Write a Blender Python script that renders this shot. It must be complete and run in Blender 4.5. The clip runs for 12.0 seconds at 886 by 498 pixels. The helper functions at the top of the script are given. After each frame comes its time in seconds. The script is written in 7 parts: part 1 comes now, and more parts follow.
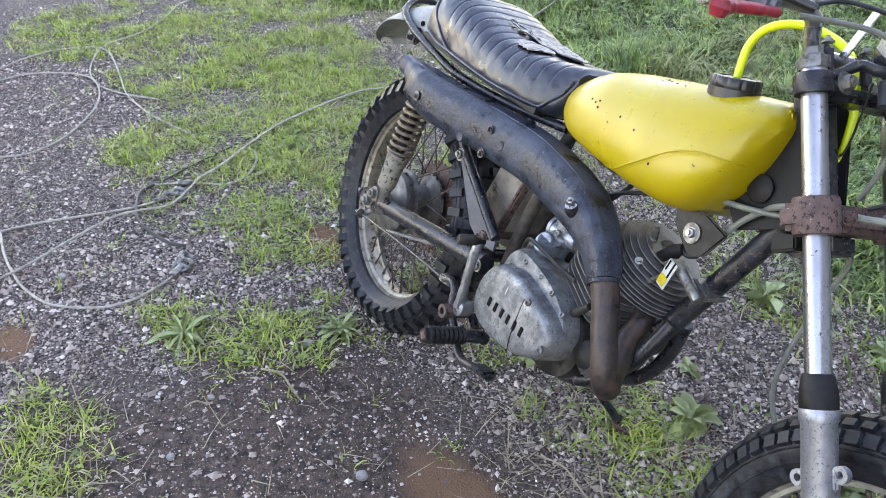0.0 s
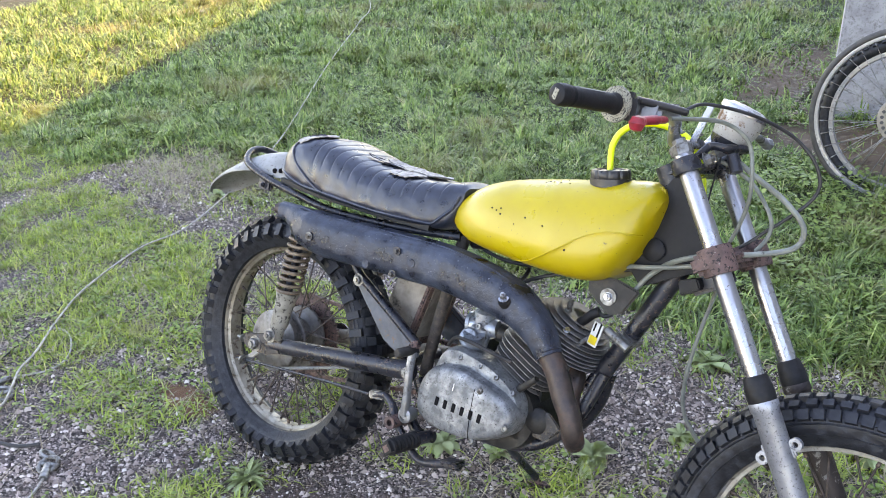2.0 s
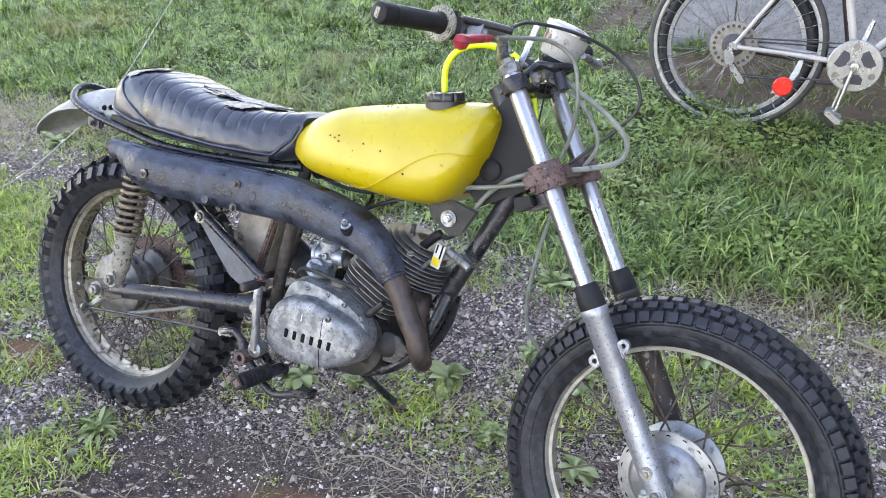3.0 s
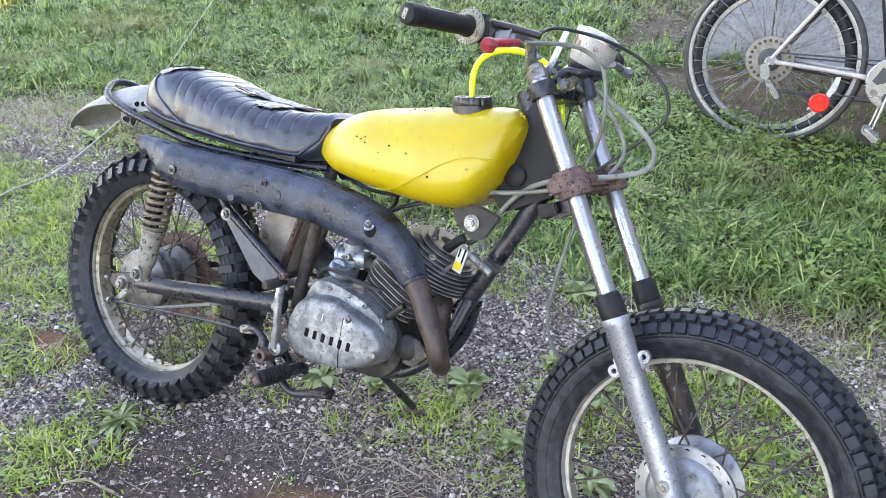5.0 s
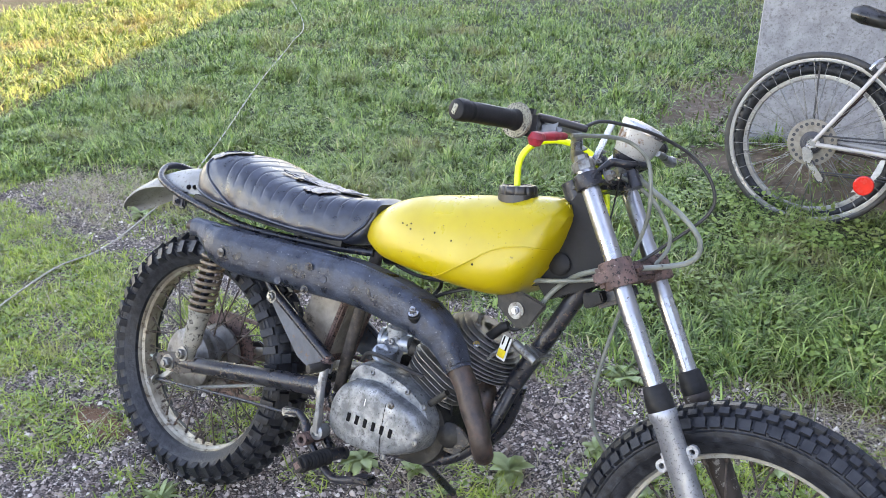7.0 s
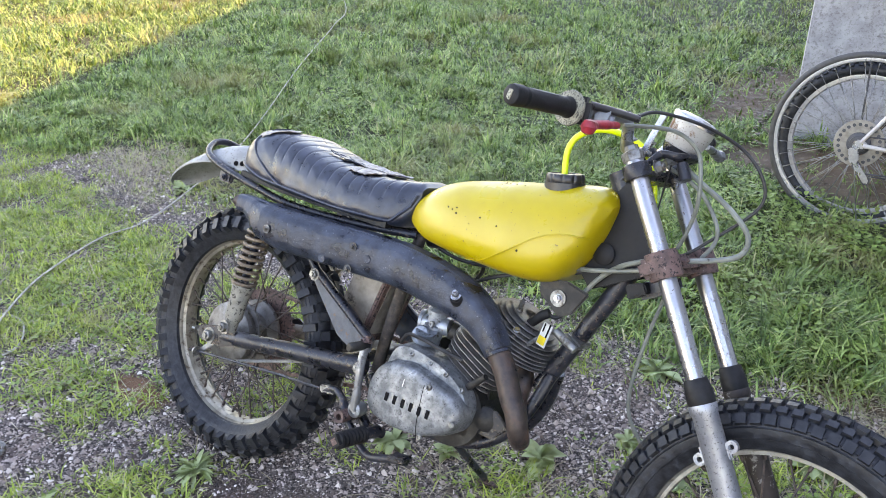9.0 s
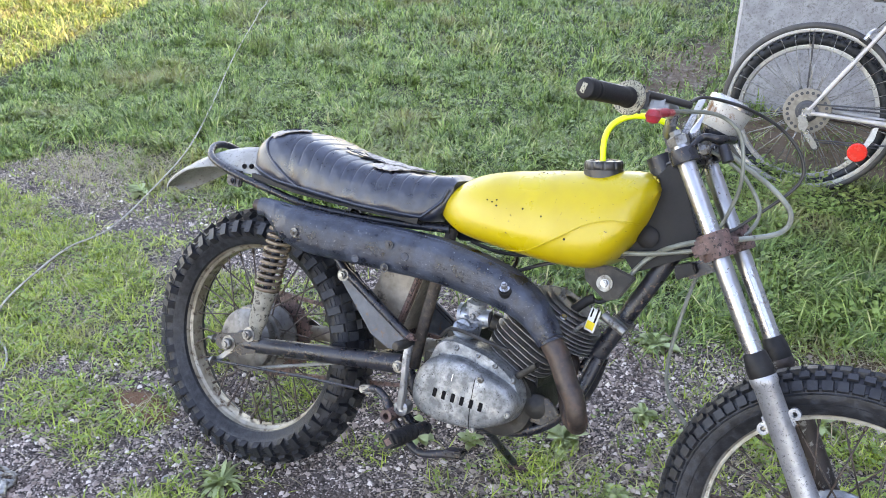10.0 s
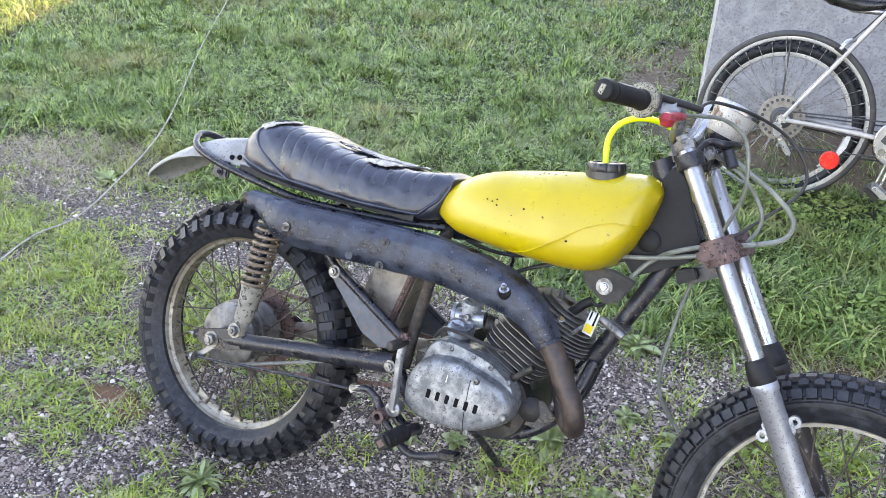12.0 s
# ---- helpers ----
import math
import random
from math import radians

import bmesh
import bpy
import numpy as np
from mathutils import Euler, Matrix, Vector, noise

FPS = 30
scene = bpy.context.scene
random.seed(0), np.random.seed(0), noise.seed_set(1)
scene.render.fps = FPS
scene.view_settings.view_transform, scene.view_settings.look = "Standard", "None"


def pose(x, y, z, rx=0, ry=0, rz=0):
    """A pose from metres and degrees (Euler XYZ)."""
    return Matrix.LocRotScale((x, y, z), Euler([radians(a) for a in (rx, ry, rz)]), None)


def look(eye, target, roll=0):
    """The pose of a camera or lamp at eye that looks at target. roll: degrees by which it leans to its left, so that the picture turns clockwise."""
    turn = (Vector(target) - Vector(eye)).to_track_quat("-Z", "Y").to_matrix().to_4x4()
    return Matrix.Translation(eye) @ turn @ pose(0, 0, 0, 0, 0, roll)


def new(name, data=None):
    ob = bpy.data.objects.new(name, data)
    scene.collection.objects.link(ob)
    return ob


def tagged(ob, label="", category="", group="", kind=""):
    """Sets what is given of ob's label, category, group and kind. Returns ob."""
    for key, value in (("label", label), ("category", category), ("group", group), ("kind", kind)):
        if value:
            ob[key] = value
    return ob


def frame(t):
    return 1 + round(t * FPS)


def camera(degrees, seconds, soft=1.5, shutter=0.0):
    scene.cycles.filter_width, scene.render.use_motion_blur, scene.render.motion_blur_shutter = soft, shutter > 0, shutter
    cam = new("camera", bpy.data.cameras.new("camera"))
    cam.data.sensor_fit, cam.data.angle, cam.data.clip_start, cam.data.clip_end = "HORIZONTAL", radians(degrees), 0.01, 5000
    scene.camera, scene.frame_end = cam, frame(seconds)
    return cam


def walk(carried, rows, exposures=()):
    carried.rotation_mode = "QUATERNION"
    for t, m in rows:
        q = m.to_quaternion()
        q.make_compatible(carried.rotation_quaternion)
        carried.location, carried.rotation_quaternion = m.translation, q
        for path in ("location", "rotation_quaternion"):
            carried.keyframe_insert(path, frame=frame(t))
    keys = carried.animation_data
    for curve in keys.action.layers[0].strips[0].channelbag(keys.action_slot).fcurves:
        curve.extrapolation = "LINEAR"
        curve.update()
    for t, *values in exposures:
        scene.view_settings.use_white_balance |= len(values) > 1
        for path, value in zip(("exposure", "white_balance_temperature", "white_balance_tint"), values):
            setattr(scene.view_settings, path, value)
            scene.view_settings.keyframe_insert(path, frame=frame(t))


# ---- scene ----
cam = camera(55.0, 12.0, soft=0.5)
PATH = [
    (0, (1.673, -0.826, 1.305), (0.182, -0.024, 0.241), 0.8),
    (0.2, (1.56, -0.87, 1.323), (0.154, 0.071, 0.256), -3.2),
    (0.3, (1.516, -0.919, 1.323), (0.223, 0.18, 0.264), -2.7),
    (0.5, (1.468, -0.954, 1.323), (0.264, 0.207, 0.227), -1.0),
    (1, (1.378, -1.107, 1.377), (0.246, 0.212, 0.387), -4.1),
    (1.5, (1.386, -1.223, 1.416), (0.289, 0.188, 0.516), -4.4),
    (2, (1.506, -1.256, 1.417), (0.379, 0.156, 0.56), -1.8),
    (2.5, (1.547, -1.242, 1.392), (0.626, 0.252, 0.433), -1.1),
    (2.7, (1.555, -1.239, 1.391), (0.71, 0.284, 0.408), -0.4),
    (4.5, (1.584, -1.237, 1.38), (0.691, 0.268, 0.412), 0.4),
    (5, (1.579, -1.232, 1.379), (0.666, 0.265, 0.416), 0.4),
    (5.5, (1.569, -1.225, 1.398), (0.638, 0.298, 0.496), 0.2),
    (6, (1.566, -1.227, 1.408), (0.589, 0.307, 0.575), 0.3),
    (6.5, (1.561, -1.234, 1.41), (0.538, 0.285, 0.607), 0.2),
    (7, (1.562, -1.235, 1.408), (0.537, 0.278, 0.596), -0.1),
    (9, (1.545, -1.261, 1.404), (0.47, 0.203, 0.566), 1.4),
    (9.5, (1.47, -1.309, 1.42), (0.373, 0.135, 0.576), 1.5),
    (10, (1.323, -1.398, 1.426), (0.431, 0.163, 0.551), 0.5),
    (10.5, (1.257, -1.391, 1.417), (0.47, 0.215, 0.521), 4.0),
    (11, (1.245, -1.396, 1.418), (0.468, 0.228, 0.548), 2.6),
    (11.5, (1.238, -1.404, 1.415), (0.455, 0.208, 0.527), 3.1),
    (12, (1.235, -1.41, 1.417), (0.435, 0.196, 0.534), 3.3),
]
walk(cam, [(t, look(eye, target, roll)) for t, eye, target, roll in PATH], exposures=[(0.0, 2.88, 8650, 24), (0.7, 2.95, 8650, 24), (1.0, 3.12, 8650, 24), (1.3, 3.1, 8650, 24), (2.0, 2.95, 8650, 24), (2.7, 3.05, 8650, 24), (4.5, 3.2, 8650, 24), (5.2, 3.2, 8650, 24), (6.5, 2.97, 8650, 24), (9.5, 2.96, 8650, 24), (10.5, 3.12, 8650, 24), (12.0, 3.12, 8650, 24)])

# ---- world, sun and exposure ----
SUN_AZ = math.atan2(0.50, 0.87)          # towards the sun, from +x towards +y
SUN_EL = radians(36)
world = bpy.data.worlds.new("sky_world")
scene.world = world
world.use_nodes = True
wn = world.node_tree.nodes
sky = wn.new("ShaderNodeTexSky")
sky.sky_type = "NISHITA"
sky.sun_disc = False
sky.sun_elevation = SUN_EL
sky.sun_rotation = math.pi / 2 - SUN_AZ
sky.dust_density = 0.35
world.node_tree.links.new(sky.outputs[0], wn["Background"].inputs[0])
wn["Background"].inputs[1].default_value = 0.15
sun_data = bpy.data.lights.new("sun", "SUN")
sun_data.energy, sun_data.angle, sun_data.color = 2.2, radians(0.6), (1.0, 0.68, 0.34)
sun = new("sun", sun_data)
sun.matrix_basis = look((10 * math.cos(SUN_AZ) * math.cos(SUN_EL), 10 * math.sin(SUN_AZ) * math.cos(SUN_EL), 10 * math.sin(SUN_EL)), (0, 0, 0))

# ---- materials ----
def nodes_of(name):
    m = bpy.data.materials.new(name)
    m.use_nodes = True
    return m, m.node_tree.nodes, m.node_tree.links, m.node_tree.nodes["Principled BSDF"]


def noise_node(nt, links, scale, detail=6.0, rough=0.6, vector=None):
    n = nt.new("ShaderNodeTexNoise")
    n.inputs["Scale"].default_value, n.inputs["Detail"].default_value, n.inputs["Roughness"].default_value = scale, detail, rough
    if vector is not None:
        links.new(vector, n.inputs["Vector"])
    return n


def ramp_node(nt, links, source, stops):
    r = nt.new("ShaderNodeValToRGB")
    e = r.color_ramp.elements
    while len(e) < len(stops):
        e.new(0.5)
    for el, (p, c) in zip(e, stops):
        el.position = p
        el.color = (c, c, c, 1) if isinstance(c, (int, float)) else (*c, 1)
    links.new(source, r.inputs[0])
    return r


def mix_node(nt, links, fac, a, b):
    m = nt.new("ShaderNodeMix")
    m.data_type = "RGBA"
    for i, v in ((0, fac), (6, a), (7, b)):
        if isinstance(v, (int, float)):
            m.inputs[i].default_value = v
        elif isinstance(v, tuple):
            m.inputs[i].default_value = (*v, 1)
        else:
            links.new(v, m.inputs[i])
    return m.outputs[2]


def surface(name, c1, c2=None, rough=0.5, metal=0.0, scale=14.0, bump=0.15, bscale=160.0, dirt=None, dscale=22.0, dmin=0.56, dmax=0.64,
            specks=None, sscale=60.0, smin=0.68, coat=0.0, spec=0.5, bdist=0.002, rvar=0.1):
    """Two-scale colour variation, fine relief, a layer of dirt or rust with its own edges, and small chips."""
    m, nt, links, b = nodes_of(name)
    tc = nt.new("ShaderNodeTexCoord").outputs["Object"]
    big = noise_node(nt, links, scale, 5, 0.6, tc)
    fine = noise_node(nt, links, bscale, 6, 0.65, tc)
    c2 = c2 or tuple(v * 0.75 for v in c1)
    col = mix_node(nt, links, ramp_node(nt, links, big.outputs[0], [(0.38, 0.0), (0.62, 1.0)]).outputs[0], c1, c2)
    rgh = ramp_node(nt, links, big.outputs[0], [(0.30, max(0.02, rough - rvar)), (0.70, min(1.0, rough + rvar * 1.2))]).outputs[0]
    met = None
    if dirt:
        dn = noise_node(nt, links, dscale, 9, 0.72, tc)
        mask = ramp_node(nt, links, dn.outputs[0], [(dmin, 0.0), (dmax, 1.0)]).outputs[0]
        dcol = mix_node(nt, links, fine.outputs[0], dirt, tuple(v * 0.5 for v in dirt))
        col = mix_node(nt, links, mask, col, dcol)
        rgh = mix_node(nt, links, mask, rgh, (0.85, 0.85, 0.85))
        if metal:
            met = ramp_node(nt, links, mask, [(0.0, metal), (0.6, 0.0)]).outputs[0]
    if specks:
        sn = noise_node(nt, links, sscale, 2, 0.5, tc)
        smask = ramp_node(nt, links, sn.outputs[0], [(smin, 0.0), (smin + 0.02, 1.0)]).outputs[0]
        col = mix_node(nt, links, smask, col, specks)
        rgh = mix_node(nt, links, smask, rgh, (0.8, 0.8, 0.8))
    links.new(col, b.inputs["Base Color"])
    links.new(rgh, b.inputs["Roughness"])
    b.inputs["Metallic"].default_value = metal
    if met is not None:
        links.new(met, b.inputs["Metallic"])
    b.inputs["Coat Weight"].default_value = coat
    b.inputs["Specular IOR Level"].default_value = spec
    b.inputs["Coat Roughness"].default_value = 0.12
    if bump:
        bn = nt.new("ShaderNodeBump")
        bn.inputs["Strength"].default_value, bn.inputs["Distance"].default_value = bump, bdist
        links.new(fine.outputs[0], bn.inputs["Height"])
        links.new(bn.outputs[0], b.inputs["Normal"])
    return m


M_YELLOW = surface("yellow_tank_paint", (0.425, 0.322, 0.005), (0.385, 0.285, 0.004), rough=0.34, scale=9, bump=0.05, bscale=60, specks=(0.05, 0.03, 0.02), sscale=150, smin=0.735, coat=0.15,
                   dirt=(0.30, 0.22, 0.03), dscale=20, dmin=0.64, dmax=0.80, rvar=0.14)
M_VINYL = surface("black_vinyl", (0.008, 0.011, 0.020), (0.022, 0.029, 0.048), rough=0.33, scale=34, bump=0.28, bscale=60, dirt=(0.036, 0.043, 0.060), dscale=30, dmin=0.56, dmax=0.80, spec=0.62, coat=0.06, rvar=0.10)
M_VINYL_WORN = surface("worn_vinyl_backing", (0.46, 0.43, 0.38), (0.25, 0.225, 0.195), rough=0.6, scale=70, bump=0.4, bscale=160, dirt=(0.07, 0.06, 0.055), dscale=80, dmin=0.54, dmax=0.62)
M_BLACK = surface("chipped_black_paint", (0.007, 0.008, 0.012), (0.019, 0.021, 0.029), rough=0.30, scale=26, bump=0.5, bscale=120, dirt=(0.17, 0.12, 0.09), dscale=110, dmin=0.585, dmax=0.61, spec=0.45, rvar=0.14)
M_MUFFLER = surface("black_heatproof_paint", (0.007, 0.010, 0.018), (0.036, 0.047, 0.070), rough=0.34, scale=22, bump=0.85, bscale=70, bdist=0.003, rvar=0.18, dirt=(0.050, 0.038, 0.036), dscale=80, dmin=0.62, dmax=0.66, spec=0.45,
                    specks=(0.17, 0.18, 0.195), sscale=260, smin=0.69)
M_GRIME = surface("caked_brown_grime", (0.022, 0.018, 0.016), (0.070, 0.054, 0.044), rough=0.75, scale=50, bump=0.9, bscale=140, dirt=(0.16, 0.125, 0.10), dscale=60, dmin=0.57, dmax=0.66)
M_PIPE = surface("rusty_exhaust_pipe", (0.034, 0.028, 0.027), (0.078, 0.056, 0.045), rough=0.42, metal=0.45, scale=24, bump=0.6, bscale=90, rvar=0.16, dirt=(0.095, 0.050, 0.034), dscale=34, dmin=0.50, dmax=0.64)
M_CHROME = surface("pitted_chrome", (0.44, 0.45, 0.465), (0.33, 0.335, 0.35), rough=0.28, metal=0.95, scale=12, bump=0.08, bscale=200, dirt=(0.10, 0.06, 0.035), dscale=95, dmin=0.61, dmax=0.635)
M_ALU = surface("cast_aluminium", (0.27, 0.28, 0.295), (0.17, 0.178, 0.19), rough=0.40, metal=0.8, scale=20, bump=0.3, bscale=160, dirt=(0.08, 0.074, 0.068), dscale=34, dmin=0.53, dmax=0.64)
M_COVER = surface("worn_engine_cover_alloy", (0.265, 0.278, 0.285), (0.115, 0.124, 0.131), rough=0.38, metal=0.45, scale=32, bump=0.5, bscale=150, dirt=(0.075, 0.074, 0.072), dscale=52, dmin=0.50, dmax=0.68,
                  specks=(0.030, 0.029, 0.028), sscale=330, smin=0.665, rvar=0.16)
M_FORKLEG = surface("dull_silver_fork_leg", (0.37, 0.385, 0.41), (0.25, 0.262, 0.285), rough=0.42, metal=0.75, scale=20, bump=0.3, bscale=220, dirt=(0.13, 0.13, 0.135), dscale=180, dmin=0.55, dmax=0.62)
M_CASE = surface("oily_black_engine_case", (0.014, 0.014, 0.015), (0.04, 0.039, 0.036), rough=0.4, metal=0.4, scale=26, bump=0.4, bscale=130, dirt=(0.09, 0.075, 0.06), dscale=26, dmin=0.56, dmax=0.66, spec=0.25)
M_FIN = surface("weathered_cylinder_fins", (0.105, 0.103, 0.102), (0.190, 0.186, 0.180), rough=0.42, metal=0.3, scale=40, bump=0.3, bscale=200, dirt=(0.09, 0.075, 0.062), dscale=44, dmin=0.58, dmax=0.68)
M_CARB = surface("grey_carburettor_alloy", (0.34, 0.38, 0.43), (0.20, 0.22, 0.255), rough=0.4, metal=0.6, scale=30, bump=0.25, dirt=(0.06, 0.055, 0.05), dscale=60, dmin=0.55, dmax=0.64)
M_HUB = surface("dull_brown_grey_hub", (0.18, 0.175, 0.17), (0.10, 0.095, 0.088), rough=0.45, metal=0.45, scale=30, bump=0.3, bscale=150, dirt=(0.055, 0.044, 0.036), dscale=40, dmin=0.52, dmax=0.64)
M_RUST = surface("rusty_iron", (0.135, 0.076, 0.064), (0.075, 0.045, 0.040), rough=0.6, scale=40, bump=0.8, bscale=160, dirt=(0.024, 0.019, 0.019), dscale=120, dmin=0.54, dmax=0.58, specks=(0.26, 0.23, 0.21), sscale=260, smin=0.70)
M_SPRING = surface("rusty_spring_steel", (0.24, 0.185, 0.13), (0.11, 0.082, 0.06), rough=0.5, metal=0.45, scale=70, bump=0.4, dirt=(0.33, 0.27, 0.19), dscale=70)
M_RIM = surface("aged_alloy_rim", (0.31, 0.285, 0.235), (0.20, 0.175, 0.135), rough=0.38, metal=0.5, scale=26, bump=0.25, bscale=140, dirt=(0.10, 0.068, 0.042), dscale=50, dmin=0.53, dmax=0.62)
M_SPOKE = surface("rusty_spoke_steel", (0.12, 0.09, 0.075), (0.06, 0.05, 0.045), rough=0.6, metal=0.5, scale=60, bump=0.1)
M_SPOKE_BRIGHT = surface("bright_spoke_steel", (0.34, 0.335, 0.325), (0.2, 0.19, 0.18), rough=0.4, metal=0.85, scale=50, bump=0.0)
M_TYRE = surface("weathered_black_rubber", (0.008, 0.0090, 0.0115), (0.024, 0.0265, 0.032), rough=0.44, scale=60, bump=0.7, bscale=120, dirt=(0.070, 0.077, 0.088), dscale=60, dmin=0.56, dmax=0.72, spec=0.32)
M_RIM_SILVER = surface("scuffed_silver_rim", (0.40, 0.395, 0.365), (0.27, 0.262, 0.23), rough=0.36, metal=0.5, scale=26, bump=0.25, bscale=140, dirt=(0.15, 0.125, 0.09), dscale=44, dmin=0.57, dmax=0.66)
M_TREAD = surface("dusty_tread_rubber", (0.009, 0.010, 0.0125), (0.022, 0.024, 0.029), rough=0.42, scale=60, bump=0.4, bscale=160, dirt=(0.070, 0.074, 0.082), dscale=80, dmin=0.57, dmax=0.70, spec=0.36)
M_RUBBER = surface("black_rubber", (0.009, 0.009, 0.0095), (0.018, 0.018, 0.019), rough=0.5, scale=30, bump=0.2, bscale=240, dirt=(0.05, 0.047, 0.044), dscale=40, dmin=0.60, dmax=0.75, spec=0.22)
M_FENDER = surface("scratched_grey_plastic", (0.25, 0.255, 0.25), (0.18, 0.183, 0.177), rough=0.45, scale=20, bump=0.25, bscale=150, dirt=(0.09, 0.08, 0.065), dscale=140, dmin=0.58, dmax=0.63, specks=(0.07, 0.05, 0.04), sscale=230, smin=0.66)
M_DAMPER = surface("flaking_cream_damper", (0.25, 0.24, 0.205), (0.16, 0.152, 0.128), rough=0.5, scale=30, bump=0.4, dirt=(0.05, 0.046, 0.04), dscale=90, dmin=0.54, dmax=0.58)
M_PANEL = surface("dusty_blue_grey_panel", (0.032, 0.042, 0.060), (0.078, 0.092, 0.115), rough=0.45, scale=24, bump=0.4, dirt=(0.15, 0.105, 0.08), dscale=60, dmin=0.57, dmax=0.62)
M_AIRBOX = surface("tan_dusty_airbox", (0.25, 0.225, 0.19), (0.14, 0.12, 0.098), rough=0.65, scale=18, bump=0.3, dirt=(0.04, 0.033, 0.028), dscale=24, dmin=0.55, dmax=0.66)
M_NEON = surface("neon_yellow_hose", (0.72, 0.86, 0.01), (0.66, 0.80, 0.01), rough=0.3, scale=10, bump=0.0, coat=0.3)
M_BLACKPLASTIC = surface("black_plastic", (0.012, 0.012, 0.013), (0.025, 0.025, 0.026), rough=0.3, scale=20, bump=0.05)
M_CABLE_BLACK = surface("black_cable_sheath", (0.014, 0.014, 0.015), (0.03, 0.03, 0.03), rough=0.45, scale=30, bump=0.0)
M_CABLE_GREY = surface("grey_cable_sheath", (0.205, 0.220, 0.188), (0.125, 0.134, 0.113), rough=0.40, scale=24, bump=0.05, dirt=(0.06, 0.055, 0.045), dscale=30, dmin=0.60, dmax=0.70)
M_RED = surface("red_lever_rubber", (0.34, 0.022, 0.034), (0.22, 0.016, 0.024), rough=0.38, scale=60, bump=0.2, dirt=(0.36, 0.12, 0.12), dscale=70, dmin=0.58, dmax=0.68)
M_LAMP = surface("rust_spotted_white_paint", (0.46, 0.46, 0.445), (0.36, 0.36, 0.345), rough=0.34, metal=0.2, scale=16, bump=0.2, specks=(0.09, 0.05, 0.03), sscale=400, smin=0.66, dirt=(0.26, 0.14, 0.07), dscale=13, dmin=0.57, dmax=0.63)
M_FLANGE = surface("speckled_white_rubber", (0.34, 0.325, 0.25), (0.25, 0.24, 0.18), rough=0.7, scale=30, bump=0.3, specks=(0.02, 0.02, 0.018), sscale=520, smin=0.545)
M_WHITE = surface("white_sticker", (0.58, 0.58, 0.56), (0.46, 0.46, 0.43), rough=0.5, scale=60, bump=0.0)
M_STICKER_YELLOW = surface("yellow_sticker", (0.75, 0.55, 0.01), rough=0.5, bump=0.0)
M_INK = surface("black_ink", (0.008, 0.008, 0.009), rough=0.85, bump=0.0, spec=0.1)
M_GALV = surface("galvanised_steel", (0.26, 0.26, 0.25), (0.14, 0.14, 0.133), rough=0.42, metal=0.75, scale=60, bump=0.2, dirt=(0.08, 0.062, 0.045), dscale=60, dmin=0.52, dmax=0.62)
M_WIRE = surface("weathered_wire_rope", (0.42, 0.40, 0.35), (0.26, 0.245, 0.21), rough=0.6, metal=0.1, scale=60, bump=0.5, bscale=400)
M_BIKE_WHITE = surface("pearl_white_bicycle_paint", (0.50, 0.46, 0.43), (0.40, 0.365, 0.34), rough=0.33, scale=14, bump=0.03, coat=0.3, dirt=(0.19, 0.15, 0.12), dscale=30, dmin=0.62, dmax=0.72)
M_BIKE_MAROON = surface("dark_maroon_bicycle_paint", (0.035, 0.018, 0.020), (0.02, 0.011, 0.013), rough=0.35, scale=14, bump=0.03, coat=0.3)
M_BIKE_ALLOY = surface("bicycle_alloy", (0.50, 0.50, 0.51), (0.36, 0.36, 0.37), rough=0.3, metal=0.8, scale=30, bump=0.05, dirt=(0.17, 0.15, 0.125), dscale=36, dmin=0.62, dmax=0.7)
M_DISC = surface("cream_plastic_disc", (0.27, 0.24, 0.20), (0.18, 0.155, 0.125), rough=0.5, scale=30, bump=0.1)
M_BIKE_TYRE = surface("grey_bicycle_rubber", (0.030, 0.028, 0.027), (0.055, 0.052, 0.049), rough=0.6, scale=30, bump=0.2)
M_REFLECTOR = surface("red_reflector_plastic", (0.85, 0.03, 0.02), (0.75, 0.02, 0.015), rough=0.25, scale=40, bump=0.3, bscale=260, coat=0.4)
M_DARKGAP = surface("dark_plastic_insert", (0.035, 0.036, 0.042), (0.06, 0.06, 0.066), rough=0.5, bump=0.05)
M_BIKE_RIM = surface("polished_bicycle_rim", (0.44, 0.435, 0.43), (0.32, 0.315, 0.31), rough=0.32, metal=0.5, scale=30, bump=0.05, dirt=(0.16, 0.14, 0.12), dscale=40, dmin=0.60, dmax=0.7)
M_CONCRETE = surface("weathered_concrete", (0.36, 0.36, 0.375), (0.27, 0.27, 0.282), rough=0.9, scale=14, bump=0.8, bscale=90, dirt=(0.20, 0.19, 0.185), dscale=60, dmin=0.50, dmax=0.68)
# siding and roof colours of the unseen, added house
M_SHADE_HOUSE = surface("grey_blue_shade_house", (0.27, 0.295, 0.33), (0.22, 0.24, 0.27), rough=0.7, scale=3, bump=0.1, bscale=30)
M_SHADE_ROOF = surface("grey_shade_roof", (0.10, 0.10, 0.105), (0.06, 0.06, 0.065), rough=0.9, scale=6, bump=0.4, bscale=40)
M_STONE_PALE = surface("pale_loose_stone", (0.32, 0.315, 0.30), (0.20, 0.195, 0.185), rough=0.85, scale=60, bump=0.5)


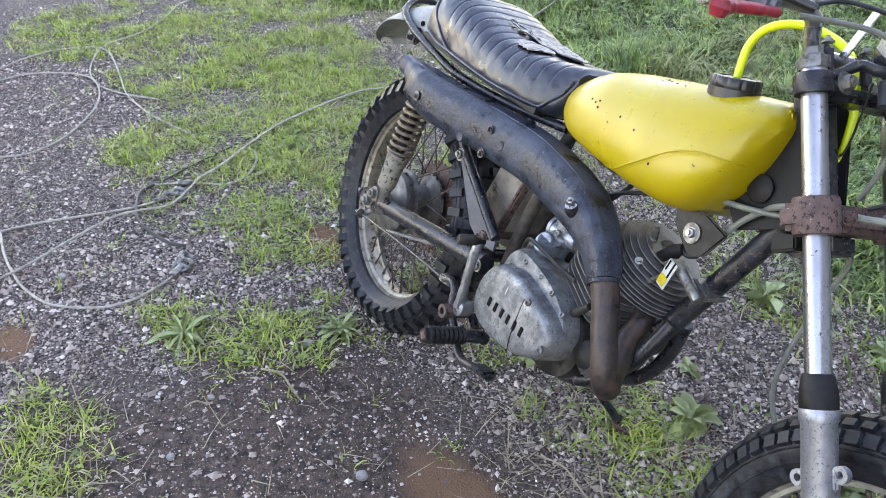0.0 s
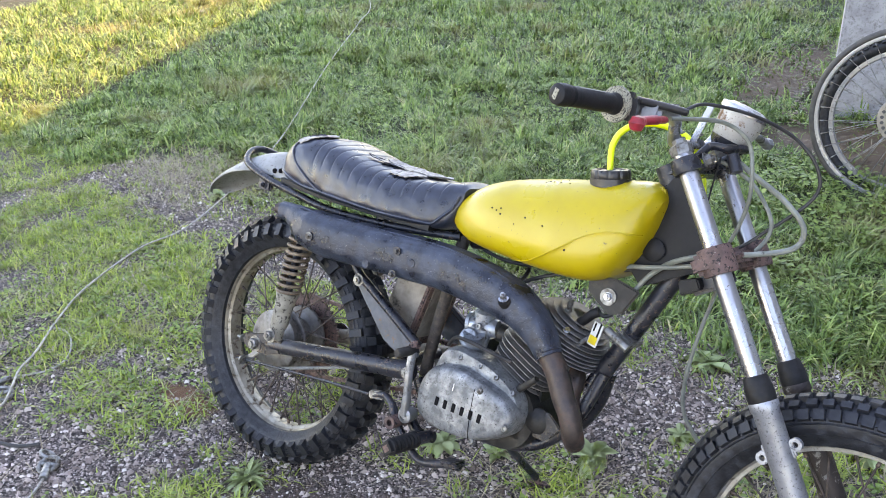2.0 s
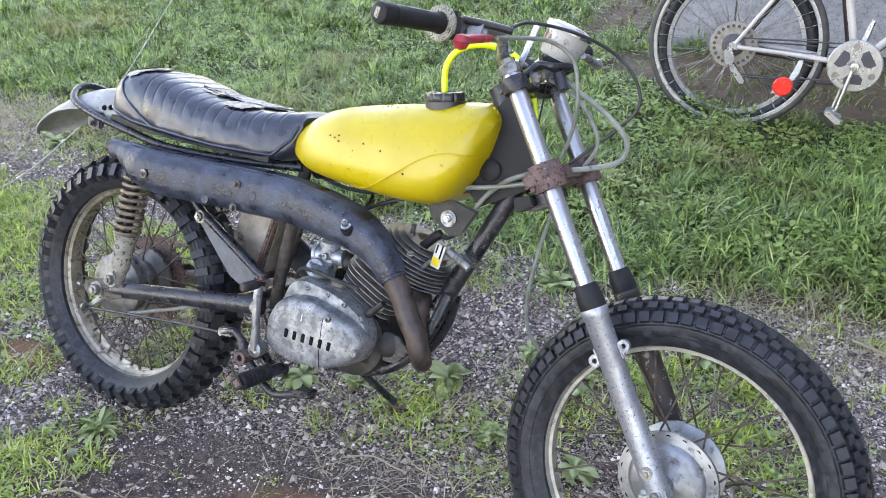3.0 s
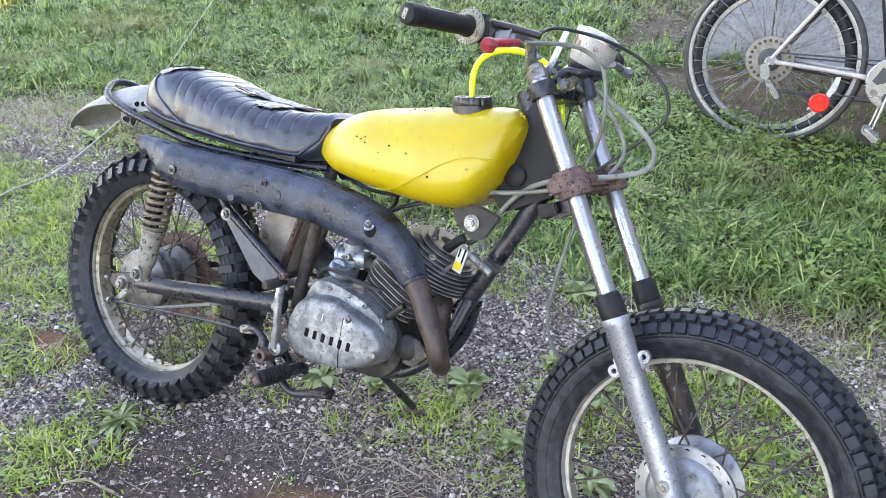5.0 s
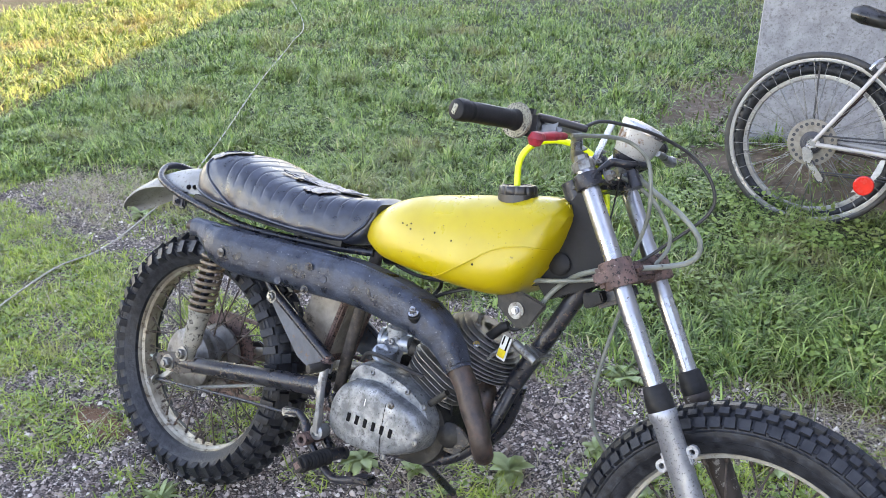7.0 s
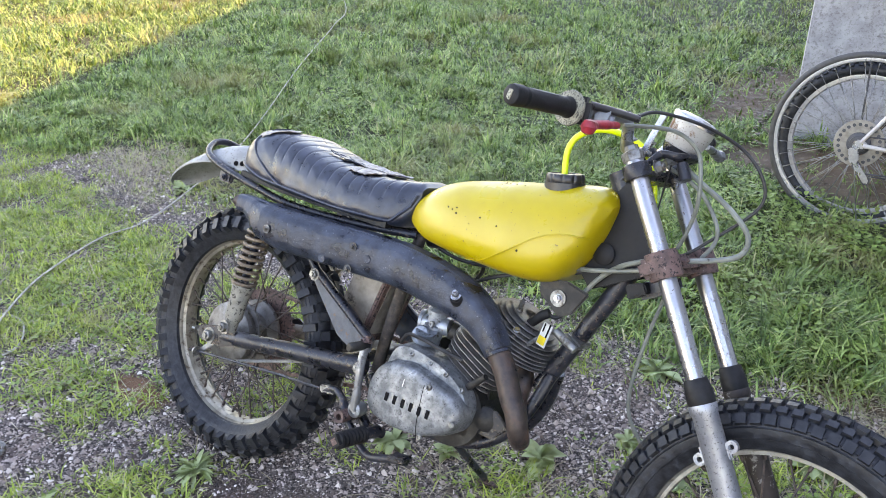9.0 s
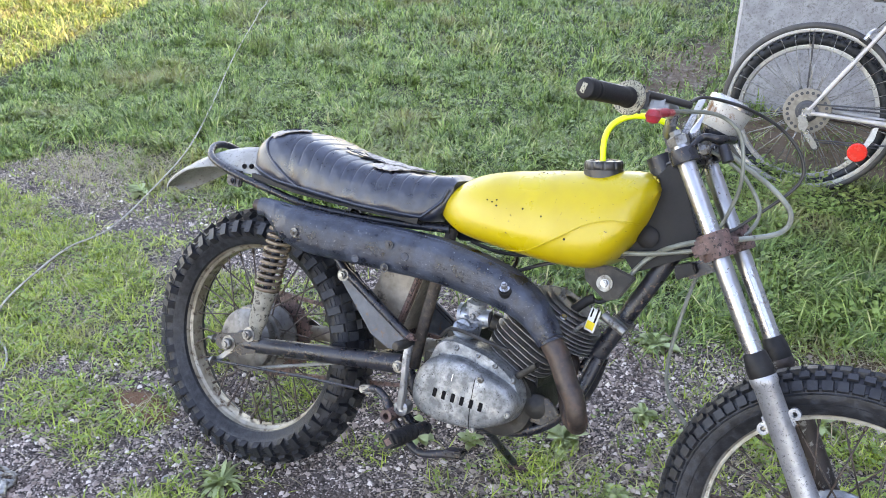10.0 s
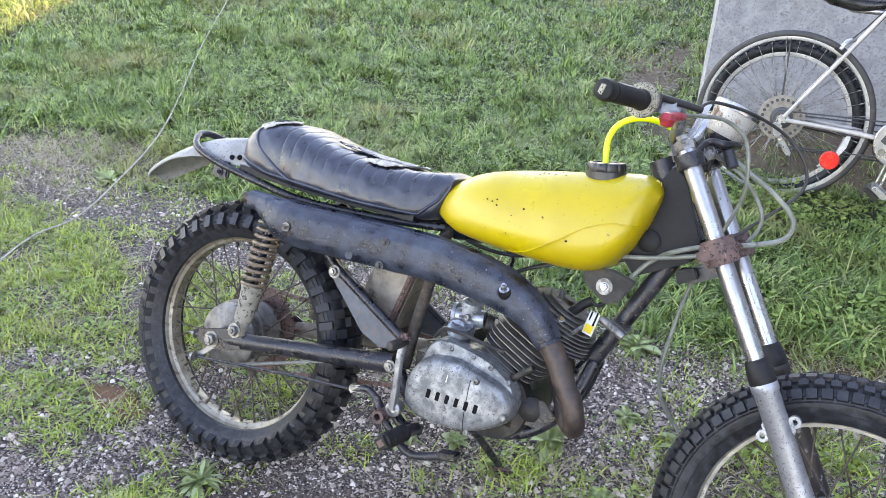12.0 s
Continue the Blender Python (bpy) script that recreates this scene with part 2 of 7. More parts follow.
def grown(name, stops, rough=0.42, tint=(0.30, 0.24, 0.07), tscale=1.3, tmin=0.52, tmax=0.68, tamount=0.75):
    """Leaf material: a colour by blade, drier patches by place, and painted clump shade."""
    m, nt, links, b = nodes_of(name)
    rnd = nt.new("ShaderNodeNewGeometry").outputs["Random Per Island"]
    base = ramp_node(nt, links, rnd, stops).outputs[0]
    tc = nt.new("ShaderNodeTexCoord").outputs["Object"]
    pn = noise_node(nt, links, tscale, 5, 0.6, tc)
    mask = ramp_node(nt, links, pn.outputs[0], [(tmin, 0.0), (tmax, tamount)]).outputs[0]
    dry = mix_node(nt, links, rnd, tint, tuple(v * 0.6 for v in tint))
    lush = noise_node(nt, links, 7.0, 3, 0.6, tc)
    base = mix_node(nt, links, ramp_node(nt, links, lush.outputs[0], [(0.40, 0.0), (0.56, 0.6)]).outputs[0], base, stops[1][1])
    # clump noise lightens tufts and darkens gaps: their light and shade in the colour
    clump_shade = noise_node(nt, links, 22.0, 2, 0.5, tc)
    base = mix_node(nt, links, ramp_node(nt, links, clump_shade.outputs[0], [(0.52, 0.0), (0.66, 0.55)]).outputs[0], base, stops[len(stops) * 2 // 3 - 1][1])
    base = mix_node(nt, links, ramp_node(nt, links, clump_shade.outputs[0], [(0.34, 0.65), (0.48, 0.0)]).outputs[0], base, stops[0][1])
    col = mix_node(nt, links, mask, base, dry)
    links.new(col, b.inputs["Base Color"])
    b.inputs["Roughness"].default_value = rough
    b.inputs["Subsurface Weight"].default_value = 0.0
    tr = nt.new("ShaderNodeBsdfTranslucent")
    links.new(col, tr.inputs[0])
    ms = nt.new("ShaderNodeMixShader")
    ms.inputs[0].default_value = 0.3
    links.new(b.outputs[0], ms.inputs[1])
    links.new(tr.outputs[0], ms.inputs[2])
    links.new(ms.outputs[0], nt["Material Output"].inputs[0])
    return m


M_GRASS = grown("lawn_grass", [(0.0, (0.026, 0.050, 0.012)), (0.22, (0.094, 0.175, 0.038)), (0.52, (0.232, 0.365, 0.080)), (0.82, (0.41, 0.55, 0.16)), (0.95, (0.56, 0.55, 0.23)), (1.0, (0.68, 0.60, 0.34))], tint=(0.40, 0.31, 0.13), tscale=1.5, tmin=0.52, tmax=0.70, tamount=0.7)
M_GRASS_TRACK = grown("track_grass", [(0.0, (0.066, 0.106, 0.018)), (0.25, (0.215, 0.310, 0.048)), (0.60, (0.420, 0.530, 0.080)), (0.85, (0.60, 0.66, 0.17)), (1.0, (0.68, 0.60, 0.31))], tmin=0.54, tmax=0.70, tamount=0.6, tint=(0.36, 0.28, 0.13), tscale=3.0)
M_STRAW = grown("dry_straw", [(0.0, (0.24, 0.19, 0.11)), (0.6, (0.42, 0.35, 0.23)), (1.0, (0.56, 0.50, 0.36))], tmin=0.9, tmax=1.0)
M_LEAF = grown("weed_leaf", [(0.0, (0.33, 0.41, 0.18)), (0.5, (0.48, 0.55, 0.29)), (1.0, (0.62, 0.66, 0.43))], tmin=0.8, tmax=1.0)
M_CLOVER = grown("clover_leaf", [(0.0, (0.080, 0.135, 0.030)), (0.5, (0.220, 0.325, 0.070)), (1.0, (0.40, 0.48, 0.14))], tmin=0.58, tmax=0.75)
M_DEADLEAF = grown("dead_leaf", [(0.0, (0.09, 0.055, 0.03)), (0.6, (0.17, 0.11, 0.06)), (1.0, (0.28, 0.20, 0.11))], tmin=0.9, tmax=1.0)

# ---- building tools ----
def V(*a):
    return Vector(a)


def part(name, bm, material, parent=None, label="", smooth=True, m=None):
    """Links a bmesh as one mesh object under a thing or a part."""
    bmesh.ops.recalc_face_normals(bm, faces=bm.faces)
    me = bpy.data.meshes.new(name)
    bm.to_mesh(me)
    bm.free()
    me.materials.append(material)
    if smooth:
        me.shade_smooth()
        me.set_sharp_from_angle(angle=radians(38))
    ob = new(name, me)
    if parent is not None:
        ob.parent = parent
    if m is not None:
        ob.matrix_basis = m
    if label:
        tagged(ob, label)
    return ob


def shared(name, mesh, parent, m):
    ob = new(name, mesh)
    ob.parent = parent
    ob.matrix_basis = m
    return ob


def spline(pts, n=8):
    """A smooth line through the points."""
    pts = [Vector(p) for p in pts]
    out = []
    for i in range(len(pts) - 1):
        p0, p1, p2, p3 = pts[max(i - 1, 0)], pts[i], pts[i + 1], pts[min(i + 2, len(pts) - 1)]
        for k in range(n):
            t = k / n
            out.append(0.5 * ((2 * p1) + (p2 - p0) * t + (2 * p0 - 5 * p1 + 4 * p2 - p3) * t * t + (3 * p1 - p0 - 3 * p2 + p3) * t ** 3))
    out.append(pts[-1])
    return out


def tube(pts, r, n=10, bm=None, caps=True, flat=1.0, up=None, square=1.0):
    """A round bar along a line; r is one radius or one for each point; flat squeezes it along the up direction."""
    bm = bm or bmesh.new()
    pts = [Vector(p) for p in pts]
    rs = r if isinstance(r, (list, tuple)) else [r] * len(pts)
    rings, side = [], None
    for i, p in enumerate(pts):
        d = (pts[min(i + 1, len(pts) - 1)] - pts[max(i - 1, 0)]).normalized()
        if side is None:
            ref = Vector(up) if up is not None else (V(0, 0, 1) if abs(d.z) < 0.9 else V(1, 0, 0))
            side = d.cross(ref).normalized()
        else:
            side = (side - d * side.dot(d)).normalized()
        top = side.cross(d).normalized()
        rings.append([bm.verts.new(p + rs[i] * (side * math.copysign(abs(math.cos(a)) ** square, math.cos(a)) + top * math.copysign(abs(math.sin(a)) ** square, math.sin(a)) * flat)) for a in (2 * math.pi * k / n for k in range(n))])
    for a, b in zip(rings, rings[1:]):
        for k in range(n):
            bm.faces.new((a[k], a[(k + 1) % n], b[(k + 1) % n], b[k]))
    if caps:
        bm.faces.new(rings[0][::-1])
        bm.faces.new(rings[-1])
    return bm


def lathe(profile, origin, axis, n=32, bm=None, closed=False, phase=0.0):
    """Turns a profile of (radius, height) round an axis."""
    bm = bm or bmesh.new()
    origin, axis = Vector(origin), Vector(axis).normalized()
    ref = V(0, 0, 1) if abs(axis.z) < 0.9 else V(1, 0, 0)
    u = axis.cross(ref).normalized()
    w = axis.cross(u)
    rings = []
    for r, h in profile:
        if r < 1e-6:
            rings.append([bm.verts.new(origin + axis * h)])
        else:
            rings.append([bm.verts.new(origin + axis * h + r * (u * math.cos(a) + w * math.sin(a))) for a in (phase + 2 * math.pi * k / n for k in range(n))])
    pairs = list(zip(rings, rings[1:])) + ([(rings[-1], rings[0])] if closed else [])
    for a, b in pairs:
        for k in range(n):
            q = (a[0], b[k], b[(k + 1) % n]) if len(a) == 1 else (a[k], a[(k + 1) % n], b[0]) if len(b) == 1 else (a[k], a[(k + 1) % n], b[(k + 1) % n], b[k])
            if len(set(q)) > 2:
                bm.faces.new(q)
    return bm


def loft(rings, bm=None, caps=True):
    bm = bm or bmesh.new()
    vs = [[bm.verts.new(p) for p in ring] for ring in rings]
    n = len(vs[0])
    for a, b in zip(vs, vs[1:]):
        for k in range(n):
            bm.faces.new((a[k], a[(k + 1) % n], b[(k + 1) % n], b[k]))
    if caps:
        bm.faces.new(vs[0][::-1])
        bm.faces.new(vs[-1])
    return bm


def plate(poly, y0, y1, bevel=0.002, bm=None):
    """A flat piece: an outline in x and z, with thickness along y and eased edges."""
    own = bmesh.new()
    a = [own.verts.new((x, y0, z)) for x, z in poly]
    b = [own.verts.new((x, y1, z)) for x, z in poly]
    own.faces.new(a[::-1])
    own.faces.new(b)
    for i in range(len(poly)):
        j = (i + 1) % len(poly)
        own.faces.new((a[i], a[j], b[j], b[i]))
    if bevel:
        bmesh.ops.bevel(own, geom=own.edges[:], offset=bevel, segments=2, affect="EDGES", clamp_overlap=True)
    if bm is None:
        return own
    me = bpy.data.meshes.new("join")
    own.to_mesh(me)
    own.free()
    bm.from_mesh(me)
    bpy.data.meshes.remove(me)
    return bm


def box(size, m=None, bevel=0.003, bm=None):
    own = bmesh.new()
    bmesh.ops.create_cube(own, size=1)
    bmesh.ops.scale(own, vec=size, verts=own.verts)
    if bevel:
        bmesh.ops.bevel(own, geom=own.edges[:], offset=bevel, segments=2, affect="EDGES", clamp_overlap=True)
    if m is not None:
        bmesh.ops.transform(own, matrix=m, verts=own.verts)
    if bm is None:
        return own
    me = bpy.data.meshes.new("join")
    own.to_mesh(me)
    own.free()
    bm.from_mesh(me)
    bpy.data.meshes.remove(me)
    return bm


def bolt(p, axis, r=0.007, h=0.006, bm=None, washer=True):
    bm = bm or bmesh.new()
    if washer:
        lathe([(0, 0), (r * 1.45, 0), (r * 1.45, 0.0015), (0, 0.0015)], p, axis, 16, bm)
    lathe([(0, 0.001), (r, 0.001), (r, h * 0.85), (r * 0.85, h), (0, h)], p, axis, 6, bm)
    lathe([(0, h), (r * 0.55, h), (r * 0.5, h + 0.004), (0, h + 0.004)], p, axis, 10, bm)
    return bm


def screw(p, axis, r=0.006, h=0.004, bm=None):
    bm = bm or bmesh.new()
    lathe([(0, 0), (r, 0), (r, h * 0.6), (r * 0.75, h), (r * 0.45, h), (r * 0.4, h * 0.5), (0, h * 0.5)], p, axis, 14, bm)
    return bm


def spring(p0, p1, radius, wire, turns, bm=None):
    p0, p1 = Vector(p0), Vector(p1)
    ax = (p1 - p0).normalized()
    u = ax.cross(V(0, 1, 0)).normalized()
    w = ax.cross(u)
    N = int(turns * 18)
    pts = [p0 + (p1 - p0) * (i / N) + radius * (u * math.cos(2 * math.pi * turns * i / N) + w * math.sin(2 * math.pi * turns * i / N)) for i in range(N + 1)]
    return tube(pts, wire, 7, bm)


def interp(x, table):
    for (x0, v0), (x1, v1) in zip(table, table[1:]):
        if x <= x1:
            t = max(0.0, (x - x0) / (x1 - x0))
            t = t * t * (3 - 2 * t) * 0.35 + t * 0.65
            return v0 + (v1 - v0) * t
    return table[-1][1]


def smooth(x, table):
    """A soft curve through a table of values."""
    if x <= table[0][0]:
        return table[0][1]
    for i in range(len(table) - 1):
        (x0, v0), (x1, v1) = table[i], table[i + 1]
        if x <= x1:
            xa, va = table[max(i - 1, 0)]
            xb, vb = table[min(i + 2, len(table) - 1)]
            h, t = x1 - x0, (x - x0) / (x1 - x0)
            m0 = (v1 - va) / (x1 - xa) * h
            m1 = (vb - v0) / (xb - x0) * h
            return (2 * t ** 3 - 3 * t * t + 1) * v0 + (t ** 3 - 2 * t * t + t) * m0 + (3 * t * t - 2 * t ** 3) * v1 + (t ** 3 - t * t) * m1
    return table[-1][1]


def thing(name, label, category, m=None, group=""):
    ob = new(name)
    ob.empty_display_size = 0.1
    if m is not None:
        ob.matrix_basis = m
    return tagged(ob, label, category, group)


def make_wheel(parent, name, centre, hub_bm, hub_mat, rim_profile, rim_mat, tyre_profile, knobs, tyre_mat, spoke_mat, spoke_n, flange_r, flange_y, rim_r, spoke_r=0.0019, cross=0.42, turn=None, label=""):
    """A spoked wheel about the y axis: the hub is the part, with tyre, tread, rim and each spoke under it."""
    cm = Matrix.Translation(centre) @ (turn or Matrix.Identity(4))
    hub = part(name, hub_bm, hub_mat, parent, label, m=cm)
    part("rim", lathe(rim_profile, (0, 0, 0), (0, 1, 0), 72, closed=True), rim_mat, hub)
    tyre = part("tyre", lathe(tyre_profile, (0, 0, 0), (0, 1, 0), 72, closed=True), tyre_mat, hub)
    if parent is moto:
        r0, r1 = rim_profile[0][0], max(p[0] for p in tyre_profile)
        half_w = max(p[1] for p in tyre_profile)
        for f, q in ((0.22, 0.900), (0.50, 1.002), (0.66, 0.962)):
            for sgn in (-1, 1):
                part("sidewall_ring", lathe([(r0 + (r1 - r0) * f - 0.0016, sgn * half_w * q), (r0 + (r1 - r0) * f, sgn * (half_w * q + 0.0016)), (r0 + (r1 - r0) * f + 0.0016, sgn * half_w * q)], (0, 0, 0), (0, 1, 0), 72, closed=True), tyre_mat, tyre)
    if knobs:
        part("tread", knobs, M_TREAD, hub, smooth=False)
    meshes = []
    for s in (-1, 1):
        for lead in (-1, 1):
            a0 = lead * cross
            p0 = V(flange_r * math.sin(a0), s * flange_y, flange_r * math.cos(a0))
            p1 = V(0, s * 0.004, rim_r)
            bm = tube([p0, p0.lerp(p1, 0.93)], spoke_r, 6)
            tube([p0.lerp(p1, 0.93), p1], spoke_r * 1.9, 6, bm)
            me = bpy.data.meshes.new("spoke")
            bm.to_mesh(me)
            bm.free()
            me.materials.append(spoke_mat)
            me.shade_smooth()
            meshes.append(me)
    for i in range(spoke_n):
        shared("spoke", meshes[i % 4], hub, pose(0, 0, 0, 0, 360 * i / spoke_n, 0))
    return hub


def knob_ring(R, half, rows, count, height, seed):
    """Tread blocks on a tyre crown. rows: angle across the section, length along, width across, stagger."""
    rng = random.Random(seed)
    bm = bmesh.new()
    for phi, along, across, stag in rows:
        for i in range(count):
            a = 2 * math.pi * (i + stag) / count + rng.uniform(-0.004, 0.004)
            ph = radians(phi)
            rr = R - half + half * math.cos(ph)
            yy = half * 1.02 * math.sin(ph)
            m = pose(0, 0, 0, 0, math.degrees(a), 0) @ Matrix.Translation((0, yy, rr)) @ Matrix.Rotation(-ph, 4, "X")
            h = height * rng.uniform(0.85, 1.05)
            vs = []
            for z, k in ((-0.006, 1.08), (h, 0.9)):
                for sx, sy in ((-1, -1), (1, -1), (1, 1), (-1, 1)):
                    vs.append(bm.verts.new(m @ V(sx * along / 2 * k, sy * across / 2 * k, z)))
            bm.faces.new(vs[4:])
            for k in range(4):
                bm.faces.new((vs[k], vs[(k + 1) % 4], vs[4 + (k + 1) % 4], vs[4 + k]))
    return bm

# ---- motorcycle, leaning on its side stand ----
# Local axes: origin at the rear axle, x forward, y to the machine's left, z up in its own plane.
BIKE = Matrix.Translation((0.006, -0.015, 0.272)) @ pose(0, 0, 0, 0, 0, -0.6) @ pose(0, 0, 0, -19.5, 0, 0)
moto = thing("motorcycle", "old dirt motorcycle with yellow tank, torn seat, on side stand", "motorcycle", BIKE)


def rim_profile(R, w):
    half = [(R - 0.001, w - 0.006), (R + 0.0015, w - 0.002), (R, w + 0.002), (R - 0.004, w + 0.0025), (R - 0.0065, w), (R - 0.008, w - 0.005), (R - 0.012, w - 0.010), (R - 0.0135, w - 0.016), (R - 0.020, w * 0.42), (R - 0.021, w * 0.2)]
    outer = [(R - 0.006, -w + 0.010), (R - 0.014, -w * 0.3), (R - 0.014, w * 0.3), (R - 0.006, w - 0.010)]
    return [(r, -y) for r, y in half] + half[::-1] + outer[::-1]


def tyre_profile(Rb, R, w):
    h = R - Rb
    return [(Rb - 0.004, -w * 0.62), (Rb + h * 0.12, -w * 0.80), (Rb + h * 0.3, -w * 0.96), (Rb + h * 0.48, -w), (Rb + h * 0.68, -w * 0.95), (Rb + h * 0.85, -w * 0.72), (Rb + h * 0.96, -w * 0.38), (R, 0),
            (Rb + h * 0.96, w * 0.38), (Rb + h * 0.85, w * 0.72), (Rb + h * 0.68, w * 0.95), (Rb + h * 0.48, w), (Rb + h * 0.3, w * 0.96), (Rb + h * 0.12, w * 0.80), (Rb - 0.004, w * 0.62), (Rb - 0.010, 0)]


# rear wheel
hub = lathe([(0, -0.075), (0.016, -0.075), (0.020, -0.066), (0.060, -0.062), (0.072, -0.058), (0.074, -0.040), (0.084, -0.038), (0.085, -0.030), (0.064, -0.026), (0.055, -0.010), (0.052, 0.020), (0.066, 0.028), (0.080, 0.030),
             (0.081, 0.037), (0.050, 0.040), (0.045, 0.055), (0, 0.055)], (0, 0, 0), (0, 1, 0), 40)
rear_wheel = make_wheel(moto, "rear_wheel", (0, 0, 0), hub, M_HUB, rim_profile(0.2465, 0.036), M_RIM, tyre_profile(0.2420, 0.310, 0.060),
                        knob_ring(0.312, 0.058, [(-66, 0.019, 0.034, 0.0), (-36, 0.023, 0.024, 0.5), (-11, 0.022, 0.019, 0.0), (11, 0.022, 0.019, 0.0), (36, 0.023, 0.024, 0.5), (66, 0.019, 0.034, 0.0)], 42, 0.0145, 3),
                        M_TYRE, M_SPOKE, 36, 0.078, 0.033, 0.2255, label="spoked rear wheel with knobbly tyre and rusty spokes")
spro = lathe([(0.045, 0.052), (0.108, 0.052), (0.108, 0.057), (0.045, 0.057)], (0, 0, 0), (0, 1, 0), 44, closed=True)
for i in range(44):
    a = 2 * math.pi * i / 44
    tube([(0.106 * math.sin(a), 0.0545, 0.106 * math.cos(a)), (0.116 * math.sin(a), 0.0545, 0.116 * math.cos(a))], [0.0045, 0.0025], 5, spro)
part("sprocket", spro, M_RUST, rear_wheel)
for i in range(6):
    a = 2 * math.pi * i / 6
    part("sprocket_bolt", bolt((0.068 * math.sin(a), 0.040, 0.068 * math.cos(a)), (0, -1, 0), 0.006, 0.005), M_RUST, rear_wheel)
for i in range(12):
    a = 2 * math.pi * i / 12
    part("hub_rib", box((0.004, 0.012, 0.014), pose(0, 0, 0, 0, math.degrees(a), 0) @ Matrix.Translation((0, -0.049, 0.073)), 0.001), M_HUB, rear_wheel)

# swing arm, axle and chain
for s in (-1, 1):
    arm = tube([(-0.005, s * 0.108, 0.0), (0.05, s * 0.110, 0.010), (0.10, s * 0.110, 0.020), (0.30, s * 0.106, 0.056), (0.47, s * 0.100, 0.086)], [0.015, 0.0165, 0.0175, 0.0185, 0.020], 14, flat=1.1)
    part("swing_arm_tube", arm, M_BLACK if s < 0 else M_AIRBOX, moto)
    end = plate([(-0.045, -0.012), (-0.03, -0.022), (0.04, -0.018), (0.085, 0.0), (0.09, 0.035), (0.06, 0.046), (0.0, 0.022), (-0.045, 0.014)], s * 0.125, s * 0.113, 0.003)
    part("axle_plate", end, M_BLACK, moto)
    part("axle_nut", bolt((0.0, s * 0.125, 0.0), (0, s, 0), 0.014, 0.014), M_GALV, moto)
    adj = tube([(-0.075, s * 0.116, -0.006), (0.0, s * 0.116, 0.0)], 0.004, 8)
    bolt((-0.055, s * 0.116, -0.0045), (-1, 0, 0), 0.008, 0.006, adj)
    part("chain_adjuster", adj, M_GALV, moto)
    part("pivot_nut", bolt((0.47, s * 0.120, 0.084), (0, s, 0), 0.0095, 0.008), M_GALV, moto)
part("swing_arm_brace", tube([(0.40, -0.105, 0.075), (0.40, 0.105, 0.075)], 0.016, 12), M_BLACK, moto)
part("axle", tube([(0, -0.14, 0), (0, 0.14, 0)], 0.008, 10), M_GALV, moto)
for z0, z1 in ((0.108, 0.125), (-0.108, 0.02)):
    chain = bmesh.new()
    for i in range(34):
        t = i / 33
        box((0.017, 0.008 if i % 2 else 0.011, 0.009), Matrix.Translation((0.56 * t, 0.0545, z0 + (z1 - z0) * t)) @ pose(0, 0, 0, 0, -4, 0), 0.0, chain)
    part("drive_chain", chain, M_RUST, moto, smooth=False)
# brake arm, rod and torque stay
part("brake_arm", plate([(-0.055, -0.055), (-0.070, -0.060), (-0.066, -0.072), (-0.052, -0.068), (-0.008, -0.026), (-0.018, -0.016)], -0.092, -0.084, 0.002), M_ALU, moto)
part("brake_rod", tube(spline([(-0.085, -0.10, -0.072), (-0.06, -0.10, -0.066), (0.2, -0.118, -0.020), (0.40, -0.135, 0.012)]), 0.0035, 8), M_BLACK, moto)
part("brake_rod_nut", bolt((-0.062, -0.10, -0.067), (-1, 0, 0), 0.009, 0.010), M_GALV, moto)
part("torque_stay", tube([(0.05, -0.085, -0.055), (0.30, -0.085, 0.035)], 0.007, 8, flat=0.6), M_FENDER, moto)
part("brake_panel", lathe([(0, -0.082), (0.022, -0.082), (0.026, -0.076), (0.066, -0.072), (0.078, -0.066), (0.080, -0.055)], (0, 0, 0), (0, 1, 0), 40), M_HUB, moto)

# shock absorbers
for s in (-1, 1):
    lo, hi = V(0.094, s * 0.150, 0.056), V(0.126, s * 0.140, 0.350)
    ax = (hi - lo).normalized()
    body = part("shock_absorber", lathe([(0, -0.012), (0.014, -0.012), (0.016, -0.004), (0.016, 0.014), (0.021, 0.026), (0.0225, 0.075), (0.025, 0.098), (0.028, 0.104), (0.028, 0.109), (0, 0.109)], lo, ax, 22), M_DAMPER, moto, "flaking cream damper with rusty coil spring")
    part("coil_spring", spring(lo + ax * 0.108, lo + ax * 0.285, 0.0265, 0.0043, 11.0), M_SPRING, body)
    part("damper_rod", tube([lo + ax * 0.10, hi], 0.010, 12), M_BLACK, body)
    part("top_eye", lathe([(0.008, -0.014), (0.020, -0.014), (0.020, 0.014), (0.008, 0.014)], hi, (0, 1, 0), 18, closed=True), M_BLACK, body)
    part("lower_bolt", bolt(lo + V(0, s * 0.020, 0), (0, s, 0), 0.012, 0.012), M_GALV, body)
    part("upper_bolt", bolt(hi + V(0, s * 0.014, 0), (0, s, 0), 0.010, 0.010), M_BLACK, body)

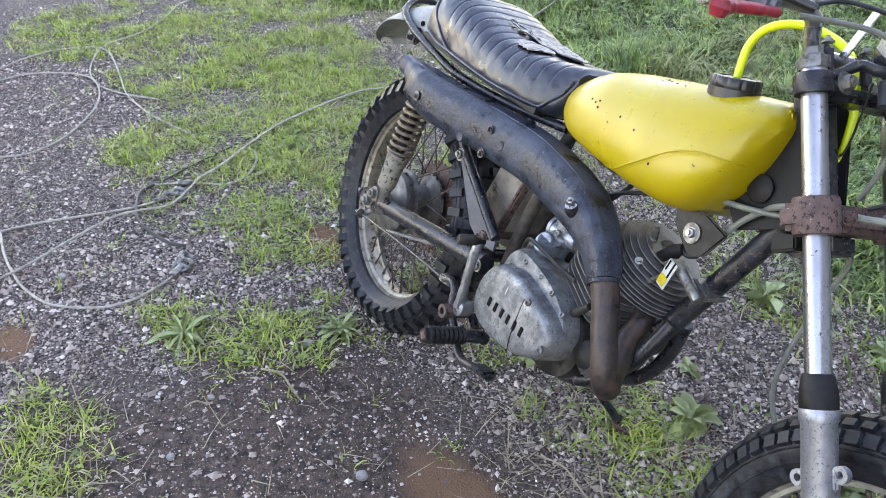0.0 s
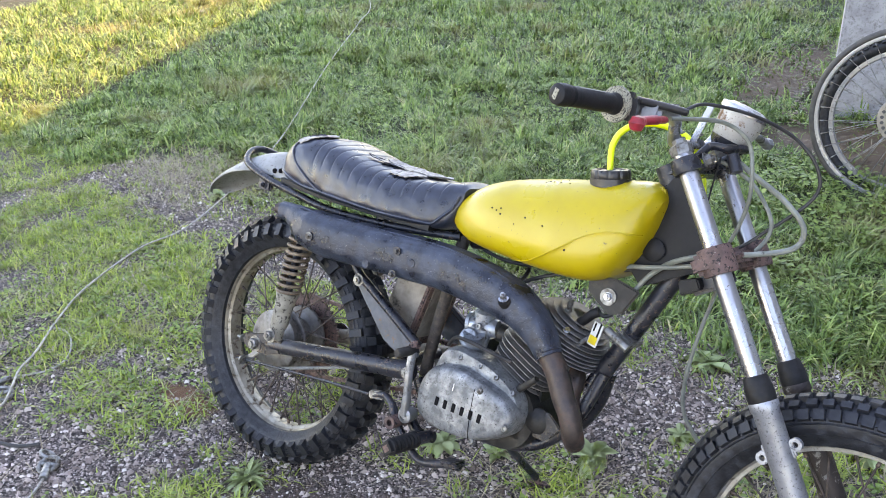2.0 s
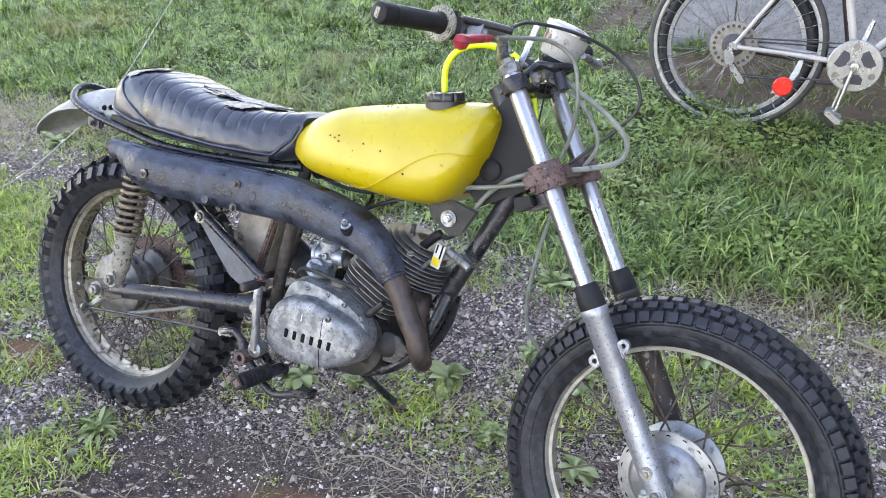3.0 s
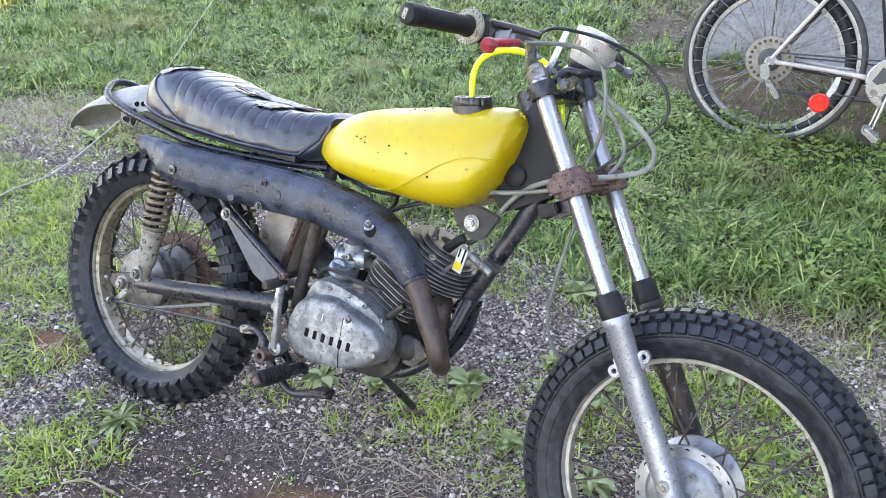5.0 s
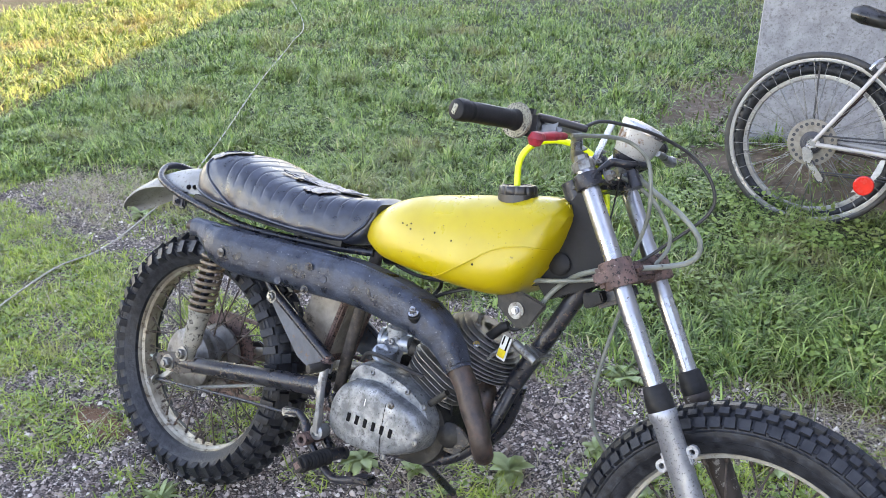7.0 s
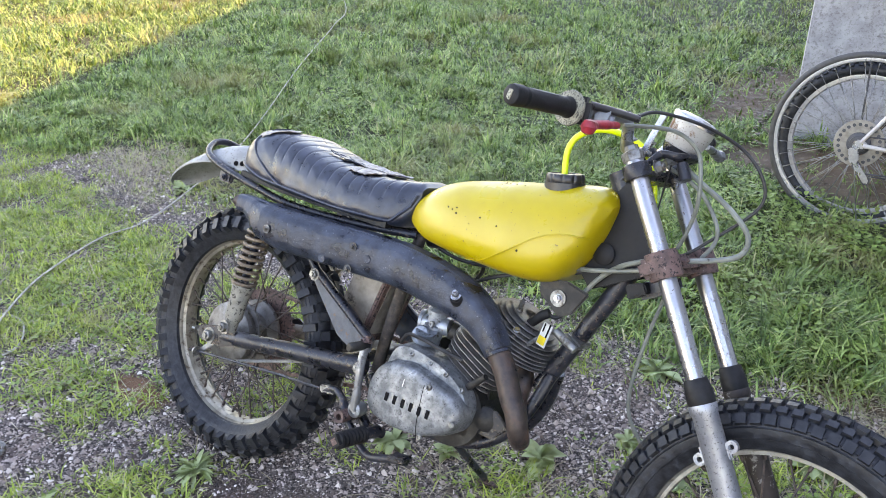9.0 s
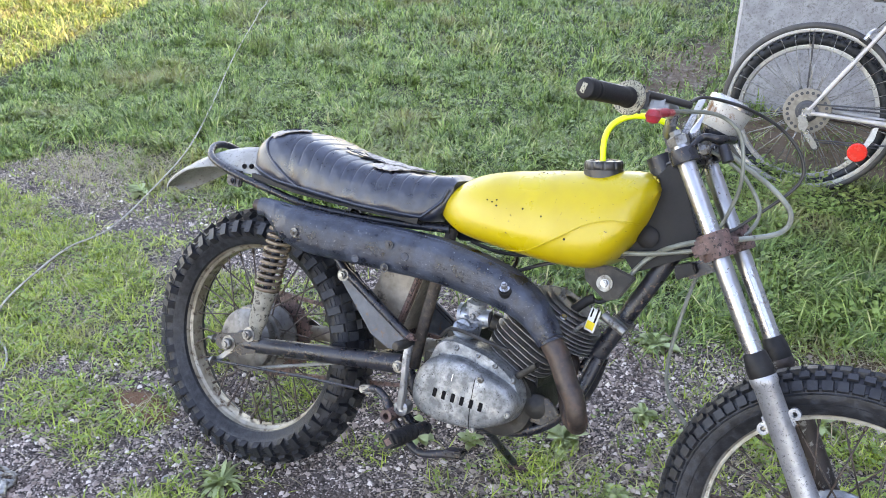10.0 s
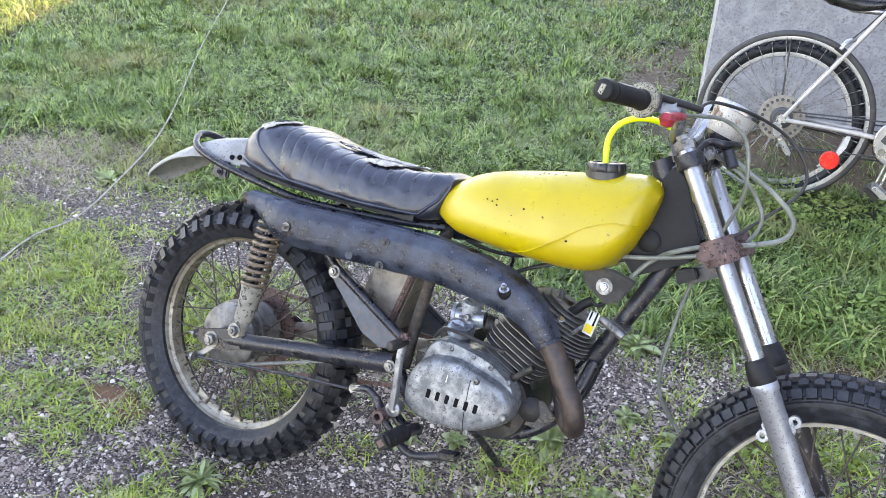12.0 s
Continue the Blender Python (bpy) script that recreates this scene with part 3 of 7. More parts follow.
# rear fender: a bowed guard over the wheel with a flicked-up tail
rings = []
for i in range(31):
    t = i / 30
    ang = radians(80 + 60.5 * t)
    R = 0.470 + 0.010 * math.sin(3 * t) + (0.026 * max(0, (t - 0.70) / 0.30) ** 1.6)
    w = 0.088 - 0.012 * t if t < 0.72 else (0.0794) * math.sqrt(max(0.02, 1 - ((t - 0.72) / 0.29) ** 2))
    deep = 0.062 if t < 0.32 else 0.062 - 0.044 * min(1.0, (t - 0.32) / 0.40)
    cx, cz = R * math.cos(ang), R * math.sin(ang)
    nx, nz = math.cos(ang), math.sin(ang)
    ring = []
    for k in range(17):
        u = -1 + 2 * k / 16
        drop = deep * abs(u) ** 3.4
        ring.append(V(cx - nx * drop, w * math.copysign(abs(u) ** 0.8, u), cz - nz * drop))
    ring += [p - V(nx, 0, nz) * 0.004 for p in ring[::-1]]
    rings.append(ring)
fender = part("rear_fender", loft(rings), M_FENDER, moto, "scratched pale grey rear fender")
for x, z in ((-0.062, 0.424), (-0.040, 0.428)):
    for s in (-1, 1):
        part("rivet", screw((x, s * 0.0875, z), (0, s, 0.25), 0.0062, 0.005), M_INK, fender)

# frame: seat rails with the rear hoop, backbone, down tube, cradle, rear triangle
rail = spline([(0.50, -0.055, 0.392), (0.34, -0.082, 0.378), (0.16, -0.095, 0.372), (0.04, -0.098, 0.385), (-0.09, -0.095, 0.404), (-0.175, -0.080, 0.425), (-0.215, -0.040, 0.447), (-0.222, 0.0, 0.455),
               (-0.215, 0.040, 0.447), (-0.175, 0.080, 0.425), (-0.09, 0.095, 0.404), (0.04, 0.098, 0.385), (0.16, 0.095, 0.372), (0.34, 0.082, 0.378), (0.50, 0.055, 0.392)], 7)
part("seat_rail_hoop", tube(rail, 0.0088, 10), M_BLACK, moto, "black tubular rear hoop round the fender")
for s in (-1, 1):
    part("fender_bracket", box((0.045, 0.014, 0.040), Matrix.Translation((-0.085, s * 0.090, 0.392)), 0.004), M_BLACK, moto)
    part("bracket_bolt", bolt((-0.085, s * 0.098, 0.384), (0, s, 0), 0.007, 0.006), M_BLACK, moto)
part("frame_backbone", tube(spline([(0.985, 0, 0.520), (0.86, 0, 0.462), (0.70, 0, 0.420), (0.50, 0, 0.392)]), 0.026, 14), M_BLACK, moto)
part("down_tube", tube([(0.990, 0, 0.500), (0.842, -0.004, 0.165)], 0.0182, 14), M_BLACK, moto, "chipped black down tube")
for s in (-1, 1):
    part("cradle_tube", tube(spline([(0.868, s * 0.016, 0.205), (0.846, s * 0.036, 0.120), (0.800, s * 0.048, 0.048), (0.730, s * 0.056, 0.010), (0.62, s * 0.060, -0.003), (0.52, s * 0.070, 0.006), (0.475, s * 0.080, 0.07)]), 0.0130, 10), M_BLACK, moto)
    part("rear_stay", tube([(0.478, s * 0.106, 0.148), (0.288, s * 0.106, 0.250), (0.150, s * 0.098, 0.355)], 0.0105, 10), M_BLACK, moto)
    part("footrest_bracket", plate([(0.262, 0.238), (0.275, 0.258), (0.308, 0.252), (0.476, 0.158), (0.480, 0.120), (0.425, 0.108), (0.375, 0.128)], s * 0.102, s * 0.096, 0.003), M_PANEL, moto, "dusty blue-grey triangular bracket")
    part("bracket_bolt", bolt((0.288, s * 0.115, 0.243), (0, s, 0), 0.010, 0.008), M_GALV, moto)
part("frame_upright", tube(spline([(0.470, -0.050, 0.07), (0.476, -0.050, 0.16), (0.488, -0.045, 0.29), (0.500, -0.040, 0.395)]), 0.0135, 14), M_GRIME, moto, "dirt-caked brown frame upright")
head_ax = V(-0.527, 0, 0.850)
HEAD = V(0.945, -0.004, 0.555)
part("head_tube", tube([HEAD - head_ax * 0.085, HEAD + head_ax * 0.085], 0.028, 18), M_BLACK, moto)
for s in (-1, 1):
    part("head_gusset", plate([(0.845, 0.455), (0.900, 0.570), (0.930, 0.622), (0.958, 0.600), (1.012, 0.490), (1.000, 0.448), (0.905, 0.395)], s * 0.032, s * 0.027, 0.002), M_RUBBER, moto)
part("gusset_boss", lathe([(0, 0), (0.020, 0), (0.022, 0.006), (0.016, 0.010), (0, 0.010)], (0.918, -0.032, 0.470), (0, -1, 0), 18), M_RUBBER, moto)

# side stand, on the far side
part("side_stand", tube(spline([(0.566, 0.080, -0.030), (0.588, 0.140, -0.080), (0.610, 0.222, -0.148), (0.628, 0.278, -0.196)]), 0.0095, 10), M_BLACK, moto, "black side stand with worn foot")
part("stand_foot", box((0.055, 0.030, 0.008), Matrix.Translation((0.640, 0.285, -0.203)) @ pose(0, 0, 0, 19.5, 0, 15), 0.003), M_RUST, moto)

# tank
def tank_ring(x, n=320):
    zb = smooth(x, [(0.487, 0.430), (0.50, 0.414), (0.525, 0.400), (0.56, 0.388), (0.69, 0.379), (0.80, 0.378), (0.85, 0.386), (0.88, 0.404), (0.915, 0.450), (0.937, 0.508), (0.946, 0.552)])
    zt = smooth(x, [(0.487, 0.446), (0.50, 0.470), (0.53, 0.499), (0.57, 0.522), (0.63, 0.541), (0.70, 0.556), (0.80, 0.577), (0.86, 0.588), (0.905, 0.592), (0.93, 0.588), (0.940, 0.580), (0.946, 0.566)])
    w = smooth(x, [(0.487, 0.035), (0.50, 0.062), (0.53, 0.086), (0.58, 0.108), (0.65, 0.122), (0.75, 0.130), (0.83, 0.130), (0.89, 0.120), (0.925, 0.098), (0.946, 0.062)])
    seam = smooth(x, [(0.60, 0.372), (0.665, 0.384), (0.725, 0.397), (0.785, 0.434), (0.840, 0.474), (0.885, 0.492), (0.95, 0.496)])
    ring = []
    zm = zb + (zt - zb) * 0.42
    for k in range(n):
        a = 2 * math.pi * k / n
        c, s = math.cos(a), math.sin(a)
        ex_y, ex_z = (0.62, 0.78) if s > 0 else (0.55, 0.60)
        y = w * math.copysign(abs(c) ** ex_y, c)
        z = zm + (zt - zm if s > 0 else zm - zb) * math.copysign(abs(s) ** ex_z, s)
        if s > 0:
            y *= 1 - 0.20 * s ** 2
        if x > 0.60:
            fade = min(1.0, (x - 0.60) / 0.06)
            y *= 1 - 0.007 * fade * min(1.0, max(0.0, (seam - z) / 0.006)) * max(0.0, 1 - (seam - z) / 0.12) + 0.004 * fade * math.exp(-((z - seam) / 0.0030) ** 2)
        if s > 0.93:
            z -= 0.004 * math.exp(-((x - 0.812) / 0.05) ** 2)
        ring.append(V(x - 0.022, y, z))
    return ring


xs = [0.487 + 0.459 * (0.5 - 0.5 * math.cos(math.pi * i / 150)) for i in range(151)]
tank = part("fuel_tank", loft([tank_ring(x) for x in xs]), M_YELLOW, moto, "chipped bright yellow steel fuel tank")
SEAM = [(0.60, 0.372), (0.665, 0.384), (0.725, 0.397), (0.785, 0.434), (0.840, 0.474), (0.885, 0.492), (0.95, 0.496)]


def tank_at(x, z):
    """The point on the tank's right flank at a height."""
    ring = tank_ring(x, 200)
    best = None
    for p, q in zip(ring, ring[1:] + ring[:1]):
        if p.y < 0 and q.y < 0 and (p.z - z) * (q.z - z) <= 0 and p.z != q.z:
            c = p.lerp(q, (z - p.z) / (q.z - p.z))
            if best is None or c.y < best.y:
                best = c
    return best


bead = [tank_at(x, smooth(x, SEAM)) for x in (0.668 + 0.262 * i / 60 for i in range(61))]
bead = [q for q in bead if q is not None]
for s in (-1, 1):
    part("tank_seam", tube([V(q.x, -s * q.y, q.z) for q in bead], 0.0014, 6), M_YELLOW, tank)
part("tank_rear_strap", box((0.040, 0.05, 0.030), Matrix.Translation((0.485, 0, 0.405)), 0.006), M_RUBBER, tank)
part("tank_front_lip", plate([(0.895, 0.586), (0.914, 0.588), (0.920, 0.574), (0.915, 0.545), (0.908, 0.548)], -0.045, 0.045, 0.004), M_YELLOW, tank)
for i in range(12):
    rng = random.Random(70 + i)
    x = (0.70 + 0.008 * i + rng.uniform(-0.006, 0.006)) if i < 8 else rng.uniform(0.66, 0.84)
    zc = (0.551 + 0.16 * (x - 0.70) + rng.uniform(-0.007, 0.003)) if i < 8 else rng.uniform(0.43, 0.52)
    near_side = [q for q in tank_ring(x, 160) if q.y < 0]
    q = min(near_side, key=lambda v: abs(v.z - zc))
    part("paint_chip", lathe([(0, 0.0), (rng.uniform(0.0012, 0.0028), 0.0), (0.0010, 0.0010), (0, 0.0010)], q, (0, -0.8, 0.6) if i < 8 else (0, -1, 0), 6), M_INK, tank)
part("tank_badge_hole", lathe([(0, 0.0), (0.0020, 0.0), (0.0020, 0.001), (0, 0.001)], (0.630, -0.1262, 0.473), (0, -1, 0.15), 10), M_INK, tank)
for dx, dz in ((0.0, 0.0), (0.012, -0.002), (0.022, 0.004)):
    part("paint_chip", lathe([(0, 0.0), (0.0019, 0.0), (0.0014, 0.0010), (0, 0.0010)], (0.606 + dx, -0.1222 - dx * 0.12, 0.480 + dz), (0, -1, 0.25), 7), M_INK, tank)
cap_at = pose(0.807, -0.045, 0.580, 6, -8.5, 0) @ Matrix.Diagonal((0.88, 0.88, 0.85, 1))
rings = []
for z, r, grip in ((0.0, 0.040, 0.3), (0.004, 0.0430, 1.0), (0.018, 0.0430, 1.0), (0.0225, 0.0405, 0.6), (0.024, 0.0350, 0.0), (0.0235, 0.0320, 0.0), (0.0165, 0.0300, 0.0), (0.0165, 0.0225, 0.0), (0.0225, 0.0205, 0.0), (0.0230, 0.0120, 0.0), (0.0200, 0.0090, 0.0)):
    rings.append([cap_at @ V(r * (1 - 0.075 * grip * max(0.0, math.cos(10 * a)) ** 3) * math.cos(a), r * (1 - 0.075 * grip * max(0.0, math.cos(10 * a)) ** 3) * math.sin(a), z) for a in (2 * math.pi * k / 120 for k in range(120))])
cap = part("fuel_cap", loft(rings), M_BLACKPLASTIC, tank, "black notched plastic fuel cap")
part("cap_ring", lathe([(0.030, -0.014), (0.0395, -0.012), (0.0395, 0.003), (0.030, 0.003)], (0.807, -0.045, 0.580), (-0.147, -0.10, 0.984), 28, closed=True), M_BLACKPLASTIC, tank)
part("vent_hose", tube(spline([(0.802, -0.046, 0.596), (0.796, -0.046, 0.640), (0.805, -0.042, 0.670), (0.828, -0.032, 0.690), (0.862, -0.014, 0.698), (0.900, 0.010, 0.690), (0.932, 0.018, 0.666), (0.955, 0.026, 0.615), (0.966, 0.030, 0.560), (0.965, 0.032, 0.535)], 8), 0.0062, 12), M_NEON, moto, "neon yellow fuel vent hose")
part("fuel_tap", box((0.03, 0.02, 0.028), Matrix.Translation((0.60, 0.06, 0.382)), 0.004), M_ALU, moto)

# seat
def seat_form(x):
    x = -0.075 + (x + 0.040) * 1.102
    zt = smooth(x, [(-0.075, 0.452), (-0.062, 0.490), (-0.03, 0.517), (0.02, 0.531), (0.08, 0.530), (0.15, 0.517), (0.22, 0.503), (0.30, 0.495), (0.38, 0.494), (0.44, 0.498), (0.500, 0.507), (0.520, 0.500)])
    zb = smooth(x, [(-0.075, 0.430), (-0.05, 0.416), (0.0, 0.405), (0.10, 0.396), (0.30, 0.394), (0.44, 0.396), (0.48, 0.402), (0.505, 0.430), (0.520, 0.470)])
    w = smooth(x, [(-0.075, 0.070), (-0.05, 0.102), (0.0, 0.118), (0.10, 0.122), (0.28, 0.122), (0.40, 0.112), (0.48, 0.090), (0.520, 0.072)])
    return zt, zb, zb + (zt - zb) * 0.35, w


def seat_side(x, z, s):
    """The point on the seat's flank at a height."""
    zt, zb, zm, w = seat_form(x)
    if z >= zm:
        q = min(1.0, (z - zm) / (zt - zm)) ** (1 / 0.72)
        y = w * math.sqrt(max(0.0, 1 - q * q)) ** 0.50
    else:
        q = min(1.0, (zm - z) / (zm - zb)) ** (1 / 0.5)
        y = w * math.sqrt(max(0.0, 1 - q * q)) ** 0.32
    return V(x, s * (y + 0.001), z)


def seat_top(x, y):
    zt, zb, zm, w = seat_form(x)
    q = min(1.0, abs(y) / w) ** (1 / 0.50)
    return zm + (zt - zm) * math.sqrt(max(0.0, 1 - q * q)) ** 0.72


def seat_ring(x, n=72):
    zt, zb, zm, w = seat_form(x)
    groove = 0.0
    for i in range(13):
        groove = max(groove, math.exp(-((x - 0.095 - 0.0295 * i) / 0.0022) ** 2))
    ring = []
    for k in range(n):
        a = 2 * math.pi * k / n
        c, s = math.cos(a), math.sin(a)
        y = w * math.copysign(abs(c) ** (0.50 if s > 0 else 0.32), c)
        z = zm + (zt - zm if s > 0 else zm - zb) * math.copysign(abs(s) ** (0.72 if s > 0 else 0.5), s)
        puff = noise.noise(V(x * 16, y * 16, z * 16)) * 0.0026 + noise.noise(V(x * 45 + y * 20, y * 30, z * 70)) * 0.0016
        k_in = groove * 0.0020 * min(1.0, max(0.0, s * 3.0 - 0.3)) - puff
        z -= k_in * max(s, 0)
        y -= k_in * c
        ring.append(V(x, y, z))
    return ring


sx = [-0.040 + 0.540 * i / 300 for i in range(301)]
seat = part("seat", loft([seat_ring(x) for x in sx]), M_VINYL, moto, "torn black vinyl ribbed seat")
for s in (-1, 1):
    low_edge = [seat_side(x, interp(x, [(-0.027, 0.436), (0.07, 0.414), (0.30, 0.405), (0.445, 0.409), (0.481, 0.445), (0.492, 0.478)]), s) for x in (-0.027 + 0.519 * i / 60 for i in range(61))]
    part("seat_piping", tube(low_edge, 0.0036, 8), M_VINYL, seat)
    curve = []
    for i in range(40):
        t = i / 39
        x = 0.016 + 0.110 * t ** 1.9 - 0.012 * math.sin(math.pi * t)
        zt = seat_form(x)[0]
        curve.append(seat_side(x, zt - 0.004 - (zt - 0.004 - 0.412) * t, s))
    part("side_seam", tube(curve, 0.0030, 7), M_VINYL, seat)
part("seat_pan", loft([[V(x, -0.095, 0.386 + dz), V(x, 0.095, 0.386 + dz), V(x, 0.095, 0.400 + dz), V(x, -0.095, 0.400 + dz)] for x, dz in ((-0.03, 0.014), (0.10, 0.006), (0.30, 0.004), (0.44, 0.006))]), M_RUBBER, seat)


def seat_tear(x0, x1, y0, y1, seed, lift=0.006, skew=0.0):
    """A ragged strip of peeled cover on the seat's top, curling up at its edge."""
    rng = random.Random(seed)
    n, k = 26, 9
    e0 = [y0 + 0.010 * noise.noise(V(i * 0.25, seed, 0)) + rng.uniform(-0.001, 0.001) for i in range(n + 1)]
    e1 = [y1 + 0.010 * noise.noise(V(i * 0.25, seed, 5)) + rng.uniform(-0.001, 0.001) for i in range(n + 1)]
    rings = []
    for i in range(n + 1):
        x = x0 + (x1 - x0) * i / n
        pinch = math.sin(math.pi * (0.02 + 0.96 * i / n)) ** 0.6
        mid = (e0[i] + e1[i]) / 2 + skew * (i / n - 0.5)
        hw = (e1[i] - e0[i]) / 2 * pinch
        row = []
        for q in range(k):
            u = -1 + 2 * q / (k - 1)
            y = mid + hw * u
            curl = lift * abs(u) ** 5 * (0.35 + 0.65 * math.sin(i * 0.42 + seed) ** 2)
            row.append(V(x, y, seat_top(x, y) + 0.0052 + curl + 0.001 * noise.noise(V(x * 90, y * 90, seed))))
        rings.append(row + [p - V(0, 0, 0.0020) for p in row[::-1]])
    return loft(rings)


part("torn_cover", seat_tear(-0.004, 0.080, -0.102, -0.006, 5, 0.0012, 0.02), M_VINYL_WORN, seat, "peeled pale backing of the torn cover")
part("cover_crack", seat_tear(0.036, 0.062, -0.074, -0.064, 15, 0.003, 0.03), M_VINYL, seat)
part("torn_cover", seat_tear(0.292, 0.372, -0.088, -0.030, 6, 0.0008, 0.02), M_VINYL_WORN, seat)
part("torn_cover", seat_tear(0.215, 0.400, -0.030, 0.050, 7, 0.003), M_VINYL_WORN, seat)
part("torn_flap", seat_tear(0.190, 0.285, -0.036, -0.016, 8, 0.0022, 0.02), M_VINYL, seat)

# exhaust: header, curved pipe, long flattened muffler
mpath = [((0.088, -0.181, 0.358), 0.0205), ((0.112, -0.179, 0.357), 0.0215), ((0.138, -0.176, 0.350), 0.029), ((0.172, -0.170, 0.337), 0.043), ((0.225, -0.158, 0.329), 0.0475), ((0.320, -0.138, 0.330), 0.0475), ((0.420, -0.118, 0.331), 0.0475), ((0.520, -0.110, 0.332), 0.0465),
         ((0.610, -0.111, 0.324), 0.045), ((0.680, -0.116, 0.313), 0.042), ((0.735, -0.122, 0.294), 0.0355), ((0.772, -0.126, 0.268), 0.029), ((0.798, -0.130, 0.241), 0.0250)]
mp = spline([p for p, _ in mpath], 7)
mr = [interp(i / (len(mp) - 1) * (len(mpath) - 1), [(k, r) for k, (_, r) in enumerate(mpath)]) for i in range(len(mp))]
muffler = part("muffler", tube(mp, mr, 40, square=0.70), M_MUFFLER, moto, "long dented black high-level muffler")
part("muffler_end", tube([(0.094, -0.181, 0.358), (0.070, -0.183, 0.359)], 0.013, 14), M_PIPE, muffler)
part("heat_seam", tube([p + V(0, -r * 0.42, r * 0.93) for p, r in list(zip(mp, mr))[16:70]], 0.0030, 6), M_MUFFLER, muffler)
for p in ((0.208, -0.2105, 0.326), (0.424, -0.167, 0.346), (0.421, -0.166, 0.296)):
    part("muffler_bolt", bolt(p, (0.1, -1, 0.0), 0.0065, 0.003), M_GALV if p[0] < 0.3 else M_BLACK, muffler)
for p in ((0.380, -0.1720, 0.324), (0.462, -0.1610, 0.329), (0.352, -0.1760, 0.300)):
    part("dent", lathe([(0.0, 0.0008), (0.006, 0.0008), (0.0085, 0.0014), (0.0100, -0.002)], p, (0.16, -1, 0.0), 16), M_MUFFLER, muffler)
pp = spline([(0.790, -0.129, 0.249), (0.825, -0.134, 0.213), (0.851, -0.138, 0.172), (0.871, -0.140, 0.146), (0.882, -0.139, 0.120), (0.885, -0.128, 0.099), (0.877, -0.108, 0.088), (0.857, -0.086, 0.094), (0.838, -0.062, 0.114), (0.818, -0.040, 0.146), (0.812, -0.018, 0.180), (0.780, 0.0, 0.196)], 7)
part("exhaust_pipe", tube(pp, [0.0234 - 0.0034 * min(1.0, i / 34) for i in range(len(pp))], 20), M_PIPE, moto, "bent rusty brown exhaust header pipe")
part("pipe_collar", lathe([(0.0235, -0.003), (0.0265, -0.003), (0.0265, 0.003), (0.0235, 0.003)], (0.800, -0.131, 0.238), (0.65, -0.1, -0.75), 22, closed=True), M_MUFFLER, moto)
pb = lathe([(0, 0), (0.014, 0), (0.014, 0.010), (0.012, 0.013), (0, 0.013)], (0.697, -0.150, 0.312), (0, -0.8, 0.6), 18)
part("pipe_mount", pb, M_RUBBER, moto)
part("pipe_mount_bolt", bolt((0.697, -0.162, 0.321), (0, -0.6, 0.8), 0.0070, 0.012), M_CHROME, moto)

# engine
case = box((0.27, 0.17, 0.15), Matrix.Translation((0.635, 0.0, 0.078)) @ pose(0, 0, 0, 0, -4, 0), 0.025)
box((0.14, 0.15, 0.12), Matrix.Translation((0.585, 0.0, 0.130)) @ pose(0, 0, 0, 0, -12, 0), 0.03, case)
lathe([(0, -0.085), (0.075, -0.085), (0.080, -0.06), (0.080, 0.06), (0.075, 0.085), (0, 0.085)], (0.700, 0, 0.075), (0, 1, 0), 32, case)
part("crankcase", case, M_CASE, moto, "oily blackened engine crankcase")


FACE = spline([(x, 0, z) for x, z in ((0.536, 0.051), (0.536, 0.079), (0.549, 0.113), (0.571, 0.135), (0.610, 0.148), (0.646, 0.149), (0.678, 0.142), (0.708, 0.136), (0.740, 0.127), (0.763, 0.113), (0.774, 0.096), (0.772, 0.075),
                                      (0.762, 0.055), (0.740, 0.036), (0.706, 0.019), (0.662, 0.009), (0.616, 0.005), (0.575, 0.009), (0.550, 0.020), (0.539, 0.035), (0.536, 0.051))], 4)[:-1]
CASE = spline([(x, 0, z) for x, z in ((0.540, 0.050), (0.540, 0.090), (0.551, 0.130), (0.562, 0.160), (0.584, 0.177), (0.622, 0.179), (0.684, 0.169), (0.722, 0.154), (0.750, 0.137), (0.768, 0.116), (0.772, 0.090), (0.764, 0.052), (0.720, 0.020),
                                      (0.655, 0.005), (0.585, 0.006), (0.550, 0.024), (0.540, 0.050))], 4)[:-1]


def cover_outline(k=1.0, line=FACE):
    """The side cover's rounded outline, drawn in about its middle."""
    mid = V(0.655, 0, 0.078)
    return [V(0.6415, 0, 0.080) + (p - mid) * k * 0.985 for p in line]


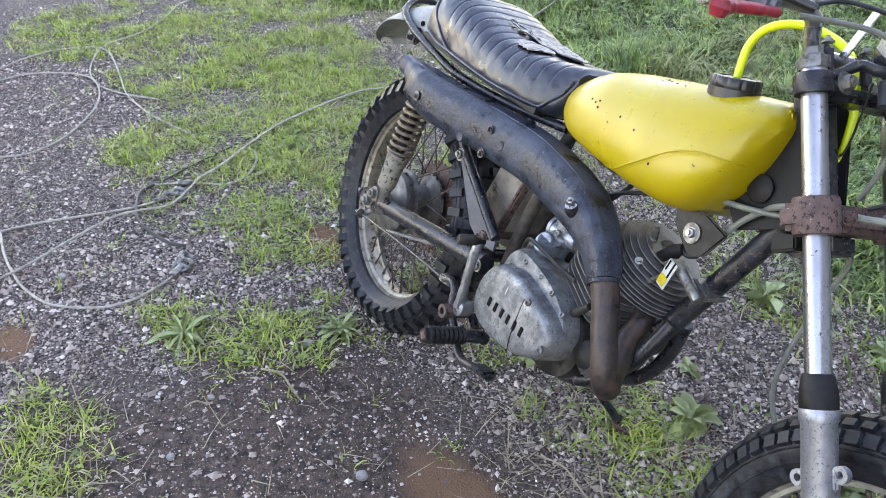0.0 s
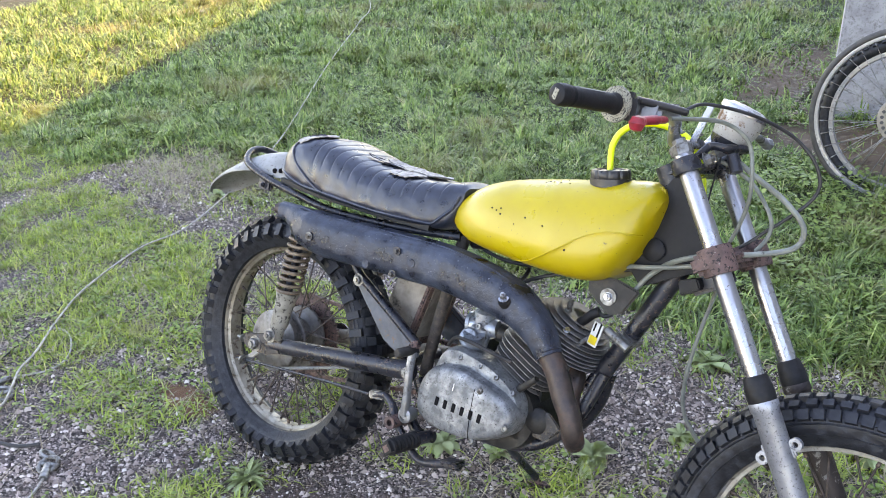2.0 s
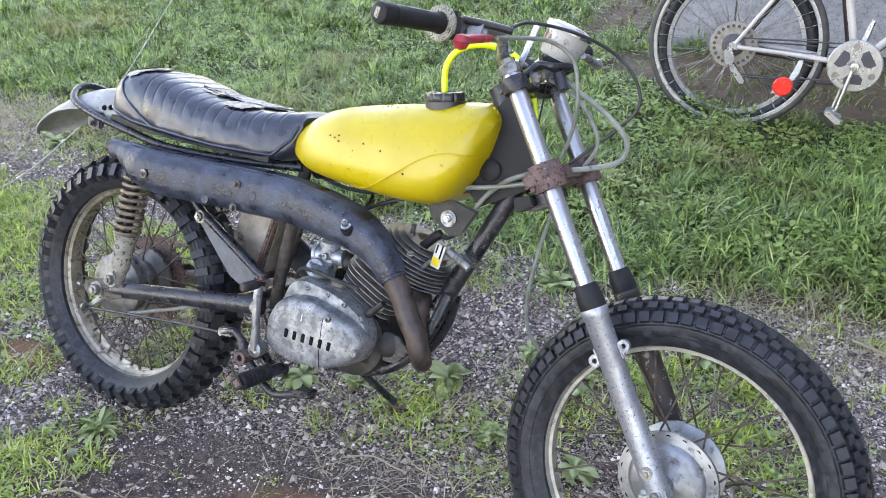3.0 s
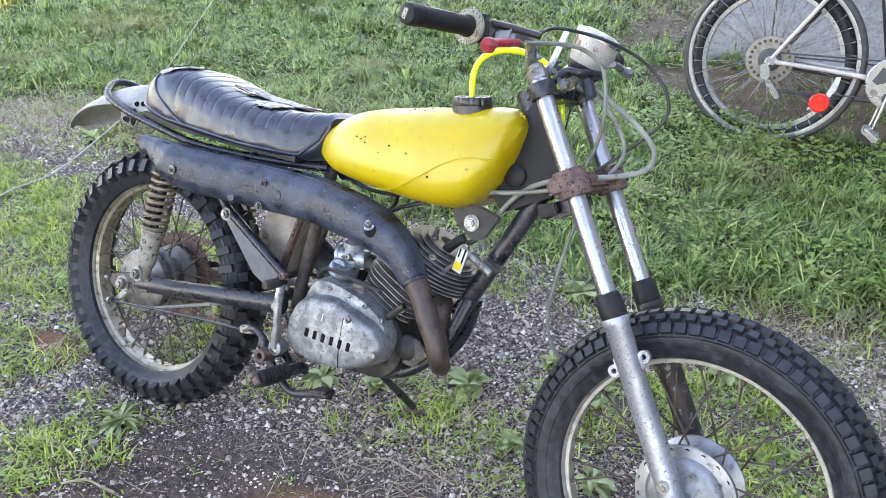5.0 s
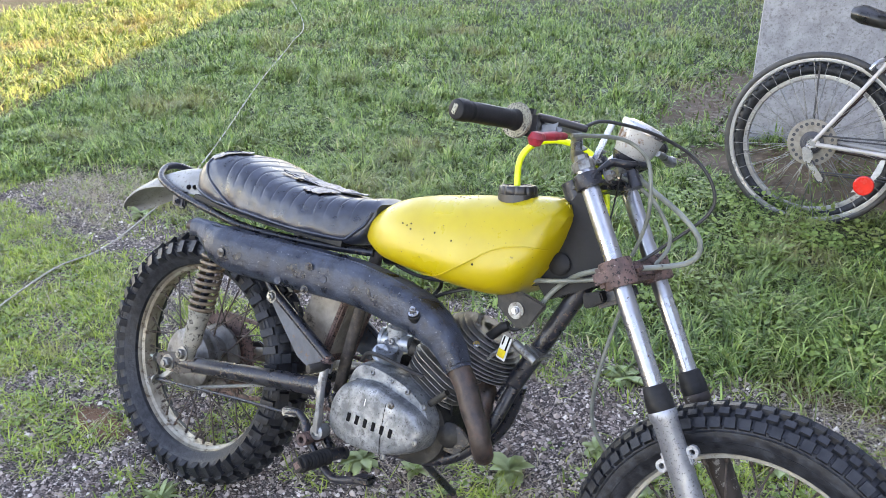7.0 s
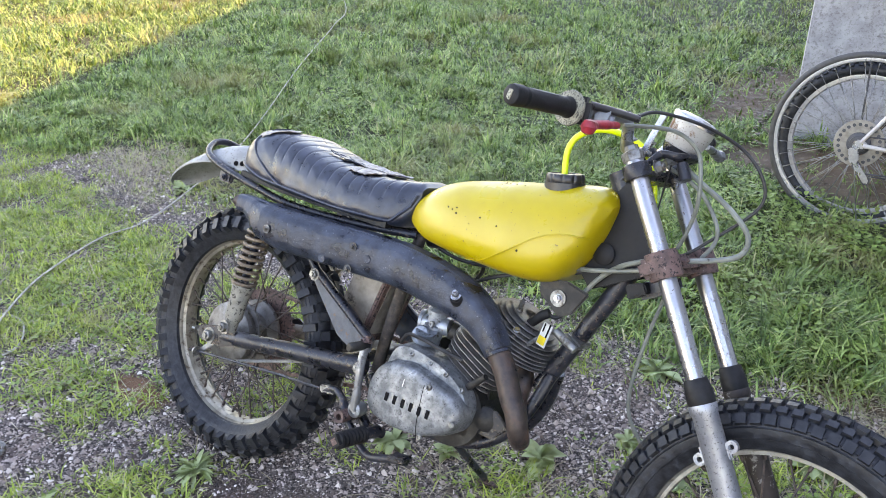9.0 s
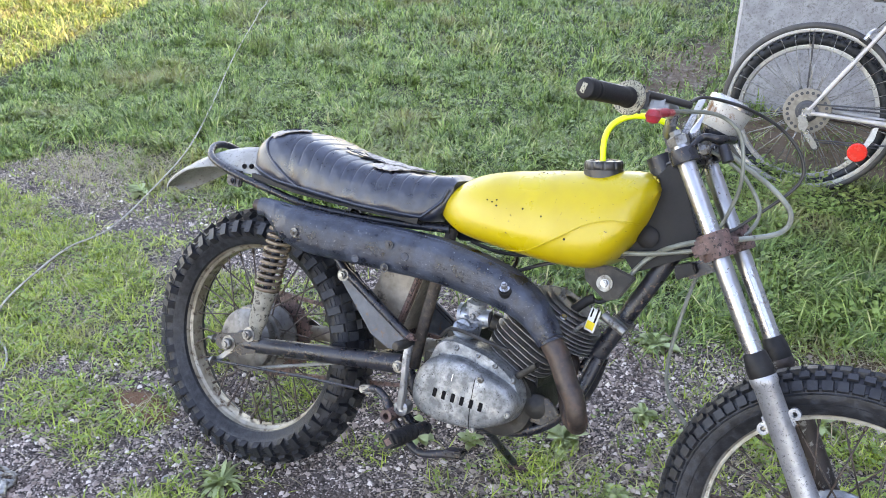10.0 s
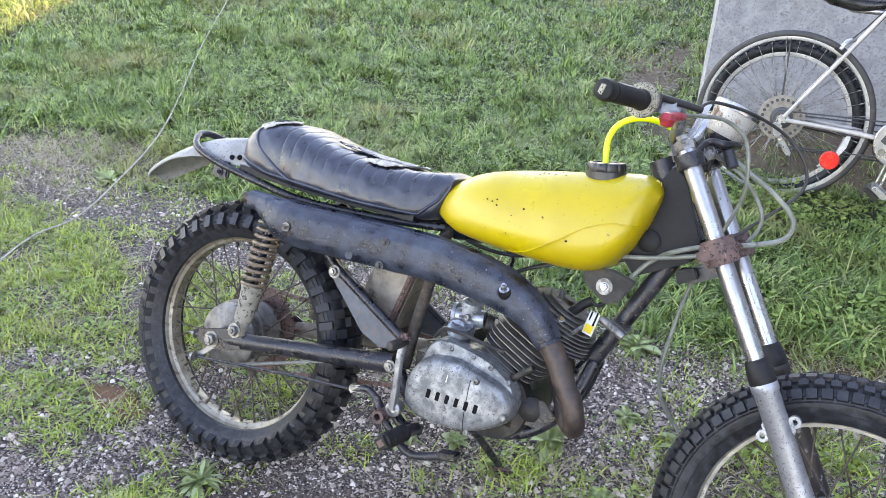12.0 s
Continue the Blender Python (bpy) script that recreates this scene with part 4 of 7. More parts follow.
for s in (-1, 1):
    rings = [[V(p.x, s * y, p.z) for p in cover_outline(k)] for y, k in ((0.070, 1.0), (0.122, 1.0), (0.134, 0.992), (0.143, 0.972), (0.149, 0.935), (0.1525, 0.86), (0.1545, 0.62), (0.155, 0.30), (0.155, 0.05))]
    cover = part("clutch_cover" if s < 0 else "generator_cover", loft(rings), M_COVER if s < 0 else M_CASE, moto, "scuffed alloy engine side cover with dark raised marks" if s < 0 else "oily dark generator cover")
    if s < 0:
        part("cover_joint", tube(spline([(0.668, -0.1440, 0.139), (0.668, -0.1530, 0.126), (0.668, -0.1550, 0.10), (0.670, -0.1553, 0.05), (0.673, -0.1525, 0.022), (0.674, -0.146, 0.014)]), 0.0007, 6), M_INK, cover)
        for x, z, y in ((0.680, 0.126, -0.1515), (0.751, 0.074, -0.1515), (0.680, 0.018, -0.1455), (0.551, 0.030, -0.138)):
            part("cover_screw", screw((x, y - 0.001, z), (0, -1, 0), 0.0068, 0.005), M_GALV, cover)
        for i in range(6):
            m = Matrix.Translation((0.585 + 0.0212 * i, -0.1558, 0.0700 + 0.0004 * i)) @ pose(0, 0, 0, 0, 4, 0)
            part("name_bar", box((0.0085, 0.002, 0.0185), m, 0.0008), M_INK, cover)
        part("wear_mark", box((0.0022, 0.001, 0.016), Matrix.Translation((0.618, -0.1552, 0.112)) @ pose(0, 0, 0, 0, 5, 0), 0.0004), M_WHITE, cover)
shelf = loft([[V(p.x, y, p.z) for p in cover_outline(k, CASE)] for y, k in ((-0.040, 0.98), (-0.048, 1.0), (-0.094, 1.0), (-0.112, 0.985), (-0.120, 0.955), (-0.121, 0.90))])
shelf = part("clutch_case", shelf, M_COVER, moto, "stained alloy engine case behind the cover")
for x, z, y in ((0.600, 0.164, -0.116), (0.650, 0.162, -0.115), (0.692, 0.152, -0.116), (0.735, 0.134, -0.116), (0.566, 0.138, -0.116)):
    part("case_screw", screw((x, y - 0.002, z), (0, -0.9, 0.43), 0.0062, 0.006), M_GALV, shelf)
part("oil_feed_hose", tube(spline([(0.545, -0.09, 0.170), (0.570, -0.105, 0.196), (0.615, -0.108, 0.198), (0.660, -0.100, 0.190), (0.700, -0.088, 0.184)]), 0.0042, 8), M_CABLE_BLACK, moto)
CYL = V(0.688, 0.0, 0.128)
cax = V(0.42, 0, 0.907).normalized()
cmx = Matrix.Translation(CYL) @ Matrix.Rotation(math.atan2(cax.x, cax.z), 4, "Y")
part("cylinder", lathe([(0.048, -0.02), (0.048, 0.17)], CYL, cax, 28), M_FIN, moto)
for i in range(9):
    k = 1.0 - 0.02 * abs(i - 5)
    fin = bmesh.new()
    ring0 = []
    for j in range(40):
        a = 2 * math.pi * j / 40
        c, s = math.cos(a), math.sin(a)
        r = 1.0 / ((abs(c) / (0.078 * k)) ** 4 + (abs(s) / (0.090 * k)) ** 4) ** 0.25
        ring0.append((r * c, r * s))
    loft([[V(x * q, y * q, z) for x, y in ring0] for z, q in ((-0.0016, 0.985), (-0.0008, 1.0), (0.0008, 1.0), (0.0016, 0.985))], fin)
    bmesh.ops.transform(fin, matrix=cmx @ Matrix.Translation((0, 0, 0.020 + 0.0125 * i)), verts=fin.verts)
    part("cooling_fin", fin, M_FIN, moto)
for i in range(10):
    rf = 0.098 * math.sqrt(1 - (i / 10.5) ** 2)
    fin = lathe([(0.02, -0.0013), (rf - 0.001, -0.0011), (rf, 0.0), (rf - 0.001, 0.0011), (0.02, 0.0013)], (0, 0, 0), (0, 0, 1), 40)
    bmesh.ops.transform(fin, matrix=cmx @ Matrix.Translation((0.018, 0.0, 0.133 + 0.0072 * i)), verts=fin.verts)
    part("head_fin", fin, M_FIN, moto)
part("cylinder_head", lathe([(0.060, 0.128), (0.062, 0.150), (0.050, 0.180), (0.020, 0.192), (0, 0.192)], CYL, cax, 28), M_FIN, moto)
for p in ((0.655, -0.060, 0.168), (0.745, -0.072, 0.148)):
    part("cylinder_nut", bolt(p, cax, 0.0075, 0.012), M_GALV, moto)
plug_at = CYL + cax * 0.182 + V(0.0, -0.022, 0)
pax = V(0.30, -0.42, 0.85).normalized()
plug = part("spark_plug", lathe([(0, 0), (0.0075, 0), (0.0075, 0.022), (0.0055, 0.024), (0.0055, 0.044), (0, 0.046)], plug_at, pax, 14), M_GALV, moto, "worn steel spark plug")
part("plug_hex", lathe([(0, 0), (0.0125, 0), (0.0125, 0.012), (0, 0.012)], plug_at, pax, 6), M_CHROME, plug)
part("plug_boot", tube([(0.800, -0.034, 0.290), (0.826, -0.036, 0.318), (0.838, -0.034, 0.326)], 0.010, 12), M_RUBBER, moto)
part("plug_lead", tube(spline([(0.835, -0.034, 0.324), (0.85, -0.030, 0.32), (0.86, -0.02, 0.335), (0.83, 0.0, 0.37), (0.79, 0.01, 0.39)]), 0.0042, 8), M_CABLE_BLACK, moto)
part("decompression_bolt", bolt((0.790, -0.060, 0.268), (0.3, -0.6, 0.7), 0.009, 0.016), M_CHROME, moto)
# carburettor
carb = part("carburettor", lathe([(0, -0.012), (0.019, -0.010), (0.021, 0.0), (0.021, 0.030), (0.024, 0.032), (0.024, 0.046), (0.018, 0.050), (0.018, 0.066), (0.022, 0.068), (0.022, 0.080), (0.010, 0.088), (0, 0.088)], (0.590, -0.045, 0.178), (0.10, -0.15, 0.98), 22), M_CARB, moto, "grey alloy carburettor")
part("bowl_cap", lathe([(0, 0), (0.021, 0), (0.021, 0.010), (0.018, 0.013), (0.006, 0.013), (0.005, 0.016), (0, 0.016)], (0.586, -0.078, 0.196), (0.05, -0.92, 0.38), 22), M_CARB, carb)
part("carb_bore", lathe([(0.017, -0.032), (0.019, -0.028), (0.019, 0.028), (0.017, 0.032), (0, 0.032)], (0.598, -0.048, 0.222), (0.98, 0.1, 0.12), 20), M_CARB, carb)
part("float_bowl", lathe([(0, -0.004), (0.021, -0.002), (0.023, 0.006), (0.023, 0.026), (0, 0.026)], (0.593, -0.072, 0.186), (0.1, -0.35, 0.93), 18), M_CARB, carb)
part("carb_screw", screw((0.60, -0.072, 0.226), (0, -1, 0.1), 0.007, 0.006), M_ALU, carb)
part("intake_flange", lathe([(0.017, -0.004), (0.025, -0.004), (0.025, 0.004), (0.017, 0.004)], (0.562, -0.045, 0.219), (0.98, 0.1, 0.12), 20, closed=True), M_CARB, carb)
part("intake_manifold", tube([(0.632, -0.045, 0.222), (0.672, -0.030, 0.215)], 0.020, 14), M_CASE, moto)
part("airbox", box((0.105, 0.115, 0.160), Matrix.Translation((0.385, 0.0, 0.215)) @ pose(0, 0, 0, 0, 14, 0), 0.014), M_AIRBOX, moto, "tan dusty air filter box")
part("airbox_strap", box((0.012, 0.122, 0.170), Matrix.Translation((0.428, 0.0, 0.200)) @ pose(0, 0, 0, 0, 14, 0), 0.003), M_RUST, moto)
part("oil_pump_cover", lathe([(0, 0), (0.026, 0), (0.026, 0.010), (0.020, 0.014), (0, 0.014)], (0.778, -0.070, 0.085), (0.3, -0.95, 0.1), 20), M_CASE, moto)
part("skid_bracket", plate([(0.772, 0.098), (0.800, 0.110), (0.832, 0.086), (0.800, 0.050), (0.770, 0.050)], -0.078, -0.070, 0.002), M_BLACK, moto)
part("tach_drive", tube([(0.722, -0.092, 0.128), (0.775, -0.110, 0.178)], [0.008, 0.006], 12), M_CASE, moto)
part("clutch_lever_rod", tube(spline([(0.795, -0.06, 0.225), (0.83, -0.055, 0.268), (0.862, -0.05, 0.296)]), 0.0045, 8), M_GALV, moto)

# kick starter, pegs, brake pedal
kick = part("kick_starter", tube(spline([(0.519, -0.166, 0.016), (0.519, -0.170, 0.060), (0.515, -0.172, 0.120), (0.514, -0.168, 0.160)]), [0.0095] * 8 + [0.0082] * 8 + [0.0088] * 9, 12, flat=0.9, square=0.7), M_ALU, moto, "alloy kick-start lever, folded")
part("kick_boss", lathe([(0, -0.020), (0.014, -0.020), (0.0165, -0.010), (0.0165, 0.009), (0.0095, 0.012), (0.0085, 0.008), (0, 0.008)], (0.520, -0.160, 0.016), (0, -1, 0), 20), M_ALU, kick)
part("kick_pedal", tube([(0.514, -0.160, 0.158), (0.511, -0.182, 0.157), (0.506, -0.208, 0.154), (0.505, -0.212, 0.154)], [0.009, 0.0105, 0.0105, 0.008], 14), M_CASE, kick)
part("kick_bolt", bolt((0.514, -0.168, 0.166), (0, 0, 1), 0.009, 0.008), M_RUST, kick)
for s in (-1, 1):
    peg = part("foot_peg", tube([(0.560, s * 0.120, -0.024), (0.553, s * 0.165, -0.026)], 0.013, 12), M_BLACK, moto, "black ribbed rubber foot peg")
    line, rad = [], []
    for i in range(8):
        for dy, r in ((0.0, 0.0135), (0.002, 0.018), (0.009, 0.0165), (0.011, 0.0135)):
            y = 0.160 + 0.0100 * i + dy * 0.75
            line.append((0.553 - 0.06 * (y - 0.160), s * y, -0.026 - 0.03 * (y - 0.160)))
            rad.append(r)
    part("peg_rubber", tube(line, rad, 14), M_RUBBER, peg)
    part("peg_end", tube([(0.548, s * 0.234, -0.029), (0.547, s * 0.246, -0.029)], 0.0165, 4, square=0.9), M_RUBBER, peg)
    part("peg_bore", tube([(0.547, s * 0.240, -0.029), (0.547, s * 0.2468, -0.029)], 0.0095, 4), M_RUST, peg)
part("peg_hanger", tube(spline([(0.50, -0.11, -0.015), (0.53, -0.118, -0.030), (0.57, -0.120, -0.024)]), 0.012, 10), M_BLACK, moto)
part("pedal_pivot", lathe([(0.007, -0.03), (0.014, -0.03), (0.014, 0.03), (0.007, 0.03)], (0.497, -0.155, -0.006), (0, 1, 0), 16, closed=True), M_RUST, moto)
part("brake_pedal", tube(spline([(0.470, -0.150, 0.022), (0.485, -0.156, 0.000), (0.530, -0.160, -0.040), (0.580, -0.166, -0.062), (0.640, -0.172, -0.042), (0.682, -0.176, -0.030)]), 0.0085, 10), M_BLACK, moto, "black bent rear brake pedal")
part("pedal_pad", box((0.042, 0.034, 0.012), Matrix.Translation((0.668, -0.182, -0.026)) @ pose(0, 0, 0, 0, -12, 0), 0.003), M_BLACK, moto)
part("pedal_arm", tube(spline([(0.405, -0.136, 0.012), (0.44, -0.140, 0.026), (0.475, -0.148, 0.012), (0.495, -0.153, -0.008)]), 0.008, 10), M_BLACK, moto)
part("arm_clevis", box((0.040, 0.018, 0.018), Matrix.Translation((0.415, -0.135, 0.018)) @ pose(0, 0, 0, 0, -12, 0), 0.003), M_GALV, moto)

# horn plate, key tag, wiring on the down tube
part("horn_plate", plate([(0.812, 0.392), (0.870, 0.402), (0.920, 0.390), (0.895, 0.342), (0.868, 0.330), (0.818, 0.362)], -0.060, -0.052, 0.003), M_CASE, moto, "dark oily plate with bright washer")
part("plate_washer", lathe([(0.009, 0), (0.0165, 0), (0.0165, 0.003), (0.009, 0.003)], (0.861, -0.060, 0.365), (0, -1, 0), 22, closed=True), M_GALV, moto)
part("plate_bolt", bolt((0.861, -0.061, 0.365), (0, -1, 0), 0.008, 0.008), M_CHROME, moto)
tag = part("paper_tag", box((0.022, 0.003, 0.048), Matrix.Translation((0.854, -0.066, 0.288)) @ pose(0, 0, 0, 0, 10, -8), 0.001), M_WHITE, moto, "white and yellow printed tag")
part("tag_patch", box((0.017, 0.001, 0.016), Matrix.Translation((0.8515, -0.0682, 0.277)) @ pose(0, 0, 0, 0, 10, -8), 0.0), M_STICKER_YELLOW, tag)
part("tag_line", box((0.004, 0.001, 0.030), Matrix.Translation((0.861, -0.0682, 0.297)) @ pose(0, 0, 0, 0, 10, -8), 0.0), M_INK, tag)
part("tag_line", box((0.003, 0.001, 0.018), Matrix.Translation((0.851, -0.0682, 0.303)) @ pose(0, 0, 0, 0, 10, -8), 0.0), M_INK, tag)
part("tube_clamp", box((0.040, 0.056, 0.014), Matrix.Translation((0.900, -0.012, 0.288)) @ pose(0, 0, 0, 0, 24, 0), 0.003), M_GALV, moto)
part("clamp_lug", tube([(0.868, -0.050, 0.300), (0.918, -0.052, 0.278)], 0.009, 12), M_GALV, moto)
part("ignition_wire", tube(spline([(0.700, -0.02, 0.385), (0.66, -0.03, 0.372), (0.60, -0.03, 0.368), (0.54, -0.02, 0.374)]), 0.004, 8), M_CABLE_BLACK, moto)
part("throttle_lower_cable", tube(spline([(0.62, -0.055, 0.262), (0.66, -0.060, 0.330), (0.73, -0.045, 0.372), (0.80, -0.030, 0.392), (0.90, -0.028, 0.430)]), 0.004, 8), M_CABLE_BLACK, moto)
part("fuel_line", tube(spline([(0.600, 0.055, 0.370), (0.640, 0.010, 0.350), (0.620, -0.03, 0.290), (0.605, -0.05, 0.240)]), 0.0045, 8), M_CABLE_BLACK, moto)

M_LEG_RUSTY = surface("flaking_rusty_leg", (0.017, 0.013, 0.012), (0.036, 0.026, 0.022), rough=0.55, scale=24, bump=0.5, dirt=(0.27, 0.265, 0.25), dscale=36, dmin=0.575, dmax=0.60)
# front end, turned slightly with the bars
FA = V(1.366, -0.010, 0.0)
fdir = V(-0.5270, 0, 0.8499)
STEER = Matrix.Translation(HEAD) @ Matrix.Rotation(radians(-2.5), 4, fdir) @ Matrix.Translation(-HEAD)


def fpt(d, y, off=0.0):
    """A point on a fork leg: d up the leg from the axle, off ahead of it."""
    return FA + fdir * d + V(0.85, 0, 0.527) * off + V(0, y, 0)


fhub = lathe([(0, -0.070), (0.014, -0.070), (0.018, -0.058), (0.030, -0.052), (0.060, -0.050), (0.066, -0.046), (0.070, -0.040), (0.090, -0.038), (0.091, -0.031), (0.068, -0.028), (0.060, -0.010), (0.058, 0.02), (0.088, 0.030), (0.088, 0.037), (0.05, 0.042), (0, 0.05)], (0, 0, 0), (0, 1, 0), 48)
front_wheel = make_wheel(moto, "front_wheel", FA + V(0, 0.002, 0), fhub, M_ALU, rim_profile(0.2510, 0.029), M_RIM_SILVER, tyre_profile(0.2470, 0.318, 0.047),
                         knob_ring(0.319, 0.046, [(-60, 0.020, 0.020, 0.0), (-35, 0.019, 0.015, 0.5), (-12, 0.020, 0.017, 0.0), (12, 0.020, 0.017, 0.0), (35, 0.019, 0.015, 0.5), (60, 0.020, 0.020, 0.0)], 74, 0.0085, 4),
                         M_TYRE, M_SPOKE, 36, 0.083, 0.034, 0.2300, turn=STEER.to_3x3().to_4x4(), label="spoked front wheel with knobbly tyre and drum hub")
for i in range(18):
    a = 2 * math.pi * (i + 0.5) / 18
    part("spoke_hole", lathe([(0, 0), (0.0058, 0), (0.0058, 0.0012), (0, 0.0012)], (0.080 * math.sin(a), -0.0375, 0.080 * math.cos(a)), (0, -1, 0), 10), M_INK, front_wheel)


def front(name, bm, material, label="", smooth=True, under=None):
    bmesh.ops.transform(bm, matrix=STEER, verts=bm.verts)
    return part(name, bm, material, under or moto, label, smooth)


front("front_axle", tube([fpt(0, -0.115), fpt(0, 0.115)], 0.008, 12), M_GALV)
for s in (-1, 1):
    y = s * 0.088
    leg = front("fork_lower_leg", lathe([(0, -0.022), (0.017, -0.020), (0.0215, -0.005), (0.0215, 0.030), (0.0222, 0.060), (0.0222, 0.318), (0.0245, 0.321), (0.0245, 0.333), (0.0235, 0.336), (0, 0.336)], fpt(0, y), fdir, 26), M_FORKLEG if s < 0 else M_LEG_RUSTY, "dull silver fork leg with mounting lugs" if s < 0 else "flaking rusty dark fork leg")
    front("axle_clamp", box((0.050, 0.046, 0.034), Matrix.Translation(fpt(-0.004, y, -0.006)) @ Matrix.Rotation(-0.555, 4, "Y"), 0.008), M_FORKLEG, under=leg)
    for off in (-0.018, 0.016):
        front("clamp_nut", bolt(fpt(-0.024, y, off), -fdir, 0.0065, 0.008), M_GALV, under=leg)
    front("drain_screw", bolt(fpt(0.042, y + s * 0.0205), (0, s, 0), 0.008, 0.004), M_GALV, under=leg)
    for d, off in ((0.258, 0.030), (0.246, -0.029)):
        lug = lathe([(0.0050, -0.005), (0.0110, -0.005), (0.0110, 0.005), (0.0050, 0.005)], fpt(d, y, off), (0, 1, 0), 18, closed=True)
        sg = math.copysign(1, off)
        box((0.026, 0.011, 0.030), Matrix.Translation(fpt(d + (0.008 if sg < 0 else -0.006), y, off - sg * 0.016)) @ Matrix.Rotation(-0.555, 4, "Y"), 0.003, lug)
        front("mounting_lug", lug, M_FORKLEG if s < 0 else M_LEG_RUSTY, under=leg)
    front("dust_boot", lathe([(0.0228, 0.332), (0.0240, 0.336), (0.0240, 0.352), (0.0232, 0.354), (0.0240, 0.357), (0.0225, 0.362), (0.0205, 0.376), (0.0182, 0.379), (0.0165, 0.372)], fpt(0, y), fdir, 26), M_RUBBER, "black rubber fork boot", under=leg)
    front("fork_tube", lathe([(0.0165, 0.34), (0.0165, 0.772), (0.0155, 0.776), (0, 0.776)], fpt(0, y), fdir, 24), M_CHROME, "pitted chrome fork tube", under=leg)
    front("fork_cap", lathe([(0.0195, 0.770), (0.0205, 0.776), (0.0205, 0.786), (0.012, 0.790), (0.012, 0.798), (0, 0.798)], fpt(0, y), fdir, 6), M_GALV, under=leg)
low = bmesh.new()
box((0.052, 0.235, 0.036), Matrix.Translation(fpt(0.578, 0, -0.012)) @ Matrix.Rotation(-0.555, 4, "Y"), 0.008, low)
for s in (-1, 1):
    lathe([(0.018, -0.024), (0.0285, -0.024), (0.030, -0.018), (0.030, 0.018), (0.0285, 0.024), (0.018, 0.024)], fpt(0.578, s * 0.088), fdir, 24, low, closed=True)
lower = front("lower_triple_clamp", low, M_RUST, "rusty brown lower fork clamp")
for s in (-1, 1):
    front("pinch_bolt", bolt(fpt(0.578, s * 0.055, 0.020), (0.85, 0, 0.527), 0.0085, 0.010), M_RUST, under=lower)
front("steering_stop", box((0.07, 0.06, 0.030), Matrix.Translation(fpt(0.548, 0, -0.055)) @ Matrix.Rotation(-0.555, 4, "Y"), 0.006), M_BLACK, under=lower)
front("lower_wire_bracket", plate([(0.985, 0.432), (1.020, 0.445), (1.030, 0.428), (0.995, 0.405)], -0.060, 0.010, 0.003), M_RUBBER, under=lower)
up = bmesh.new()
box((0.040, 0.200, 0.020), Matrix.Translation(fpt(0.748, 0, -0.014)) @ Matrix.Rotation(-0.555, 4, "Y"), 0.008, up)
for s in (-1, 1):
    lathe([(0.018, -0.013), (0.0245, -0.013), (0.0255, -0.010), (0.0255, 0.010), (0.0245, 0.013), (0.018, 0.013)], fpt(0.750, s * 0.088), fdir, 24, up, closed=True)
upper = front("upper_triple_clamp", up, M_BLACK, "black upper fork clamp with bright bolts")
for s in (-1, 1):
    front("pinch_bolt", bolt(fpt(0.750, s * 0.062, 0.026), (0.85, 0, 0.527), 0.0105, 0.012), M_GALV, under=upper)
front("stem_nut", lathe([(0, 0), (0.018, 0), (0.018, 0.012), (0.011, 0.014), (0.011, 0.022), (0, 0.022)], fpt(0.765, 0.004, -0.042), fdir, 6), M_GALV, under=upper)
for s in (-1, 1):
    ris = box((0.028, 0.024, 0.050), Matrix.Translation(fpt(0.790, s * 0.042, -0.020)) @ Matrix.Rotation(-0.555, 4, "Y"), 0.006)
    front("bar_riser", ris, M_BLACK, under=upper)
    front("riser_bolt", bolt(fpt(0.817, s * 0.042, -0.010), fdir, 0.006, 0.006), M_GALV, under=upper)

# handlebar
B0 = fpt(0.800, 0, -0.020)
half = [(B0.x, 0.0, B0.z), (B0.x, -0.055, B0.z), (B0.x + 0.002, -0.080, B0.z + 0.006), (B0.x + 0.008, -0.100, B0.z + 0.026), (B0.x + 0.012, -0.118, B0.z + 0.045), (B0.x + 0.004, -0.150, B0.z + 0.056), (B0.x - 0.008, -0.218, B0.z + 0.050), (B0.x - 0.038, -0.424, B0.z + 0.049)]
full = spline(half[::-1] + [(x, -y, z) for x, y, z in half[1:]], 7)
bars = front("handlebar", tube(full, 0.0110, 16), M_CHROME, "pitted chrome handlebar")
gdir = (Vector(half[-1]) - Vector(half[-2])).normalized()


def grip_at(s):
    e = Vector(half[-1])
    e = V(e.x, e.y * -s if s > 0 else e.y, e.z)
    d = V(gdir.x, gdir.y if s < 0 else -gdir.y, gdir.z)
    return e, d


